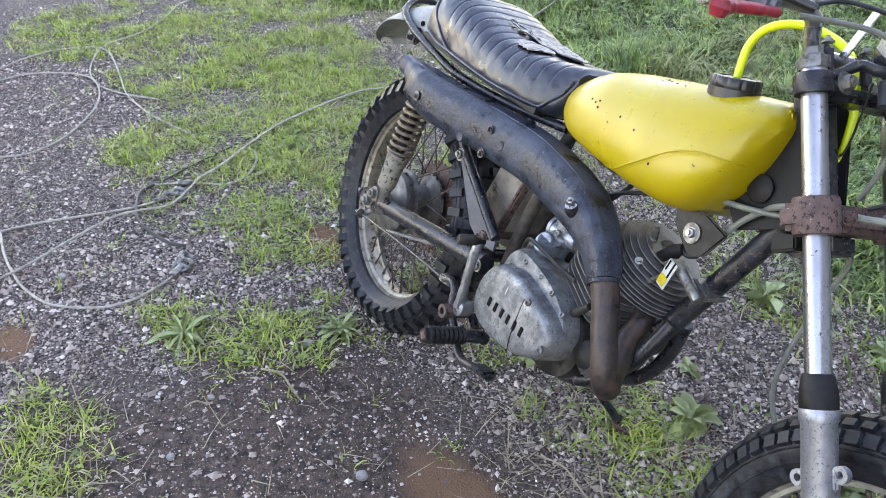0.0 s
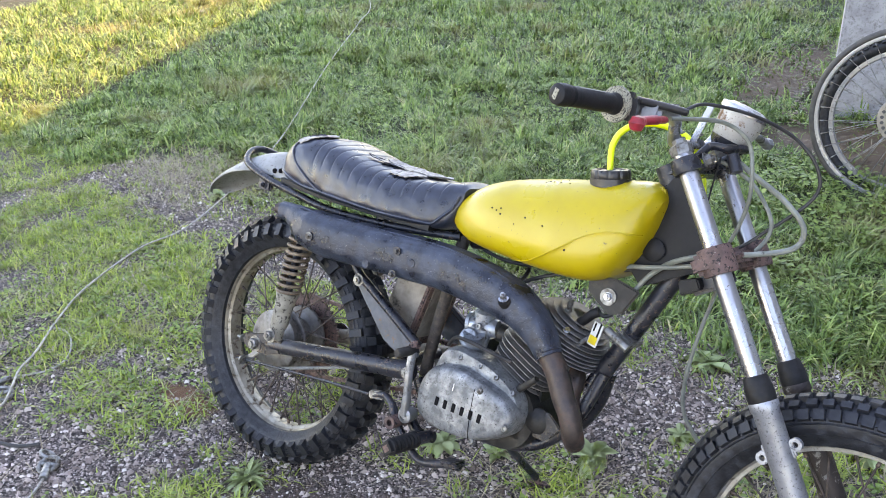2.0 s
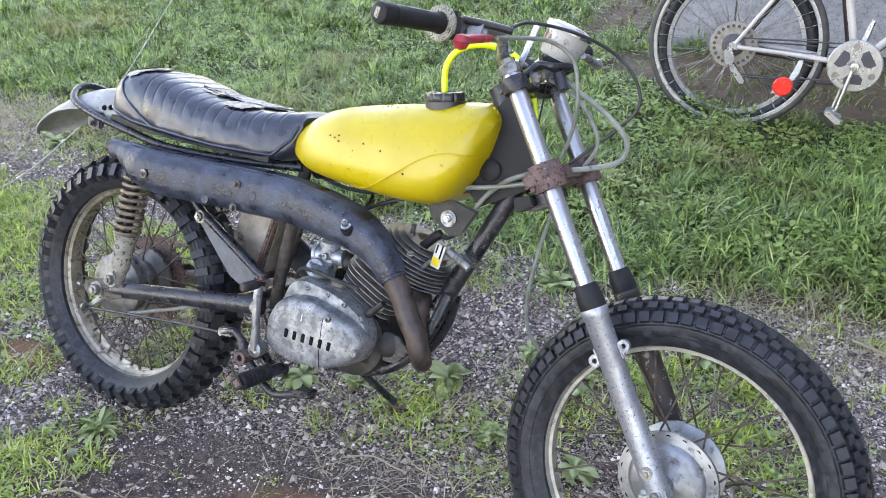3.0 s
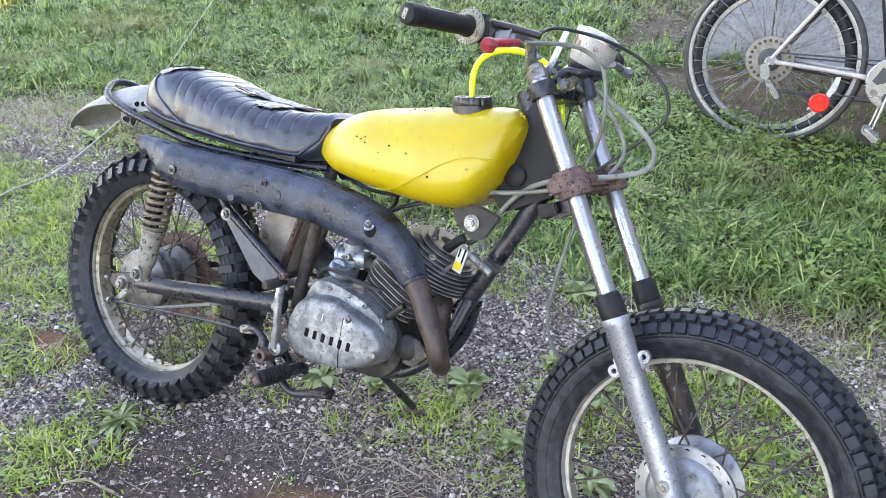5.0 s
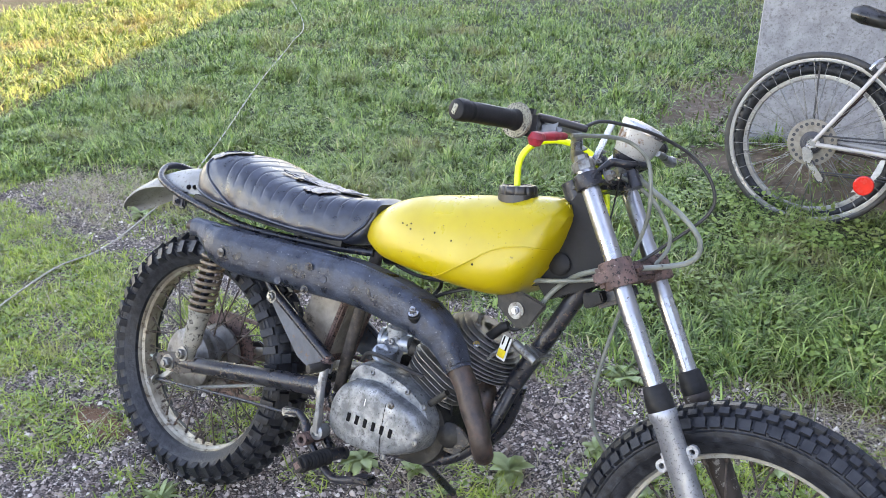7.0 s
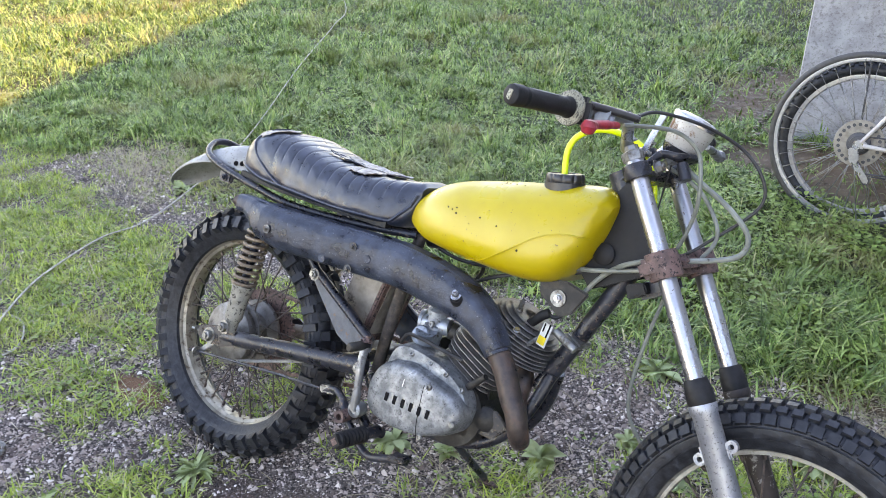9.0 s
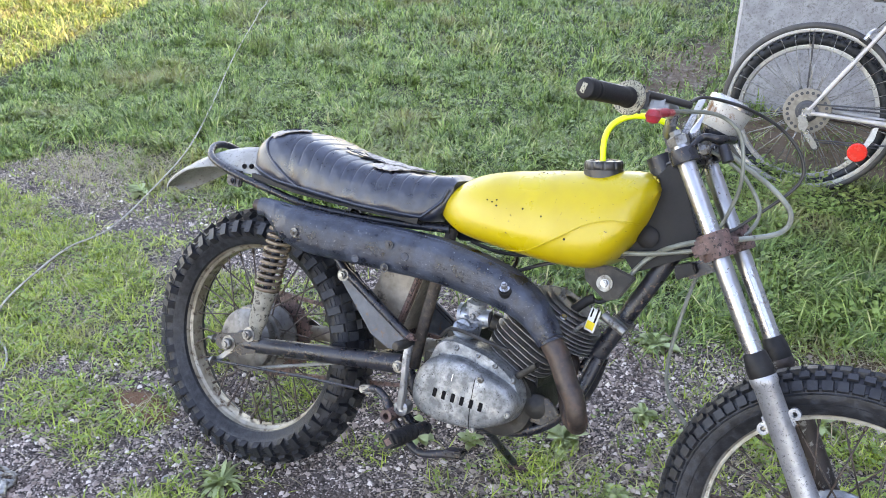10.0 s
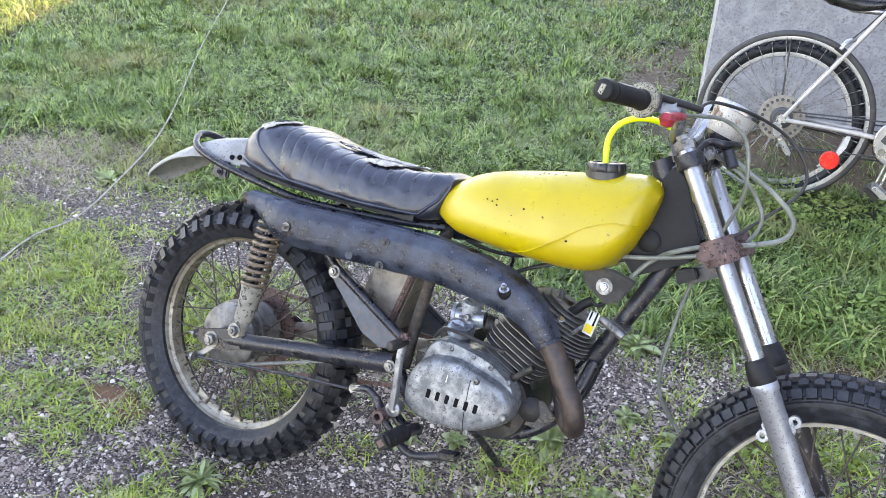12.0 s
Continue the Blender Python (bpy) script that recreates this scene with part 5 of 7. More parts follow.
for s in (-1, 1):
    e, d = grip_at(s)
    prof = [(0, 0.004), (0.011, 0.0035), (0.0155, 0.001), (0.0172, -0.005), (0.0172, -0.020), (0.0148, -0.022), (0.0148, -0.026), (0.0158, -0.028)]
    for i in range(10):
        prof += [(0.0160, -0.030 - 0.010 * i), (0.0153, -0.0375 - 0.010 * i)]
    prof += [(0.0162, -0.132), (0.018, -0.140), (0.012, -0.141)]
    g = front("grip", lathe(prof, e, d, 22), M_RUBBER, "black ribbed rubber grip", under=bars)
    front("grip_end_mark", box((0.008, 0.0015, 0.016), Matrix.Translation(e + d * 0.0043) @ pose(0, 0, 0, 0, 18, -12), 0.0), M_FLANGE, under=g)
    fl = lathe([(0.012, -0.004), (0.027, -0.005), (0.0295, -0.001), (0.0285, 0.004), (0.012, 0.005)], e - d * 0.146, d, 30, closed=True)
    front("grip_flange", fl, M_FLANGE, "speckled pale round grip flange", under=g)
    if s < 0:
        front("grip_label", box((0.062, 0.0012, 0.005), Matrix.Translation(e - d * 0.072 + V(0.003, 0.0, 0.0155)) @ pose(0, 0, 0, 90, 0, -103), 0.0), M_WHITE, under=g)
e, d = grip_at(-1)
hs = box((0.040, 0.034, 0.046), Matrix.Translation(e - d * 0.172) @ pose(0, 0, 0, 0, 0, 14), 0.009)
front("throttle_housing", hs, M_BLACKPLASTIC, "black throttle housing", under=bars)
for s in (-1, 1):
    e, d = grip_at(s)
    front("lever_perch", box((0.040, 0.030, 0.030), Matrix.Translation(e - d * 0.215 + V(0.018, 0, -0.006)) @ pose(0, 0, 0, 0, 0, 14 * -s), 0.008), M_ALU, under=bars)
    p0 = e - d * 0.215 + V(0.044, 0, -0.012)
    lever = front("hand_lever", tube(spline([p0, p0 + d * 0.028 + V(0.004, 0, -0.002), p0 + d * 0.066 + V(0.004, 0, -0.007), p0 + d * 0.090 + V(0.012, 0, -0.012)]), [0.008] * 8 + [0.0095] * 10 + [0.0115] * 7, 12, flat=0.8), M_RED if s < 0 else M_ALU, "red rubber-covered brake lever" if s < 0 else "", under=bars)
    front("lever_ball", lathe([(0, -0.013), (0.009, -0.010), (0.0135, 0), (0.009, 0.010), (0, 0.013)], p0 + d * 0.092 + V(0.013, 0, -0.012), (0, 0, 1), 16), M_RED if s < 0 else M_ALU, under=lever)
front("bar_tie", box((0.016, 0.012, 0.016), Matrix.Translation((B0.x + 0.012, -0.125, B0.z + 0.06)), 0.003), M_GALV, under=bars)

# headlamp shell and its bracket
lamp_ax = V(0.30, 0.05, 0.95).normalized()
lc = V(0.994, 0.006, 0.690)
shell = front("headlamp_shell", lathe([(0, -0.006), (0.026, -0.004), (0.033, 0.004), (0.039, 0.028), (0.041, 0.048), (0.0435, 0.054), (0.0435, 0.060), (0.041, 0.062), (0.028, 0.067), (0, 0.069)], lc, lamp_ax, 34), M_LAMP, "white headlamp shell spotted with rust")
front("lamp_rim", lathe([(0.042, 0.052), (0.0455, 0.053), (0.0455, 0.061), (0.041, 0.064)], lc, lamp_ax, 34), M_CHROME, under=shell)
front("lamp_bracket", tube(spline([fpt(0.762, -0.060, 0.010), V(0.985, -0.050, 0.676), V(1.010, -0.046, 0.678), V(1.024, -0.02, 0.680), V(1.028, 0.02, 0.680), V(1.005, 0.055, 0.676), fpt(0.762, 0.062, 0.010)]), 0.0055, 10, flat=1.4), M_BLACK, under=shell)
front("lamp_base", lathe([(0, -0.022), (0.022, -0.020), (0.032, -0.006), (0.034, 0.004), (0, 0.004)], lc, lamp_ax, 26), M_BLACK, under=shell)
front("lamp_stay", box((0.012, 0.004, 0.075), Matrix.Translation((0.957, -0.038, 0.712)) @ pose(0, 0, 0, 0, 16, 0), 0.001), M_CHROME, under=shell)
front("brake_hose_joint", tube([(1.020, -0.030, 0.668), (1.036, -0.034, 0.640)], 0.011, 12), M_BLACK, under=shell)

# control cables
tb = grip_at(-1)[0] - grip_at(-1)[1] * 0.19
front("throttle_cable_guide", tube(spline([tb + V(0.006, 0.0, 0.012), tb + V(0.034, 0.030, 0.010), tb + V(0.068, 0.062, 0.006)]), 0.0065, 12), M_BLACKPLASTIC, under=bars)
part("throttle_cable", tube(spline([tb + V(0.060, 0.055, 0.007), (0.990, -0.130, 0.742), (1.050, -0.060, 0.738), (1.110, -0.005, 0.713), (1.152, 0.015, 0.668), (1.154, 0.022, 0.619), (1.093, 0.010, 0.546), (1.045, 0.0, 0.500), (0.96, -0.02, 0.455)], 9), 0.0031, 9), M_CABLE_BLACK, moto, "black throttle cable looping ahead of the fork")
part("brake_cable", tube(spline([(0.945, -0.160, 0.708), (1.000, -0.075, 0.719), (1.042, -0.045, 0.696), (1.060, -0.040, 0.648), (1.064, -0.03, 0.596), (1.052, -0.01, 0.550), (1.040, 0.0, 0.515)], 9), 0.0038, 9), M_CABLE_GREY, moto, "grey brake cable")
part("clutch_cable", tube(spline([(0.988, -0.02, 0.656), (1.030, -0.01, 0.640), (1.062, 0.0, 0.618), (1.098, 0.0, 0.574), (1.103, 0.0, 0.542), (1.090, -0.01, 0.510)], 9), 0.0038, 9), M_CABLE_GREY, moto)
part("speedometer_cable", tube(spline([(1.020, -0.012, 0.660), (1.056, -0.005, 0.639), (1.117, 0.0, 0.605), (1.157, 0.0, 0.567), (1.148, 0.0, 0.530), (1.092, -0.035, 0.506), (1.042, -0.075, 0.494), (0.985, -0.070, 0.470), (0.945, -0.045, 0.445), (0.915, -0.040, 0.412), (0.888, -0.040, 0.362)], 9), 0.0050, 9), M_CABLE_GREY, moto, "grey speedometer cable looping to the frame")
part("frame_cable", tube(spline([(1.03, -0.06, 0.472), (0.97, -0.055, 0.452), (0.92, -0.05, 0.438), (0.86, -0.04, 0.424), (0.80, -0.03, 0.405)], 8), 0.0046, 9), M_CABLE_GREY, moto)
part("hanging_cable", tube(spline([(1.010, 0.06, 0.440), (0.990, 0.150, 0.398), (0.978, 0.150, 0.307), (0.972, 0.150, 0.204), (0.985, 0.155, 0.133), (1.035, 0.165, 0.073), (1.090, 0.180, 0.015)], 8), 0.0042, 9), M_CABLE_GREY, moto, "grey cable hanging from the steering head")
part("thin_wire", tube(spline([(1.00, -0.035, 0.660), (0.985, 0.0, 0.610), (0.975, 0.02, 0.560), (0.965, 0.015, 0.545)], 8), 0.0016, 6), M_CABLE_BLACK, moto)

# ---- ground, walls ----
def dip(x, y):
    if abs(x - 0.68) > 3 or abs(y) > 2:
        return 0.0
    return -0.036 * math.exp(-((y + 0.09) / 0.30) ** 4) / (1 + math.exp((abs(x - 0.68) - 1.05) / 0.12))


def height(x, y):
    h = dip(x, y) + 0.010 * noise.noise(V(x * 1.3, y * 1.3, 0.3)) + 0.004 * noise.noise(V(x * 6, y * 6, 1.7)) + 0.0020 * noise.noise(V(x * 19, y * 19, 4.1))
    if y > 1.2:
        h += 0.012 * min(1.0, (y - 1.2) / 0.6)
    return h if abs(x) < 30 and abs(y) < 30 else 0.0


def steps(lo, hi, d, far):
    a, b, g = [lo], [hi], d
    while a[-1] > -far:
        g *= 1.35
        a.append(a[-1] - g)
    g = d
    while b[-1] < far:
        g *= 1.35
        b.append(b[-1] + g)
    n = round((hi - lo) / d)
    return a[:0:-1] + [lo + (hi - lo) * i / n for i in range(n + 1)] + b[1:]


gx, gy = steps(-3.2, 2.4, 0.03, 600), steps(-1.7, 3.2, 0.03, 600)
gv = [(x, y, height(x, y)) for y in gy for x in gx]
nx = len(gx)
gf = [(j * nx + i, j * nx + i + 1, (j + 1) * nx + i + 1, (j + 1) * nx + i) for j in range(len(gy) - 1) for i in range(nx - 1)]
gmesh = bpy.data.meshes.new("ground")
gmesh.from_pydata(gv, [], gf)
gmesh.shade_smooth()

GRASS_PATCHES = [(-0.01, -0.44, 0.12, 0.09), (-0.17, -0.60, 0.09, 0.08), (-0.08, -0.58, 0.08, 0.06), (0.17, -0.97, 0.20, 0.13), (-1.43, 0.05, 0.50, 0.42), (-1.22, -0.48, 0.16, 0.10), (-0.45, -0.17, 0.17, 0.13), (-2.1, 0.25, 0.5, 0.4), (-2.65, -0.36, 0.4, 0.4),
                 (-1.95, -0.31, 0.22, 0.14), (-0.78, 0.22, 0.34, 0.28), (-0.35, 0.45, 0.35, 0.2), (-3.0, 0.7, 0.6, 0.5), (-1.75, 0.42, 0.45, 0.25), (-1.15, 0.30, 0.30, 0.22), (-1.0, -0.12, 0.22, 0.18), (0.02, -0.36, 0.12, 0.07), (-0.62, -0.28, 0.10, 0.12), (0.62, 0.22, 0.14, 0.08), (1.12, 0.50, 0.16, 0.10),
                 (-1.95, 0.18, 0.18, 0.14), (-1.21, -0.50, 0.10, 0.08), (-0.36, -0.34, 0.07, 0.05), (0.0, 0.13, 0.13, 0.15), (-0.33, 0.28, 0.20, 0.18), (1.10, 0.34, 0.12, 0.12), (1.31, 0.56, 0.18, 0.15), (1.46, 0.42, 0.14, 0.14), (0.28, 0.05, 0.08, 0.06), (-1.05, 0.52, 0.25, 0.16)]
SPARSE_PATCHES = [(0.97, 0.42, 0.20, 0.14), (0.88, 0.16, 0.18, 0.11), (1.05, 0.06, 0.15, 0.10), (1.24, 0.70, 0.28, 0.16), (1.42, 0.60, 0.22, 0.14), (0.55, 0.08, 0.13, 0.08), (-0.02, -0.20, 0.13, 0.10), (0.45, 0.84, 0.22, 0.12), (0.70, 0.20, 0.16, 0.10),
                  (-0.9, -0.2, 0.5, 0.35), (1.5, 0.25, 0.2, 0.2), (0.2, 0.35, 0.25, 0.15)]
SOIL = [(0.42, -0.42, 0.48, 0.30), (0.34, -0.85, 0.36, 0.25), (0.80, -0.22, 0.40, 0.20)]
CLAY = [(-0.38, -0.12, 0.11, 0.05), (-0.25, -0.98, 0.07, 0.05), (1.42, 1.16, 0.40, 0.10), (1.10, 3.18, 1.00, 0.46), (0.68, -0.24, 0.20, 0.09), (-0.10, 4.45, 0.24, 0.95)]


def lawn_edge(x):
    return 1.04 + 0.10 * noise.noise(V(x * 1.7, 3.0, 0)) + (0.12 if x > 1.0 else 0.0) - (max(0.0, -2.3 - x) * 1.2)


def ellipse(x, y, e):
    return ((x - e[0]) / e[2]) ** 2 + ((y - e[1]) / e[3]) ** 2


def ground_material():
    m, nt, links, b = nodes_of("gravel_soil_and_turf")
    tc = nt.new("ShaderNodeTexCoord").outputs["Object"]
    warp = noise_node(nt, links, 5.0, 4, 0.6, tc)

    def blob(e, soft=0.5):
        mp = nt.new("ShaderNodeVectorMath")
        mp.operation = "SUBTRACT"
        links.new(tc, mp.inputs[0])
        mp.inputs[1].default_value = (e[0], e[1], 0)
        sc = nt.new("ShaderNodeVectorMath")
        sc.operation = "MULTIPLY"
        links.new(mp.outputs[0], sc.inputs[0])
        sc.inputs[1].default_value = (1 / e[2], 1 / e[3], 0)
        ln = nt.new("ShaderNodeVectorMath")
        ln.operation = "LENGTH"
        links.new(sc.outputs[0], ln.inputs[0])
        ad = nt.new("ShaderNodeMath")
        ad.operation = "MULTIPLY_ADD"
        links.new(warp.outputs[0], ad.inputs[0])
        ad.inputs[1].default_value = 1.1
        links.new(ln.outputs[1], ad.inputs[2])
        return remap(ad.outputs[0], 1.25, 1.85)

    def remap(src, lo, hi):
        r = nt.new("ShaderNodeMapRange")
        links.new(src, r.inputs[0])
        r.inputs[1].default_value, r.inputs[2].default_value, r.inputs[3].default_value, r.inputs[4].default_value = lo, hi, 1.0, 0.0
        return r.outputs[0]

    def most(outs):
        cur = outs[0]
        for o in outs[1:]:
            x = nt.new("ShaderNodeMath")
            x.operation = "MAXIMUM"
            links.new(cur, x.inputs[0])
            links.new(o, x.inputs[1])
            cur = x.outputs[0]
        return cur

    vor = nt.new("ShaderNodeTexVoronoi")
    vor.inputs["Scale"].default_value = 190
    links.new(tc, vor.inputs["Vector"])
    fine = noise_node(nt, links, 140, 8, 0.7, tc)
    mid = noise_node(nt, links, 9, 6, 0.65, tc)
    cell = ramp_node(nt, links, vor.outputs["Color"], [(0.0, (0.050, 0.044, 0.040)), (0.5, (0.215, 0.174, 0.153)), (0.85, (0.39, 0.325, 0.285)), (1.0, (0.50, 0.46, 0.41))]).outputs[0]
    # shade between stones put into the colour: near-black away from cell centres
    gap_shade = ramp_node(nt, links, vor.outputs["Distance"], [(0.35, 0.0), (0.75, 1.0)]).outputs[0]
    gravel = mix_node(nt, links, gap_shade, cell, (0.010, 0.008, 0.007))
    dust = ramp_node(nt, links, mid.outputs[0], [(0.48, 0.0), (0.72, 0.5)]).outputs[0]
    gravel = mix_node(nt, links, dust, gravel, (0.11, 0.09, 0.07))
    lumps = noise_node(nt, links, 46, 6, 0.7, tc)
    soilc = mix_node(nt, links, ramp_node(nt, links, lumps.outputs[0], [(0.38, 0.0), (0.62, 1.0)]).outputs[0], (0.030, 0.021, 0.018), (0.140, 0.092, 0.068))
    soilc = mix_node(nt, links, ramp_node(nt, links, fine.outputs[0], [(0.60, 0.0), (0.65, 0.8)]).outputs[0], soilc, (0.28, 0.25, 0.22))
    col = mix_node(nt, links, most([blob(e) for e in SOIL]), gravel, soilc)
    clayc = mix_node(nt, links, fine.outputs[0], (0.26, 0.125, 0.065), (0.15, 0.085, 0.05))
    col = mix_node(nt, links, most([blob(e) for e in CLAY]), col, clayc)
    sep = nt.new("ShaderNodeSeparateXYZ")
    links.new(tc, sep.inputs[0])
    ed = nt.new("ShaderNodeMath")
    ed.operation = "MULTIPLY_ADD"
    links.new(warp.outputs[0], ed.inputs[0])
    ed.inputs[1].default_value = 0.5
    links.new(sep.outputs["Y"], ed.inputs[2])
    turf = mix_node(nt, links, mid.outputs[0], (0.018, 0.024, 0.008), (0.048, 0.050, 0.020))
    far = noise_node(nt, links, 1.6, 5, 0.6, tc)
    turf = mix_node(nt, links, ramp_node(nt, links, far.outputs[0], [(0.52, 0.0), (0.68, 0.55)]).outputs[0], turf, (0.12, 0.10, 0.048))
    r = nt.new("ShaderNodeMapRange")
    links.new(ed.outputs[0], r.inputs[0])
    r.inputs[1].default_value, r.inputs[2].default_value = 1.22, 1.42
    col = mix_node(nt, links, r.outputs[0], col, turf)
    clay2 = mix_node(nt, links, mid.outputs[0], (0.25, 0.165, 0.108), (0.095, 0.068, 0.046))
    col = mix_node(nt, links, most([blob(CLAY[3]), blob(CLAY[5])]), col, clay2)
    links.new(col, b.inputs["Base Color"])
    b.inputs["Roughness"].default_value = 0.92
    bn = nt.new("ShaderNodeBump")
    bn.inputs["Strength"].default_value, bn.inputs["Distance"].default_value = 0.9, 0.006
    hm = nt.new("ShaderNodeMath")
    hm.operation = "MULTIPLY_ADD"
    links.new(fine.outputs[0], hm.inputs[0])
    hm.inputs[1].default_value = 1.2
    inv = nt.new("ShaderNodeMath")
    inv.operation = "SUBTRACT"
    inv.inputs[0].default_value = 1.0
    links.new(vor.outputs["Distance"], inv.inputs[1])
    links.new(inv.outputs[0], hm.inputs[2])
    links.new(hm.outputs[0], bn.inputs["Height"])
    links.new(bn.outputs[0], b.inputs["Normal"])
    return m


M_GROUND = ground_material()
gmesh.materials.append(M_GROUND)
ground = tagged(new("ground", gmesh), "gravel track with brown soil patches beside a lawn", "ground", kind="structure")

wall = part("wall_north", box((2.86, 0.25, 2.2), Matrix.Translation((0.36, 3.60, 1.05)) @ pose(0, 0, 0, 0, 0, 15) @ Matrix.Translation((1.43, 0.125, 0)), 0.012), M_CONCRETE)
tagged(wall, "weathered pale grey concrete wall", "wall", kind="structure")
# unseen house added to shade the track, behind and beside the camera
U, N = V(-0.46, 0.888, 0), V(0.888, 0.46, 0)
EAVE = V(2.58, 4.39, 0) - U * 1.5
hm = Matrix((( U.x, N.x, 0, EAVE.x), (U.y, N.y, 0, EAVE.y), (0, 0, 1, 0), (0, 0, 0, 1)))
tagged(part("shade_wall_east", box((16.0, 8.0, 5.0), hm @ Matrix.Translation((0, 4.35, 2.45)), 0.02), M_SHADE_HOUSE), "unseen grey-blue house block added to shade the track", "wall", kind="structure")
# unseen raised wing, added to carry the shade edge farther out
tagged(part("shade_wing", box((8.9, 7.9, 1.2), hm @ Matrix.Translation((-3.55, 4.30, 5.4)), 0.02), M_SHADE_HOUSE), "unseen raised wing added to widen the shade", "wall", kind="structure")
roof = plate([(-0.0, 5.0), (4.3, 6.9), (8.9, 5.0), (8.9, 4.88), (4.3, 6.75), (0.0, 4.88)], -8.2, 8.2, 0.0)
bmesh.ops.transform(roof, matrix=hm @ Matrix(((0, 1, 0, 0), (1, 0, 0, 0), (0, 0, 1, 0), (0, 0, 0, 1))), verts=roof.verts)
tagged(part("shade_roof_east", roof, M_SHADE_ROOF, smooth=False), "unseen grey roof on the added shade house", "roof", kind="structure")

# ---- grass ----
def blade_mesh(name, material, roots, length, width, lean, droop, head, label, category):
    """Bent blades of three faces: lean is the angle from upright at the root, droop what is added to the tip."""
    n = len(roots)
    d = np.stack([np.cos(head), np.sin(head), np.zeros(n)], 1)
    side = np.stack([-np.sin(head), np.cos(head), np.zeros(n)], 1)
    upv = np.array([0, 0, 1.0])
    w = width[:, None] * 0.5
    at = [roots - upv * 0.006]
    for k in range(3):
        a = (lean + droop * k / 2)[:, None]
        at.append(at[-1] + (d * np.sin(a) + upv * np.cos(a)) * (length[:, None] / 3))
    for k in (2, 3):
        at[k][:, 2] = np.maximum(at[k][:, 2], roots[:, 2] + 0.005)
    co = np.stack([at[0] - side * w, at[0] + side * w, at[1] - side * w, at[1] + side * w, at[2] - side * w * 0.75, at[2] + side * w * 0.75, at[3]], 1).reshape(-1, 3)
    base = np.arange(n)[:, None] * 7
    loops = np.concatenate([base + np.array([[0, 1, 3, 2]]), base + np.array([[2, 3, 5, 4]]), base + np.array([[4, 5, 6]])], 1).reshape(-1)
    me = bpy.data.meshes.new(name)
    me.vertices.add(n * 7)
    me.vertices.foreach_set("co", co.ravel().astype(np.float32))
    me.loops.add(n * 11)
    me.loops.foreach_set("vertex_index", loops.astype(np.int32))
    me.polygons.add(n * 3)
    st = (np.arange(n)[:, None] * 11 + np.array([[0, 4, 8]])).reshape(-1)
    me.polygons.foreach_set("loop_start", st.astype(np.int32))
    me.update(calc_edges=True)
    me.validate()
    me.materials.append(material)
    return tagged(new(name, me), label, category, kind="stuff")


rs = np.random.RandomState(11)


def hz(xy):
    return np.array([height(float(a), float(c)) for a, c in xy])


def tufts(centres, per, spread, rng):
    c = np.repeat(centres, per, 0)
    return c + rng.normal(0, 1, c.shape) * spread


def field(x0, x1, y0, y1, count):
    return np.stack([rs.uniform(x0, x1, count), rs.uniform(y0, y1, count)], 1)


def clumpiness(xy, s, off):
    return np.array([noise.noise(V(float(a) * s, float(c) * s, off)) for a, c in xy])


def on_lawn(p):
    e = np.array([lawn_edge(float(x)) for x in p[:, 0]])
    free = ~((p[:, 0] > 0.30) & (p[:, 1] > 3.55 + 0.268 * (p[:, 0] - 0.36)))
    return (p[:, 1] > e) & free & ~((p[:, 0] > 2.2))


near = field(-3.6, 2.1, 0.8, 3.6, 22000)
near = near[on_lawn(near)]
DRY = (-2.0, 1.13, 0.40, 0.27)
dry = np.array([ellipse(x, y, DRY) for x, y in near])
near = near[(dry > 1.0) | (rs.rand(len(near)) < 0.22)]
soilish = np.array([min(ellipse(x, y, CLAY[3]), ellipse(x, y, CLAY[5])) for x, y in near])
near = near[(clumpiness(near, 2.2, 5.0) > -0.45) & (clumpiness(near, 11.0, 8.0) > -0.16) & ((soilish > 1.0) | (rs.rand(len(near)) < 0.05))]
far = np.concatenate([field(-7.5, 0.6, 3.4, 6.5, 8200), field(-9.0, 0.5, 6.5, 12.0, 5200), field(-7.5, -3.4, -0.5, 3.6, 4200)])
far = far[on_lawn(far)]
soilish = np.array([ellipse(x, y, CLAY[5]) for x, y in far])
far = far[(soilish > 1.0) | (rs.rand(len(far)) < 0.15)]
xy1 = tufts(near, 10, 0.036, rs)
xy2 = tufts(far, 8, 0.080, rs)
# clumps of longer, arching grass: middle, spread, blades, length
CLUMPS = ((-2.55, 1.61, 0.20, 1500, 0.13), (-3.13, 5.5, 0.13, 420, 0.24), (-0.60, 2.17, 0.24, 1800, 0.12), (-1.80, 2.02, 0.22, 1300, 0.12), (0.69, 2.03, 0.24, 1800, 0.13), (1.12, 1.36, 0.16, 1500, 0.17), (0.84, 1.14, 0.13, 900, 0.14),
          (1.45, 1.62, 0.22, 1800, 0.16), (0.10, 1.55, 0.24, 1500, 0.12), (-0.10, 2.50, 0.26, 1500, 0.12), (-1.15, 1.45, 0.22, 1200, 0.11), (-3.7, 4.6, 0.30, 700, 0.14), (-4.2, 1.7, 0.22, 600, 0.16), (-1.5, 3.5, 0.35, 1300, 0.11),
          (0.45, 1.30, 0.18, 1100, 0.14), (1.75, 2.1, 0.2, 1100, 0.14), (-2.95, 2.6, 0.25, 900, 0.12))
xy3 = np.concatenate([rs.normal(0, 1, (c[3], 2)) * c[2] + np.array([c[:2]]) for c in CLUMPS])
len3 = np.concatenate([np.full(c[3], c[4]) for c in CLUMPS])
xy = np.concatenate([xy1, xy2, xy3])
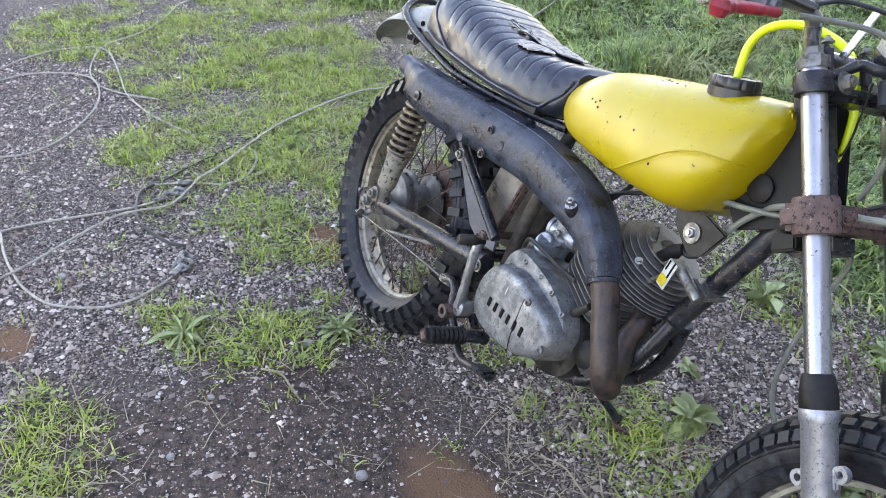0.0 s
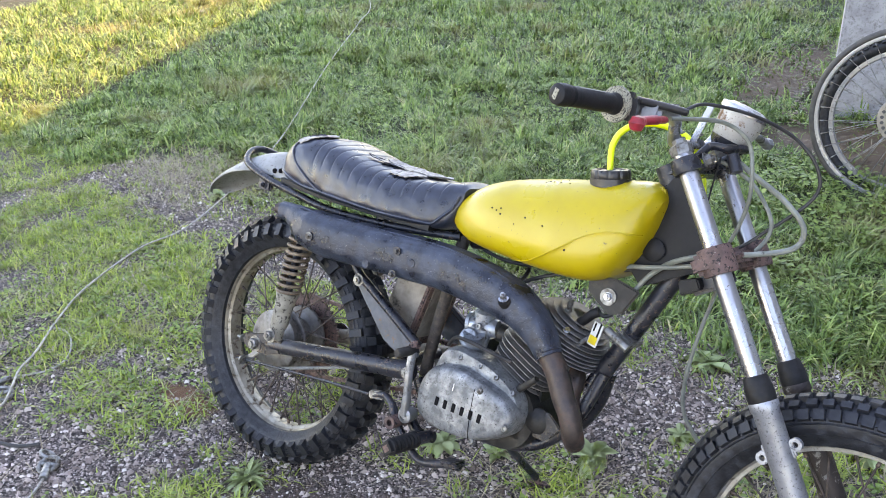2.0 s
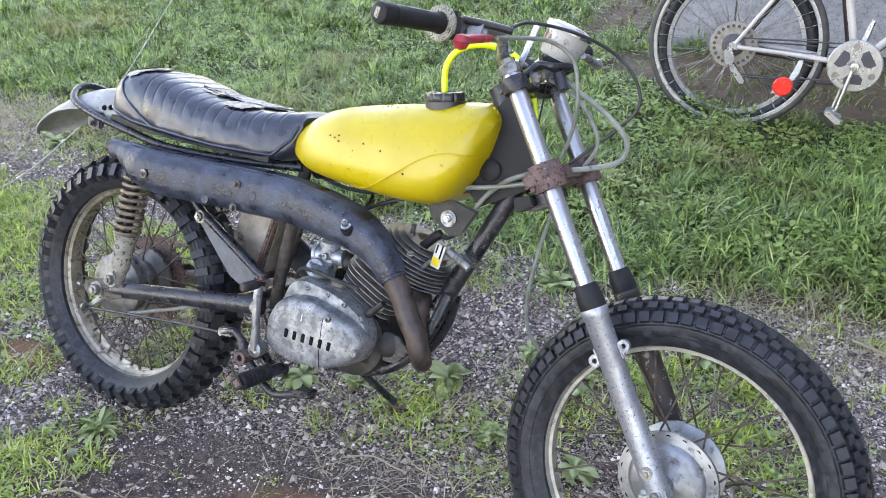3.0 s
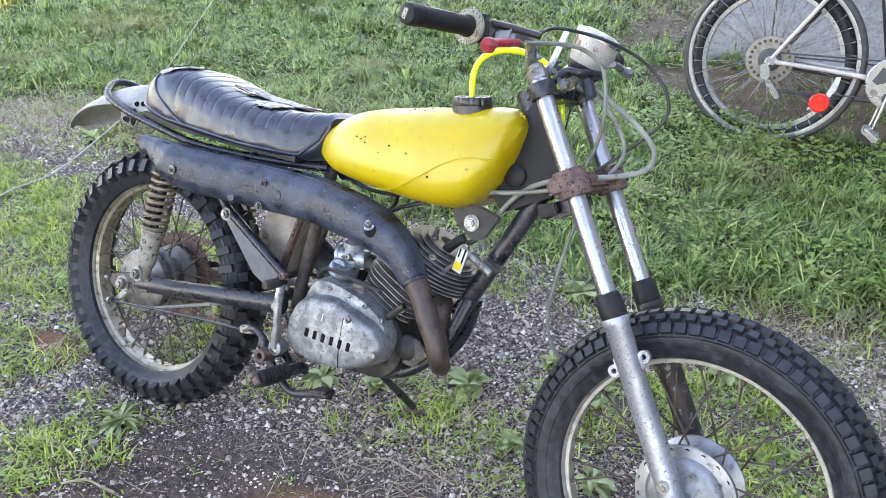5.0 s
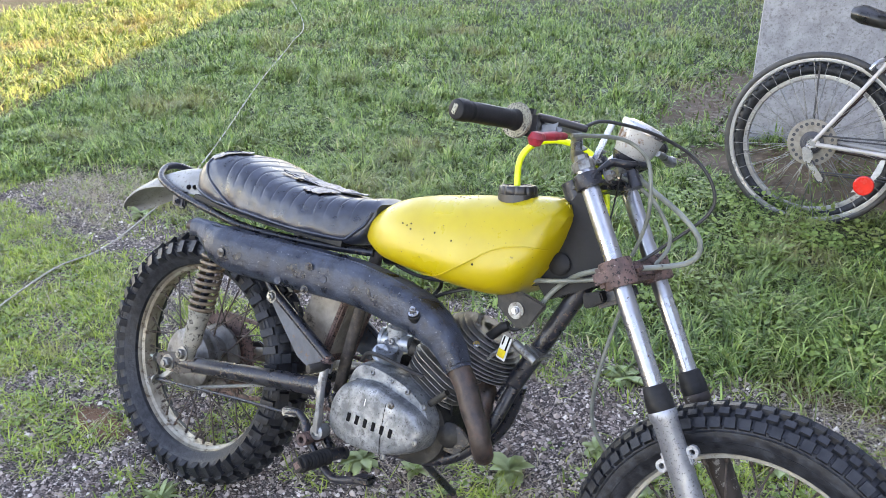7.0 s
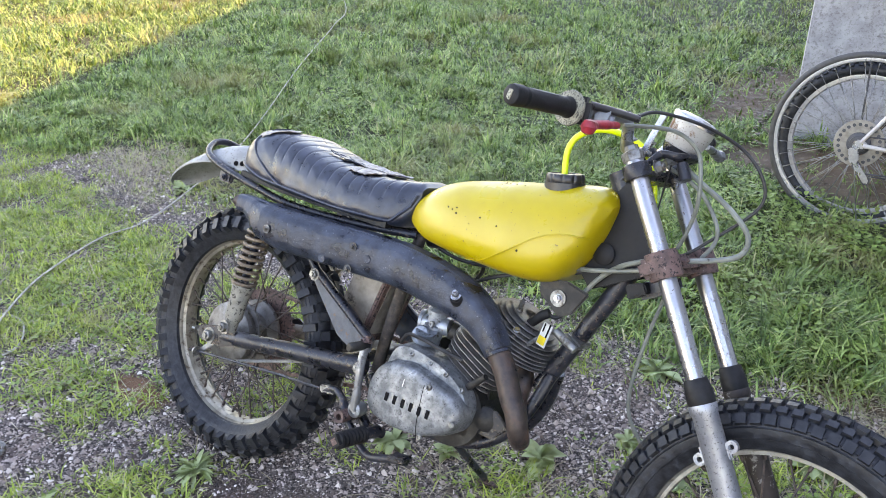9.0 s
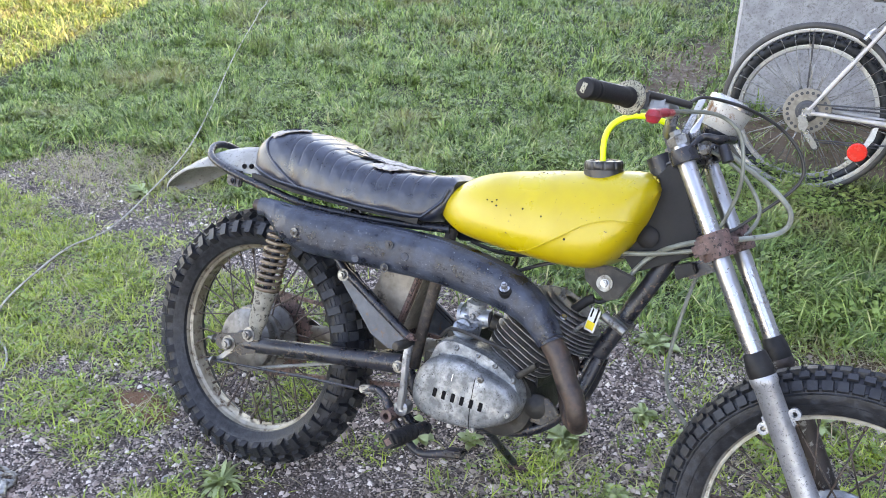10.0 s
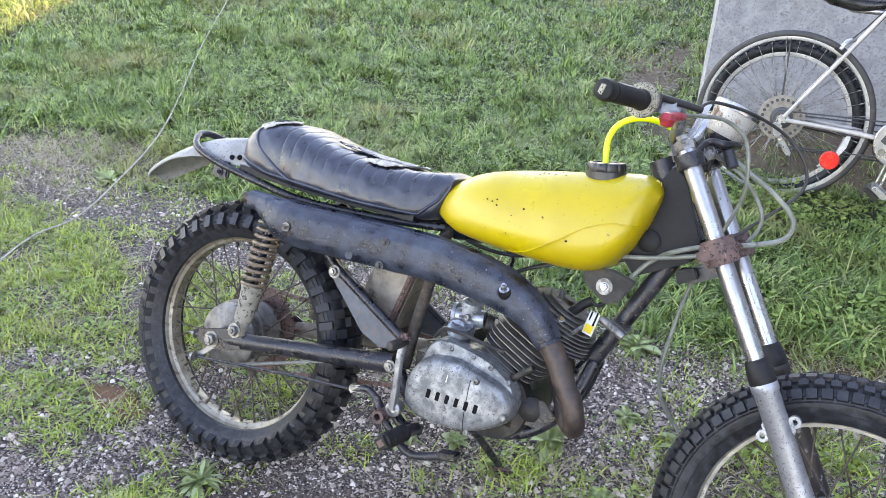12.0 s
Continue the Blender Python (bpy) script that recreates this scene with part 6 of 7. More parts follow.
kind = np.concatenate([np.zeros(len(xy1)), np.ones(len(xy2)), np.full(len(xy3), 2)])
long = np.concatenate([np.zeros(len(xy1) + len(xy2)), len3])
keep = ~((xy[:, 0] > 0.30) & (xy[:, 1] > 3.57 + 0.268 * (xy[:, 0] - 0.36))) & ~((xy[:, 0] > 2.2))
xy, kind, long = xy[keep], kind[keep], long[keep]
n = len(xy)
tall = np.clip(1.0 + 0.8 * clumpiness(xy, 1.6, 9.0) + 1.3 * clumpiness(xy, 6.0, 6.0), 0.4, 2.2)
tall *= 1 - 0.55 * np.exp(-((xy[:, 0] - 0.95) / 0.75) ** 4 - ((xy[:, 1] - 2.50) / 0.42) ** 4)
roots = np.column_stack([xy, hz(xy)])
L = (0.040 + 0.065 * rs.rand(n) ** 1.5) * tall * np.where(kind == 1, 1.2, 1.0)
L = np.where(kind == 2, long * (0.50 + 0.55 * rs.rand(n)), L)
wide = np.where(kind == 1, 0.0095, np.where(kind == 2, 0.0052, 0.0062)) * (0.65 + 0.7 * rs.rand(n))
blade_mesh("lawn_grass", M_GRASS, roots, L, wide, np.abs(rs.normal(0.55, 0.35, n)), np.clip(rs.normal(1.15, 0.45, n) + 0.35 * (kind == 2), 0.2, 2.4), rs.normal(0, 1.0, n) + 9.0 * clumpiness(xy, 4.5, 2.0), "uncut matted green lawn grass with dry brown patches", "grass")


def patch_points(patches, per_area, rng):
    out = []
    for e in patches:
        cnt = int(per_area * e[2] * e[3] * math.pi)
        a, r = rng.uniform(0, 2 * np.pi, cnt), np.sqrt(rng.uniform(0, 1.25, cnt))
        out.append(np.stack([e[0] + e[2] * r * np.cos(a), e[1] + e[3] * r * np.sin(a)], 1))
    return np.concatenate(out)


c = patch_points(GRASS_PATCHES, 900, rs)
c = c[clumpiness(c, 5.0, 1.0) > -0.22]
c2 = patch_points(SPARSE_PATCHES, 480, rs)
c2 = c2[clumpiness(c2, 6.0, 3.0) > -0.1]
c3 = field(-2.6, 2.0, -1.2, 1.1, 260)
edge = field(-3.0, 2.0, 0.75, 1.35, 700)
xy = np.concatenate([tufts(c, 17, 0.022, rs), tufts(c2, 12, 0.018, rs), tufts(c3, 7, 0.012, rs), tufts(edge, 10, 0.025, rs)])
under = np.array([ellipse(x, y, (0.68, -0.05, 1.10, 0.09)) for x, y in xy])
xy = xy[under > 0.4]
n = len(xy)
roots = np.column_stack([xy, hz(xy)])
blade_mesh("track_grass", M_GRASS_TRACK, roots, (0.020 + 0.046 * rs.rand(n) ** 1.6), 0.0033 * (0.6 + 0.9 * rs.rand(n)), np.abs(rs.normal(0.8, 0.4, n)), np.clip(rs.normal(0.8, 0.4, n), 0.1, 1.8), rs.uniform(0, 2 * np.pi, n), "yellow-green grass growing through the gravel", "grass")
xy = np.concatenate([patch_points(GRASS_PATCHES, 900, rs), patch_points(SPARSE_PATCHES, 700, rs), field(-2.6, 2.0, -1.2, 1.3, 2200), field(-3.0, 1.9, 1.0, 3.2, 1900), tufts(np.array([[0.17, -0.97], [1.25, 0.95], [0.55, 0.06], [0.75, -0.03], [0.95, 0.20]]), 130, 0.09, rs), tufts(np.array([[-1.88, 1.05], [-1.70, 0.90], [-2.1, 1.02], [-2.05, 1.25], [-1.8, 1.2], [1.42, 1.16], [1.60, 1.02]]), 620, 0.15, rs)])
xy = xy[~((xy[:, 0] > 0.30) & (xy[:, 1] > 3.57 + 0.268 * (xy[:, 0] - 0.36)))]
n = len(xy)
roots = np.column_stack([xy, hz(xy)])
blade_mesh("dry_straw", M_STRAW, roots, 0.05 + 0.07 * rs.rand(n), 0.0024 * (0.7 + 0.6 * rs.rand(n)), np.clip(rs.normal(1.25, 0.2, n), 0.8, 1.5), np.clip(rs.normal(0.3, 0.3, n), -0.1, 0.9), rs.uniform(0, 2 * np.pi, n), "dry bleached grass stalks lying on the ground", "straw")


def leaf_mesh(name, material, roots, size, head, tilt, label):
    """Small rounded leaves, six corners each, folded a little along the middle."""
    n = len(roots)
    d = np.stack([np.cos(head), np.sin(head), tilt], 1)
    side = np.stack([-np.sin(head), np.cos(head), np.zeros(n)], 1)
    s = size[:, None]
    upv = np.array([0, 0, 1.0])
    co = np.stack([roots, roots + d * s * 0.45 + side * s * 0.42 + upv * s * 0.10, roots + d * s * 0.9 + side * s * 0.30 + upv * s * 0.08, roots + d * s * 1.05, roots + d * s * 0.9 - side * s * 0.30 + upv * s * 0.08, roots + d * s * 0.45 - side * s * 0.42 + upv * s * 0.10], 1).reshape(-1, 3)
    base = np.arange(n)[:, None] * 6
    loops = np.concatenate([base + np.array([[0, 1, 2, 3]]), base + np.array([[0, 3, 4, 5]])], 1).reshape(-1)
    me = bpy.data.meshes.new(name)
    me.vertices.add(n * 6)
    me.vertices.foreach_set("co", co.ravel().astype(np.float32))
    me.loops.add(n * 8)
    me.loops.foreach_set("vertex_index", loops.astype(np.int32))
    me.polygons.add(n * 2)
    me.polygons.foreach_set("loop_start", (np.arange(n * 2) * 4).astype(np.int32))
    me.update(calc_edges=True)
    me.validate()
    me.materials.append(material)
    return tagged(new(name, me), label, "leaves", kind="stuff")


cl = np.concatenate([field(0.3, 2.1, 1.3, 2.7, 420), field(-3.0, 0.4, 1.2, 3.4, 300)])
cl = cl[clumpiness(cl, 2.0, 7.0) > -0.15]
xy = np.concatenate([tufts(cl, 14, 0.035, rs), tufts(patch_points(GRASS_PATCHES, 130, rs), 7, 0.016, rs), tufts(patch_points(SPARSE_PATCHES, 130, rs), 7, 0.016, rs)])
under = np.array([ellipse(x, y, (0.68, -0.05, 1.10, 0.09)) for x, y in xy])
xy = xy[under > 0.4]
xy = xy[~((xy[:, 0] > 0.30) & (xy[:, 1] > 3.57 + 0.268 * (xy[:, 0] - 0.36)))]
n = len(xy)
low = xy[:, 1] < 1.0
lift = np.where(low, 0.006 + 0.022 * rs.rand(n), 0.02 + 0.045 * rs.rand(n))
leaf_mesh("clover", M_CLOVER, np.column_stack([xy, hz(xy) + lift]), (0.012 + 0.014 * rs.rand(n)) * np.where(low, 0.62, 1.0), rs.uniform(0, 2 * np.pi, n), rs.uniform(-0.2, 0.5, n), "broad clover leaves among the grass")
xy = np.concatenate([tufts(np.array([[0.2, 3.5], [0.1, 4.0], [0.7, 3.3], [1.2, 3.3]]), 70, 0.14, rs), tufts(np.array([[0.05, 3.9], [-0.05, 4.3], [-0.12, 4.7], [-0.15, 5.2]]), 130, 0.20, rs), tufts(np.array([[0.6, 3.05], [1.0, 3.0], [1.4, 3.1], [1.1, 3.35]]), 70, 0.20, rs)])
xy = xy[~((xy[:, 0] > 0.30) & (xy[:, 1] > 3.57 + 0.268 * (xy[:, 0] - 0.36)))]
n = len(xy)
leaf_mesh("fallen_leaves", M_DEADLEAF, np.column_stack([xy, hz(xy) + 0.03]), 0.018 + 0.018 * rs.rand(n), rs.uniform(0, 2 * np.pi, n), rs.uniform(-0.3, 0.3, n), "brown fallen leaves beside the wall")

# ---- gravel ----
def gravel_material():
    m, nt, links, b = nodes_of("crushed_blue_stone")
    rnd = nt.new("ShaderNodeNewGeometry").outputs["Random Per Island"]
    tc = nt.new("ShaderNodeTexCoord").outputs["Object"]
    fine = noise_node(nt, links, 260, 5, 0.7, tc)
    mid = noise_node(nt, links, 7, 5, 0.6, tc)
    col = ramp_node(nt, links, rnd, [(0.0, (0.018, 0.0135, 0.0125)), (0.26, (0.115, 0.091, 0.084)), (0.57, (0.355, 0.288, 0.255)), (0.88, (0.58, 0.49, 0.43)), (0.985, (0.82, 0.75, 0.68))]).outputs[0]
    col = mix_node(nt, links, ramp_node(nt, links, mid.outputs[0], [(0.46, 0.0), (0.70, 0.55)]).outputs[0], col, (0.165, 0.106, 0.076))
    col = mix_node(nt, links, ramp_node(nt, links, fine.outputs[0], [(0.5, 0.0), (0.75, 0.4)]).outputs[0], col, (0.15, 0.14, 0.13))
    links.new(col, b.inputs["Base Color"])
    b.inputs["Roughness"].default_value = 0.8
    return m


ICO_V = np.array([(1, 0, 0), (-1, 0, 0), (0, 1, 0), (0, -1, 0), (0, 0, 1), (0, 0, -1)], float)
ICO_F = np.array([(4, 0, 2), (4, 2, 1), (4, 1, 3), (4, 3, 0), (5, 2, 0), (5, 1, 2), (5, 3, 1), (5, 0, 3)])


def stone_field(name, xy, size, flat, material, label):
    n = len(xy)
    k = len(ICO_V)
    sc = size[:, None] * np.stack([rs.uniform(0.7, 1.3, n), rs.uniform(0.7, 1.3, n), flat], 1)
    shape = ICO_V[None] * rs.uniform(0.62, 1.25, (n, k, 1)) * sc[:, None, :]
    a = rs.uniform(0, 2 * np.pi, n)
    ca, sa = np.cos(a)[:, None], np.sin(a)[:, None]
    co = np.stack([shape[..., 0] * ca - shape[..., 1] * sa, shape[..., 0] * sa + shape[..., 1] * ca, shape[..., 2]], 2)
    co += np.column_stack([xy, hz(xy) + size * flat * 0.25])[:, None, :]
    loops = (np.arange(n)[:, None, None] * k + ICO_F[None]).reshape(-1)
    me = bpy.data.meshes.new(name)
    me.vertices.add(n * k)
    me.vertices.foreach_set("co", co.ravel().astype(np.float32))
    nf = n * len(ICO_F)
    me.loops.add(nf * 3)
    me.loops.foreach_set("vertex_index", loops.astype(np.int32))
    me.polygons.add(nf)
    me.polygons.foreach_set("loop_start", (np.arange(nf) * 3).astype(np.int32))
    me.update(calc_edges=True)
    me.validate()
    me.shade_flat()
    me.materials.append(material)
    return tagged(new(name, me), label, "gravel", kind="stuff")


M_STONE = gravel_material()
pts = np.concatenate([field(-0.6, 1.9, -1.1, 1.2, 150000), field(-2.4, -0.6, -1.2, 1.2, 42000), field(-3.2, -2.4, -1.2, 1.0, 7000)])
edge_y = np.array([lawn_edge(float(x)) for x in pts[:, 0]])
soil_d = np.array([min(ellipse(x, y, e) for e in SOIL) for x, y in pts])
turf_d = np.array([min(ellipse(x, y, e) for e in GRASS_PATCHES) for x, y in pts])
clay_d = np.array([min(ellipse(x, y, e) for e in CLAY) for x, y in pts])
prob = np.where(pts[:, 1] > edge_y + 0.05, 0.04, 1.0) * np.where(soil_d < 1.1, 0.5, 1.0) * np.where(turf_d < 0.9, 0.35, 1.0) * np.where(clay_d < 1.1, 0.1, 1.0)
ok = rs.rand(len(pts)) < prob
pts, soil_d = pts[ok], soil_d[ok]
size = np.clip(rs.lognormal(math.log(0.0030), 0.52, len(pts)), 0.0015, 0.0115) * np.where(soil_d < 1.3, rs.uniform(0.45, 1.0, len(pts)), 1.0)
stone_field("gravel", pts, size, rs.uniform(0.6, 1.05, len(pts)), M_STONE, "dark blue-grey crushed gravel")
for i, (x, y, s) in enumerate(((0.519, -0.387, 0.013), (0.05, -0.33, 0.013), (-0.1, -0.3, 0.011), (0.30, -0.72, 0.009), (-0.49, -0.83, 0.012), (0.16, -0.60, 0.008))):
    bm = bmesh.new()
    bmesh.ops.create_icosphere(bm, subdivisions=2, radius=s)
    for v in bm.verts:
        v.co *= 1 + 0.35 * noise.noise(v.co * 60 + V(i, 0, 0))
        v.co.z *= 0.7
    tagged(part("stone", bm, M_STONE_PALE, m=Matrix.Translation((x, y, height(x, y) + s * 0.3)), smooth=False), "pale grey loose stone lying on the soil", "stone", "loose stones")

# ---- weeds ----
def leaf_shape(length, width, droop):
    """A long leaf with a raised midrib line and wavy edge."""
    bm = bmesh.new()
    rows = []
    for i in range(8):
        t = i / 7
        w = width * (math.sin(math.pi * min(1.0, t * 0.94 + 0.05)) ** 0.8) * (0.55 + 0.6 * t if t < 0.7 else 1.0)
        x, z = length * t * (1 - 0.12 * droop * t), length * (0.36 * t - droop * 0.60 * t * t)
        wob = 0.12 * w * math.sin(i * 2.4)
        rows.append([bm.verts.new((x, -w - wob, z + 0.35 * w)), bm.verts.new((x, 0, z)), bm.verts.new((x, w - wob, z + 0.35 * w))])
    for a, b in zip(rows, rows[1:]):
        bm.faces.new((a[0], a[1], b[1], b[0]))
        bm.faces.new((a[1], a[2], b[2], b[1]))
    bmesh.ops.solidify(bm, geom=bm.faces[:], thickness=0.0006)
    me = bpy.data.meshes.new("leaf")
    bm.to_mesh(me)
    bm.free()
    me.materials.append(M_LEAF)
    me.shade_smooth()
    return me


LEAVES = [leaf_shape(0.080, 0.019, 0.62), leaf_shape(0.070, 0.017, 0.80), leaf_shape(0.058, 0.016, 0.45), leaf_shape(0.10, 0.008, 0.7)]


def weed(x, y, count, size, seed, kinds=(0, 1, 2), label="leafy green rosette weed growing from the gravel"):
    rng = random.Random(seed)
    w = thing("weed", label, "plant", Matrix.Translation((x, y, height(x, y) - 0.002)), "weeds in the gravel")
    part("root_crown", lathe([(0, -0.01), (0.006, -0.008), (0.007, 0.006), (0.003, 0.012), (0, 0.012)], (0, 0, 0), (0, 0, 1), 8), M_LEAF, w)
    count = int(count * 1.35)
    for i in range(count):
        k = rng.uniform(0.55, 0.95) * size * (1.0 - 0.35 * i / count)
        m = pose(0, 0, 0.004 + 0.010 * i / count, 0, rng.uniform(-8, 24) - 22 * i / count, i * 137.5 + rng.uniform(-15, 15)) @ Matrix.Diagonal((k, k * rng.uniform(0.85, 1.2), k, 1))
        shared("leaf", LEAVES[rng.choice(kinds)], w, m)
    return w


for i, (x, y, c, s, kinds) in enumerate(((0.715, 0.315, 22, 1.3, (0, 1, 2)), (0.45, 0.80, 16, 1.5, (0, 1, 2)), (0.78, 0.88, 14, 1.5, (0, 1)), (0.03, -0.235, 38, 1.15, (3, 2)), (0.86, 0.52, 12, 1.0, (0, 2)),
                                         (1.02, 0.46, 16, 1.4, (0, 1)), (0.90, 0.20, 12, 0.9, (0, 1)), (1.28, 0.70, 16, 1.4, (0, 1)), (0.50, 0.20, 10, 0.9, (1, 2)), (-1.55, 0.95, 14, 1.4, (0, 1)), (-0.09, -0.60, 26, 1.3, (3,)), (0.36, 0.16, 16, 1.2, (0, 1)),
                                         (1.12, 0.18, 12, 1.0, (0, 1)), (1.30, 0.40, 12, 0.9, (0, 2)), (0.58, 0.42, 9, 0.8, (2, 1)))):
    weed(x, y, c, s, 40 + i, kinds)

# ---- wire ropes on the ground ----
def on_ground(pts, lift=0.006):
    return [(x, y, height(x, y) + lift) for x, y in pts]


def wire_rope(pts, r, label, lift=0.010):
    ob = thing("wire_rope", label, "cable", None, "wire ropes on the track")
    line = spline(on_ground(pts, lift), 8)
    line = [p + V(0, 0, 0.006 * max(0, noise.noise(p * 3.0)) + 0.022 * min(1.0, max(0.0, (p.y - 0.5) / 0.8))) for p in line]
    part("rope", tube(line, r * 0.58, 8), M_CABLE_BLACK if "dark" in label else M_WIRE, ob)
    return ob, line


def ferrule(ob, p, d, r=0.010, length=0.045):
    d = Vector(d).normalized()
    p = Vector(p)
    part("ferrule", lathe([(0, 0), (r * 0.9, 0), (r, 0.004), (r, length - 0.004), (r * 0.9, length), (0, length)], p - d * length / 2, d, 14), M_GALV, ob, "crimped bright ferrule")


def ring_link(name, parent, p, R, r, turn):
    pts = [Matrix.Translation(p) @ turn @ V(R * 1.25 * math.cos(a), R * math.sin(a), 0) for a in (2 * math.pi * k / 20 for k in range(21))]
    return part(name, tube(pts, r, 8, caps=False), M_GALV, parent)


r1, l1 = wire_rope([(-2.05, -1.05), (-2.27, -0.86), (-2.39, -0.71), (-2.42, -0.59), (-2.37, -0.45), (-2.26, -0.41), (-2.12, -0.41), (-1.94, -0.42), (-1.74, -0.43), (-1.53, -0.40), (-1.36, -0.35), (-1.22, -0.29)], 0.0062, "weathered grey wire rope lying in loops on the gravel")
r2, l2 = wire_rope([(-3.05, 0.28), (-2.87, 0.05), (-2.65, -0.09), (-2.49, -0.23), (-2.39, -0.40), (-2.26, -0.47), (-2.08, -0.52), (-1.92, -0.52), (-1.84, -0.49), (-1.73, -0.42), (-1.63, -0.33)], 0.0058, "weathered grey wire rope lying across the gravel")
r3, l3 = wire_rope([(-7.2, 7.6), (-4.4, 5.1), (-3.68, 4.18), (-3.05, 3.29), (-2.57, 2.61), (-2.05, 1.91), (-1.68, 1.37), (-1.47, 0.95), (-1.32, 0.60), (-1.30, 0.38), (-1.22, 0.17), (-1.14, 0.01), (-1.02, -0.15), (-0.91, -0.27), (-0.85, -0.36), (-0.78, -0.42), (-0.71, -0.49), (-0.71, -0.58), (-0.70, -0.66), (-0.62, -0.79), (-0.55, -0.90), (-0.50, -0.99), (-0.44, -1.12)], 0.0060, "long wire rope running from the lawn over the track", 0.03)
r4, l4 = wire_rope([(-0.90, -0.50), (-0.88, -0.44), (-0.85, -0.37), (-0.81, -0.29), (-0.83, -0.22), (-0.91, -0.16), (-0.99, -0.14), (-1.05, -0.16)], 0.0058, "short wire rope with a crimped eye")
r5, l5 = wire_rope([(-0.79, -0.50), (-0.77, -0.57), (-0.78, -0.65), (-0.79, -0.78), (-0.80, -0.89), (-0.80, -0.96), (-0.78, -0.96), (-0.67, -0.96), (-0.57, -0.95), (-0.47, -0.93), (-0.38, -0.89), (-0.33, -0.84), (-0.29, -0.76), (-0.29, -0.69), (-0.31, -0.63), (-0.34, -0.58), (-0.37, -0.55)], 0.0062, "looped wire rope with crimped eyes at its ends")
r6, l6 = wire_rope([(-0.90, -0.50), (-0.86, -0.55), (-0.77, -0.58), (-0.68, -0.59), (-0.60, -0.57), (-0.53, -0.54), (-0.49, -0.50)], 0.0085, "dark hose-covered wire rope end")
r7, l7 = wire_rope([(-2.05, -1.10), (-2.12, -0.87), (-2.16, -0.78), (-2.13, -0.67), (-2.06, -0.57), (-1.95, -0.52), (-1.78, -0.53), (-1.62, -0.58), (-1.47, -0.67), (-1.37, -0.76), (-1.33, -0.85), (-1.35, -0.92), (-1.40, -1.05)], 0.0062, "weathered grey wire rope curled on the gravel")
r8, l8 = wire_rope([(-0.90, -0.49), (-0.99, -0.34), (-1.08, -0.18), (-1.14, -0.07), (-1.17, -0.04)], 0.0045, "thin dark wire on the track")
ferrule(r4, l4[12], l4[14] - l4[12])
ferrule(r5, l5[0], l5[0] - l5[2])
ferrule(r5, l5[-1], l5[-1] - l5[-3], 0.011, 0.055)
gz = height(-0.79, -0.47) + 0.014
shackle = thing("shackle", "galvanised shackle joining the wire ropes", "shackle")
ring_link("bow", shackle, V(-0.790, -0.445, gz), 0.022, 0.0055, pose(0, 0, 0, 20, 10, 30))
ring_link("bow", shackle, V(-0.810, -0.470, gz), 0.019, 0.0045, pose(0, 0, 0, -25, 0, 80))
part("pin", tube([(-0.800, -0.480, gz + 0.004), (-0.780, -0.430, gz + 0.004)], 0.006, 10), M_GALV, shackle)
gz = height(-0.40, -0.52) + 0.014
hook = thing("shackle", "galvanised shackle and hook at the rope's end", "shackle")
ring_link("bow", hook, V(-0.390, -0.530, gz), 0.020, 0.006, pose(0, 0, 0, 15, -10, 70))
ring_link("bow", hook, V(-0.430, -0.510, gz), 0.016, 0.005, pose(0, 0, 0, -30, 15, 10))
part("pin", tube([(-0.410, -0.540, gz), (-0.370, -0.520, gz)], 0.006, 10), M_GALV, hook)
for i, (x, y, a, l, r) in enumerate(((0.12, -0.47, 20, 0.13, 0.0028), (0.17, -0.66, 75, 0.06, 0.002), (1.62, 0.98, -40, 0.30, 0.004), (0.0, -0.60, 100, 0.07, 0.002), (0.62, -0.03, 10, 0.16, 0.002), (0.85, 0.02, 160, 0.14, 0.002))):
    d = V(math.cos(radians(a)), math.sin(radians(a)), 0)
    s = V(-d.y, d.x, 0)
    z = height(x, y) + 0.008
    part_ob = part("twig", tube(spline([V(x, y, z), V(x, y, z) + d * l * 0.4 + s * l * 0.12 + V(0, 0, 0.006), V(x, y, z) + d * l * 0.75 + s * l * 0.06, V(x, y, z) + d * l]), r, 6), M_STRAW)
    tagged(part_ob, "dry pale twig lying on the ground", "twig", "twigs")

# ---- bicycles leaning on the wall ----
def bike_rim(R, w=0.011, deep=0.016):
    return [(R, -w), (R - 0.004, -w - 0.001), (R - deep, -w + 0.001), (R - deep - 0.003, 0), (R - deep, w - 0.001), (R - 0.004, w + 0.001), (R, w), (R - 0.006, w - 0.003), (R - 0.006, -w + 0.003)]


def bike_tyre(Rb, r):
    return [(Rb + r * 0.85 + r * math.cos(a), r * math.sin(a)) for a in (2 * math.pi * k / 12 for k in range(12))]


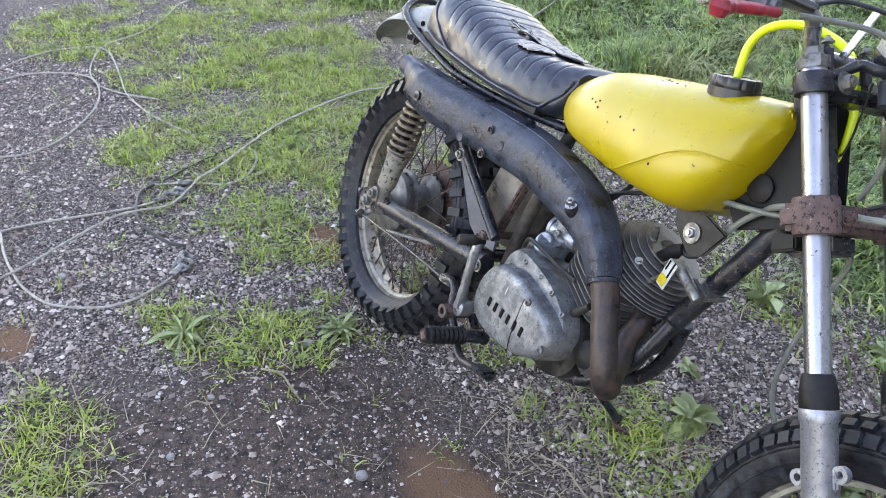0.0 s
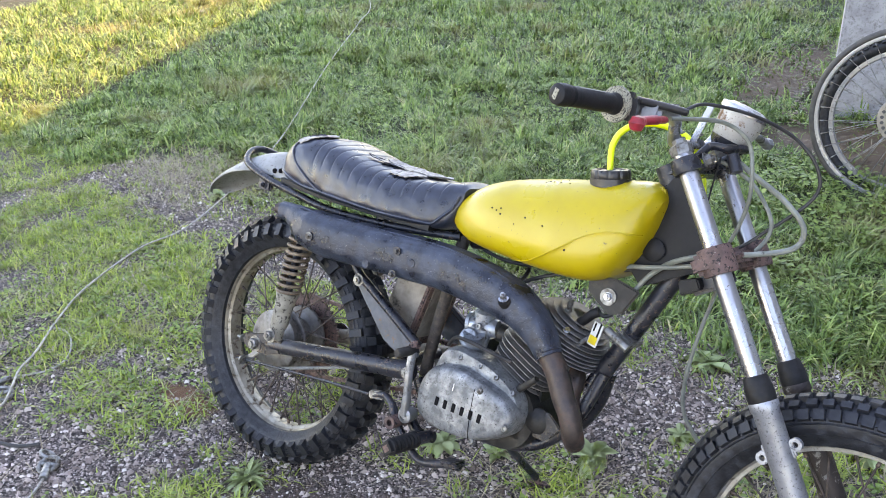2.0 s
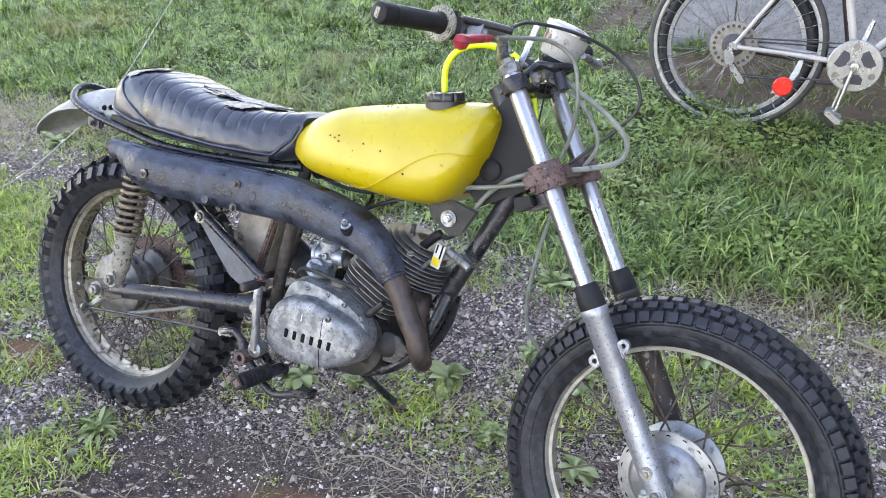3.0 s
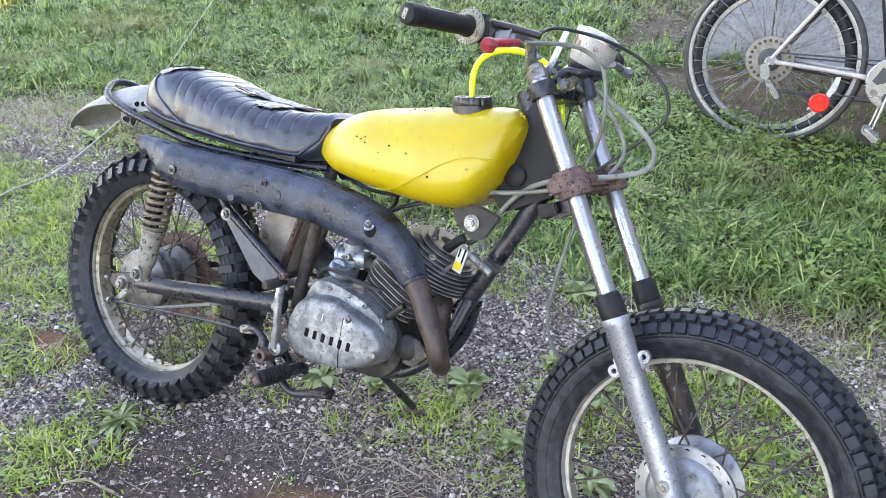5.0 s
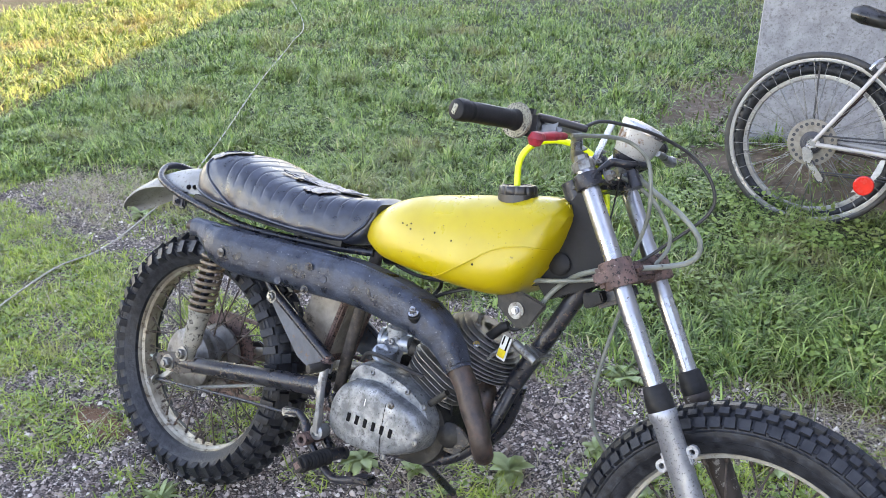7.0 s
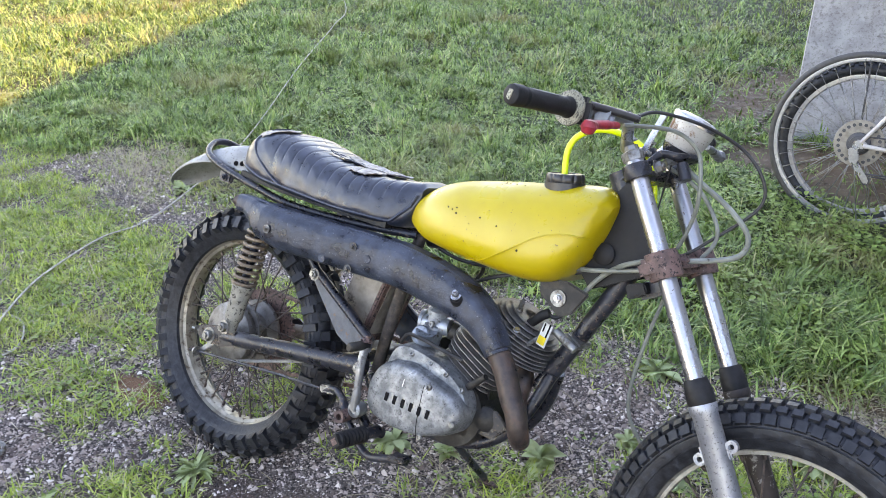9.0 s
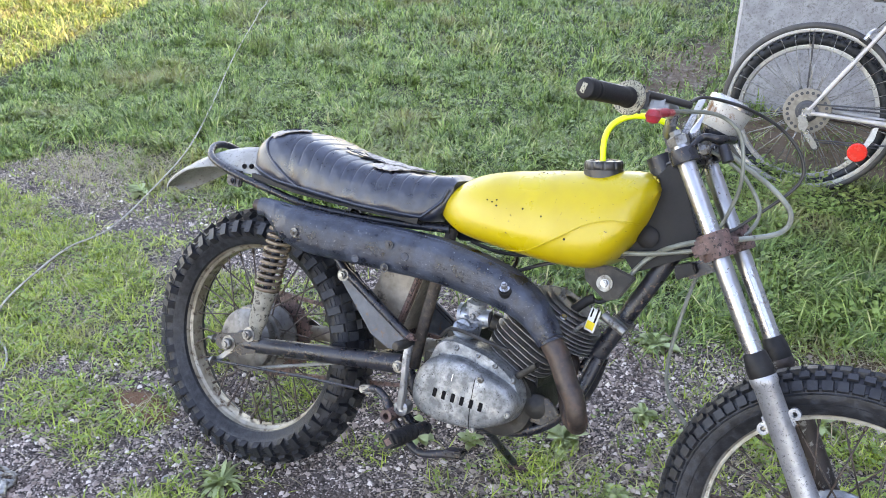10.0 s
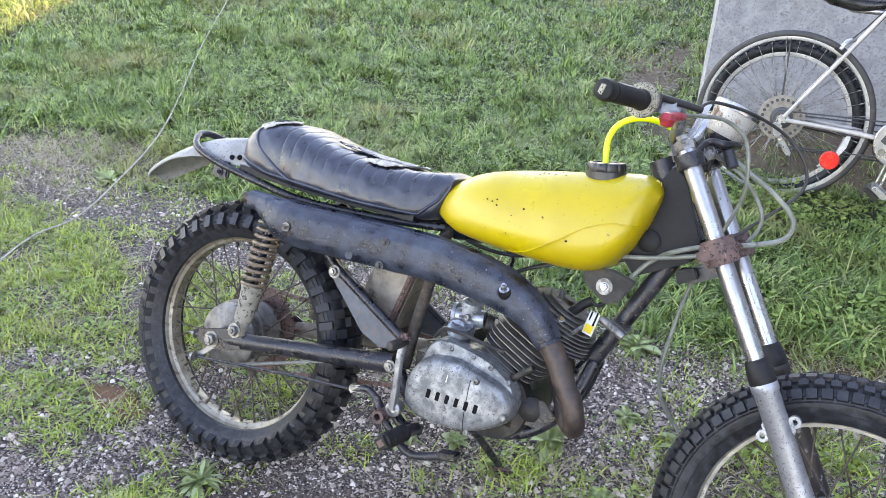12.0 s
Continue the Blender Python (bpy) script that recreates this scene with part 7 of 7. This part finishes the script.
def bicycle(m, label, paint, tyre_mat, Rrim, rt, knobs, saddle_at, white):
    b = thing("bicycle", label, "bicycle", m, "bicycles by the wall")
    for name, at in (("rear_wheel", (0, 0, 0)), ("front_wheel", (1.06, 0, 0))):
        hb = lathe([(0, -0.05), (0.007, -0.05), (0.007, -0.036), (0.026, -0.034), (0.026, -0.030), (0.014, -0.026), (0.014, 0.026), (0.026, 0.030), (0.026, 0.034), (0.007, 0.036), (0.007, 0.05), (0, 0.05)], (0, 0, 0), (0, 1, 0), 18)
        k = knob_ring(Rrim + rt * 1.9, rt, [(-55, 0.016, 0.014, 0), (-20, 0.016, 0.012, 0.5), (20, 0.016, 0.012, 0.5), (55, 0.016, 0.014, 0)], 60, 0.004, 9) if knobs else None
        make_wheel(b, name, at, hb, M_BIKE_ALLOY, bike_rim(Rrim) if white else bike_rim(Rrim, 0.014, 0.022), M_BIKE_RIM, bike_tyre(Rrim - 0.006, rt), k, tyre_mat, M_SPOKE_BRIGHT, 36, 0.024, 0.032, Rrim - 0.018, 0.0015, 0.9)
    bb, seat_c, head_t, head_b = V(0.487, 0, -0.023), V(0.325, 0, 0.515), V(0.86, 0, 0.56), V(0.90, 0, 0.44)
    tr = 0.0155 if white else 0.015
    for nm, p, q, r in (("seat_tube", bb, seat_c + V(-0.012, 0, 0.04), tr), ("down_tube", bb, head_b, tr), ("top_tube", seat_c, head_t, tr * 0.9), ("head_tube", head_b + V(0.01, 0, -0.02), head_t + V(-0.008, 0, 0.03), tr)):
        part(nm, tube([p, q], r, 14), paint, b)
    for s in (-1, 1):
        part("chain_stay", tube(spline([bb + V(-0.03, s * 0.022, 0), V(0.25, s * 0.045, -0.008), V(0.02, s * 0.062, -0.002)]), [0.011] * 8 + [0.0095] * 9, 12), paint, b)
        part("seat_stay", tube(spline([seat_c + V(-0.01, s * 0.020, 0), V(0.17, s * 0.045, 0.27), V(0.01, s * 0.062, 0.01)]), 0.0085, 12), paint, b)
        part("dropout", plate([(-0.02, -0.02), (0.025, -0.015), (0.035, 0.012), (0.01, 0.022), (-0.016, 0.012)], s * 0.062, s * 0.056, 0.002), M_BIKE_ALLOY, b)
        part("fork_blade", tube(spline([head_b + V(0.02, s * 0.04, -0.03), V(1.0, s * 0.05, 0.20), V(1.06, s * 0.05, 0.0)]), 0.010, 12), paint, b)
    sp = seat_c + V(-0.03, 0, 0.10)
    part("seat_post", tube([seat_c, V(saddle_at[0] + 0.12, 0, saddle_at[1] - 0.035)], 0.0125, 14), M_BIKE_ALLOY, b)
    rings = []
    for i in range(15):
        t = i / 14
        x = saddle_at[0] + 0.27 * t
        w = interp(t, [(0, 0.045), (0.12, 0.075), (0.35, 0.062), (0.6, 0.030), (0.9, 0.021), (1.0, 0.012)])
        h = interp(t, [(0, 0.026), (0.15, 0.042), (0.6, 0.032), (1.0, 0.018)])
        z = saddle_at[1] + 0.012 * math.cos(t * 5)
        rings.append([V(x, w * math.cos(a), z + h * (math.sin(a) if math.sin(a) > 0 else 0.9 * math.sin(a))) for a in (2 * math.pi * k / 20 for k in range(20))])
    sd = part("saddle", loft(rings), M_BLACKPLASTIC, b, "black bicycle saddle")
    bar = spline([V(0.82, -0.27, 0.66), V(0.86, -0.12, 0.655), V(0.88, 0, 0.64), V(0.86, 0.12, 0.655), V(0.82, 0.27, 0.66)])
    part("handlebar", tube(bar, 0.012, 12), M_BIKE_ALLOY, b)
    part("stem", tube([head_t + V(-0.008, 0, 0.02), V(0.88, 0, 0.64)], 0.013, 12), M_BIKE_ALLOY, b)
    # drive train on the near side
    ch = 0.105 if white else 0.085
    ringo = part("chain_guard", lathe([(0.020, -0.060), (ch - 0.004, -0.060), (ch, -0.056), (ch, -0.050), (0.020, -0.050)], bb, (0, 1, 0), 48, closed=True), M_BIKE_ALLOY if white else M_DARKGAP, b, "round pale chain guard with dark openings" if white else "")
    if white:
        for i in range(3):
            a0 = radians(35 + 120 * i)
            poly = [(bb.x + r * math.cos(a0 + da), bb.z + r * math.sin(a0 + da)) for r, da in ((0.036, -0.5), (0.060, -0.62), (0.080, -0.42), (0.072, 0.0), (0.080, 0.42), (0.060, 0.62), (0.036, 0.5))]
            part("guard_opening", plate(poly, -0.0635, -0.0605, 0.0008), M_DARKGAP, ringo)
            c = V(bb.x + 0.078 * math.cos(a0 + radians(60)), 0, bb.z + 0.078 * math.sin(a0 + radians(60)))
            part("guard_boss", lathe([(0, 0), (0.014, 0), (0.012, 0.003), (0, 0.003)], (c.x, -0.0605, c.z), (0, -1, 0), 14), M_DISC, ringo)
    ped = V(0.452, -0.085, -0.215)
    crank = part("crank_arm", tube([bb + V(0, -0.072, 0), V(ped.x + 0.004, -0.080, ped.z + 0.01)], [0.0125, 0.0095], 14, flat=0.7), M_BIKE_ALLOY, b)
    part("crank_bolt", lathe([(0, 0), (0.018, 0), (0.016, 0.012), (0, 0.014)], bb + V(0, -0.072, 0), (0, -1, 0), 18), M_BIKE_ALLOY, crank)
    part("pedal", box((0.075, 0.085, 0.024), Matrix.Translation((ped.x, -0.135, ped.z)) @ pose(0, 0, 0, 0, 35, 0), 0.006), M_BIKE_ALLOY if white else M_BLACKPLASTIC, crank)
    part("far_crank_arm", tube([bb + V(0, 0.06, 0), bb + V(0.03, 0.075, 0.17)], [0.012, 0.009], 12), M_BIKE_ALLOY, b)
    for z0, z1 in ((0.035, 0.062), (-0.120, -0.090)):
        part("chain", tube([V(0.02, -0.046, z0), V(0.47, -0.052, z1)], 0.0035, 6), M_DARKGAP, b)
    cog = part("freewheel", lathe([(0.02, -0.058), (0.034, -0.056), (0.036, -0.050), (0.046, -0.046), (0.048, -0.040), (0.02, -0.038)], (0, 0, 0), (0, 1, 0), 30, closed=True), M_DARKGAP, b)
    if white:
        disc = part("spoke_guard", lathe([(0.040, -0.038), (0.097, -0.036), (0.099, -0.034), (0.097, -0.032), (0.040, -0.034)], (0, 0, 0), (0, 1, 0), 56, closed=True), M_DISC, b, "cream plastic spoke guard with round holes")
        for i in range(22):
            a = 2 * math.pi * i / 22
            part("guard_hole", lathe([(0, 0), (0.0072, 0), (0.0072, 0.001), (0, 0.001)], (0.080 * math.cos(a), -0.0368, 0.080 * math.sin(a)), (0, -1, 0), 12), M_DARKGAP, disc)
        der = part("derailleur", plate([(-0.03, -0.02), (0.0, -0.005), (0.022, -0.05), (0.010, -0.085), (-0.015, -0.075)], -0.082, -0.066, 0.004), M_BIKE_ALLOY, b, "bright bicycle derailleur")
        part("derailleur_cage", plate([(0.000, -0.080), (0.020, -0.072), (0.075, -0.135), (0.072, -0.155), (0.055, -0.152), (0.010, -0.100)], -0.074, -0.068, 0.003), M_BIKE_ALLOY, der)
        for cx, cz in ((0.015, -0.088), (0.062, -0.142)):
            part("jockey_wheel", lathe([(0, -0.006), (0.018, -0.005), (0.018, 0.005), (0, 0.006)], (cx, -0.064, cz), (0, 1, 0), 14), M_DARKGAP, der)
        refl = part("reflector_bracket", plate([(0.275, -0.025), (0.293, -0.023), (0.287, -0.075), (0.265, -0.115), (0.210, -0.170), (0.190, -0.177), (0.197, -0.160), (0.253, -0.100)], -0.070, -0.066, 0.001), M_WHITE, b, "perforated white reflector bracket")
        part("reflector", lathe([(0, -0.012), (0.036, -0.012), (0.040, -0.008), (0.040, 0.004), (0, 0.004)], (0.234, -0.078, -0.137), (0, 1, 0), 32), M_REFLECTOR, refl, "round bright red reflector")
        cal = part("brake_caliper", tube(spline([V(0.165, -0.055, 0.325), V(0.185, -0.045, 0.355), V(0.21, 0, 0.365), V(0.185, 0.045, 0.355), V(0.165, 0.055, 0.325)]), 0.008, 10), M_BIKE_ALLOY, b)
        part("brake_pad", box((0.045, 0.012, 0.012), Matrix.Translation((0.162, -0.024, 0.315)) @ pose(0, 0, 0, 0, 30, 0), 0.002), M_RUBBER, cal)
        part("brake_wire", tube(spline([V(0.20, -0.01, 0.37), V(0.24, -0.01, 0.42), V(0.30, -0.01, 0.50), V(0.36, 0, 0.525)]), 0.0028, 7), M_CABLE_BLACK, b)
        part("kick_stand", tube([bb + V(-0.03, 0.03, -0.01), V(0.52, 0.09, -0.16)], 0.007, 10), M_BIKE_ALLOY, b)
    else:
        part("rack_rod", tube([V(0.0, -0.06, 0.02), V(-0.03, -0.04, 0.36)], 0.004, 8), M_DARKGAP, b)
    return b


bicycle(Matrix.Translation((0.905, 2.56, 0.350)) @ pose(0, 0, 0, -5, 0, 1.5), "pearl white bicycle standing before the concrete wall", M_BIKE_WHITE, M_BIKE_TYRE, 0.352, 0.0155, False, (0.22, 0.66), True)
bicycle(Matrix.Translation((0.890, 2.655, 0.312)) @ pose(0, 0, 0, -6, 0, -2), "maroon bicycle with fat black tyres behind the white one", M_BIKE_MAROON, M_TYRE, 0.305, 0.027, True, (0.05, 0.545), False)
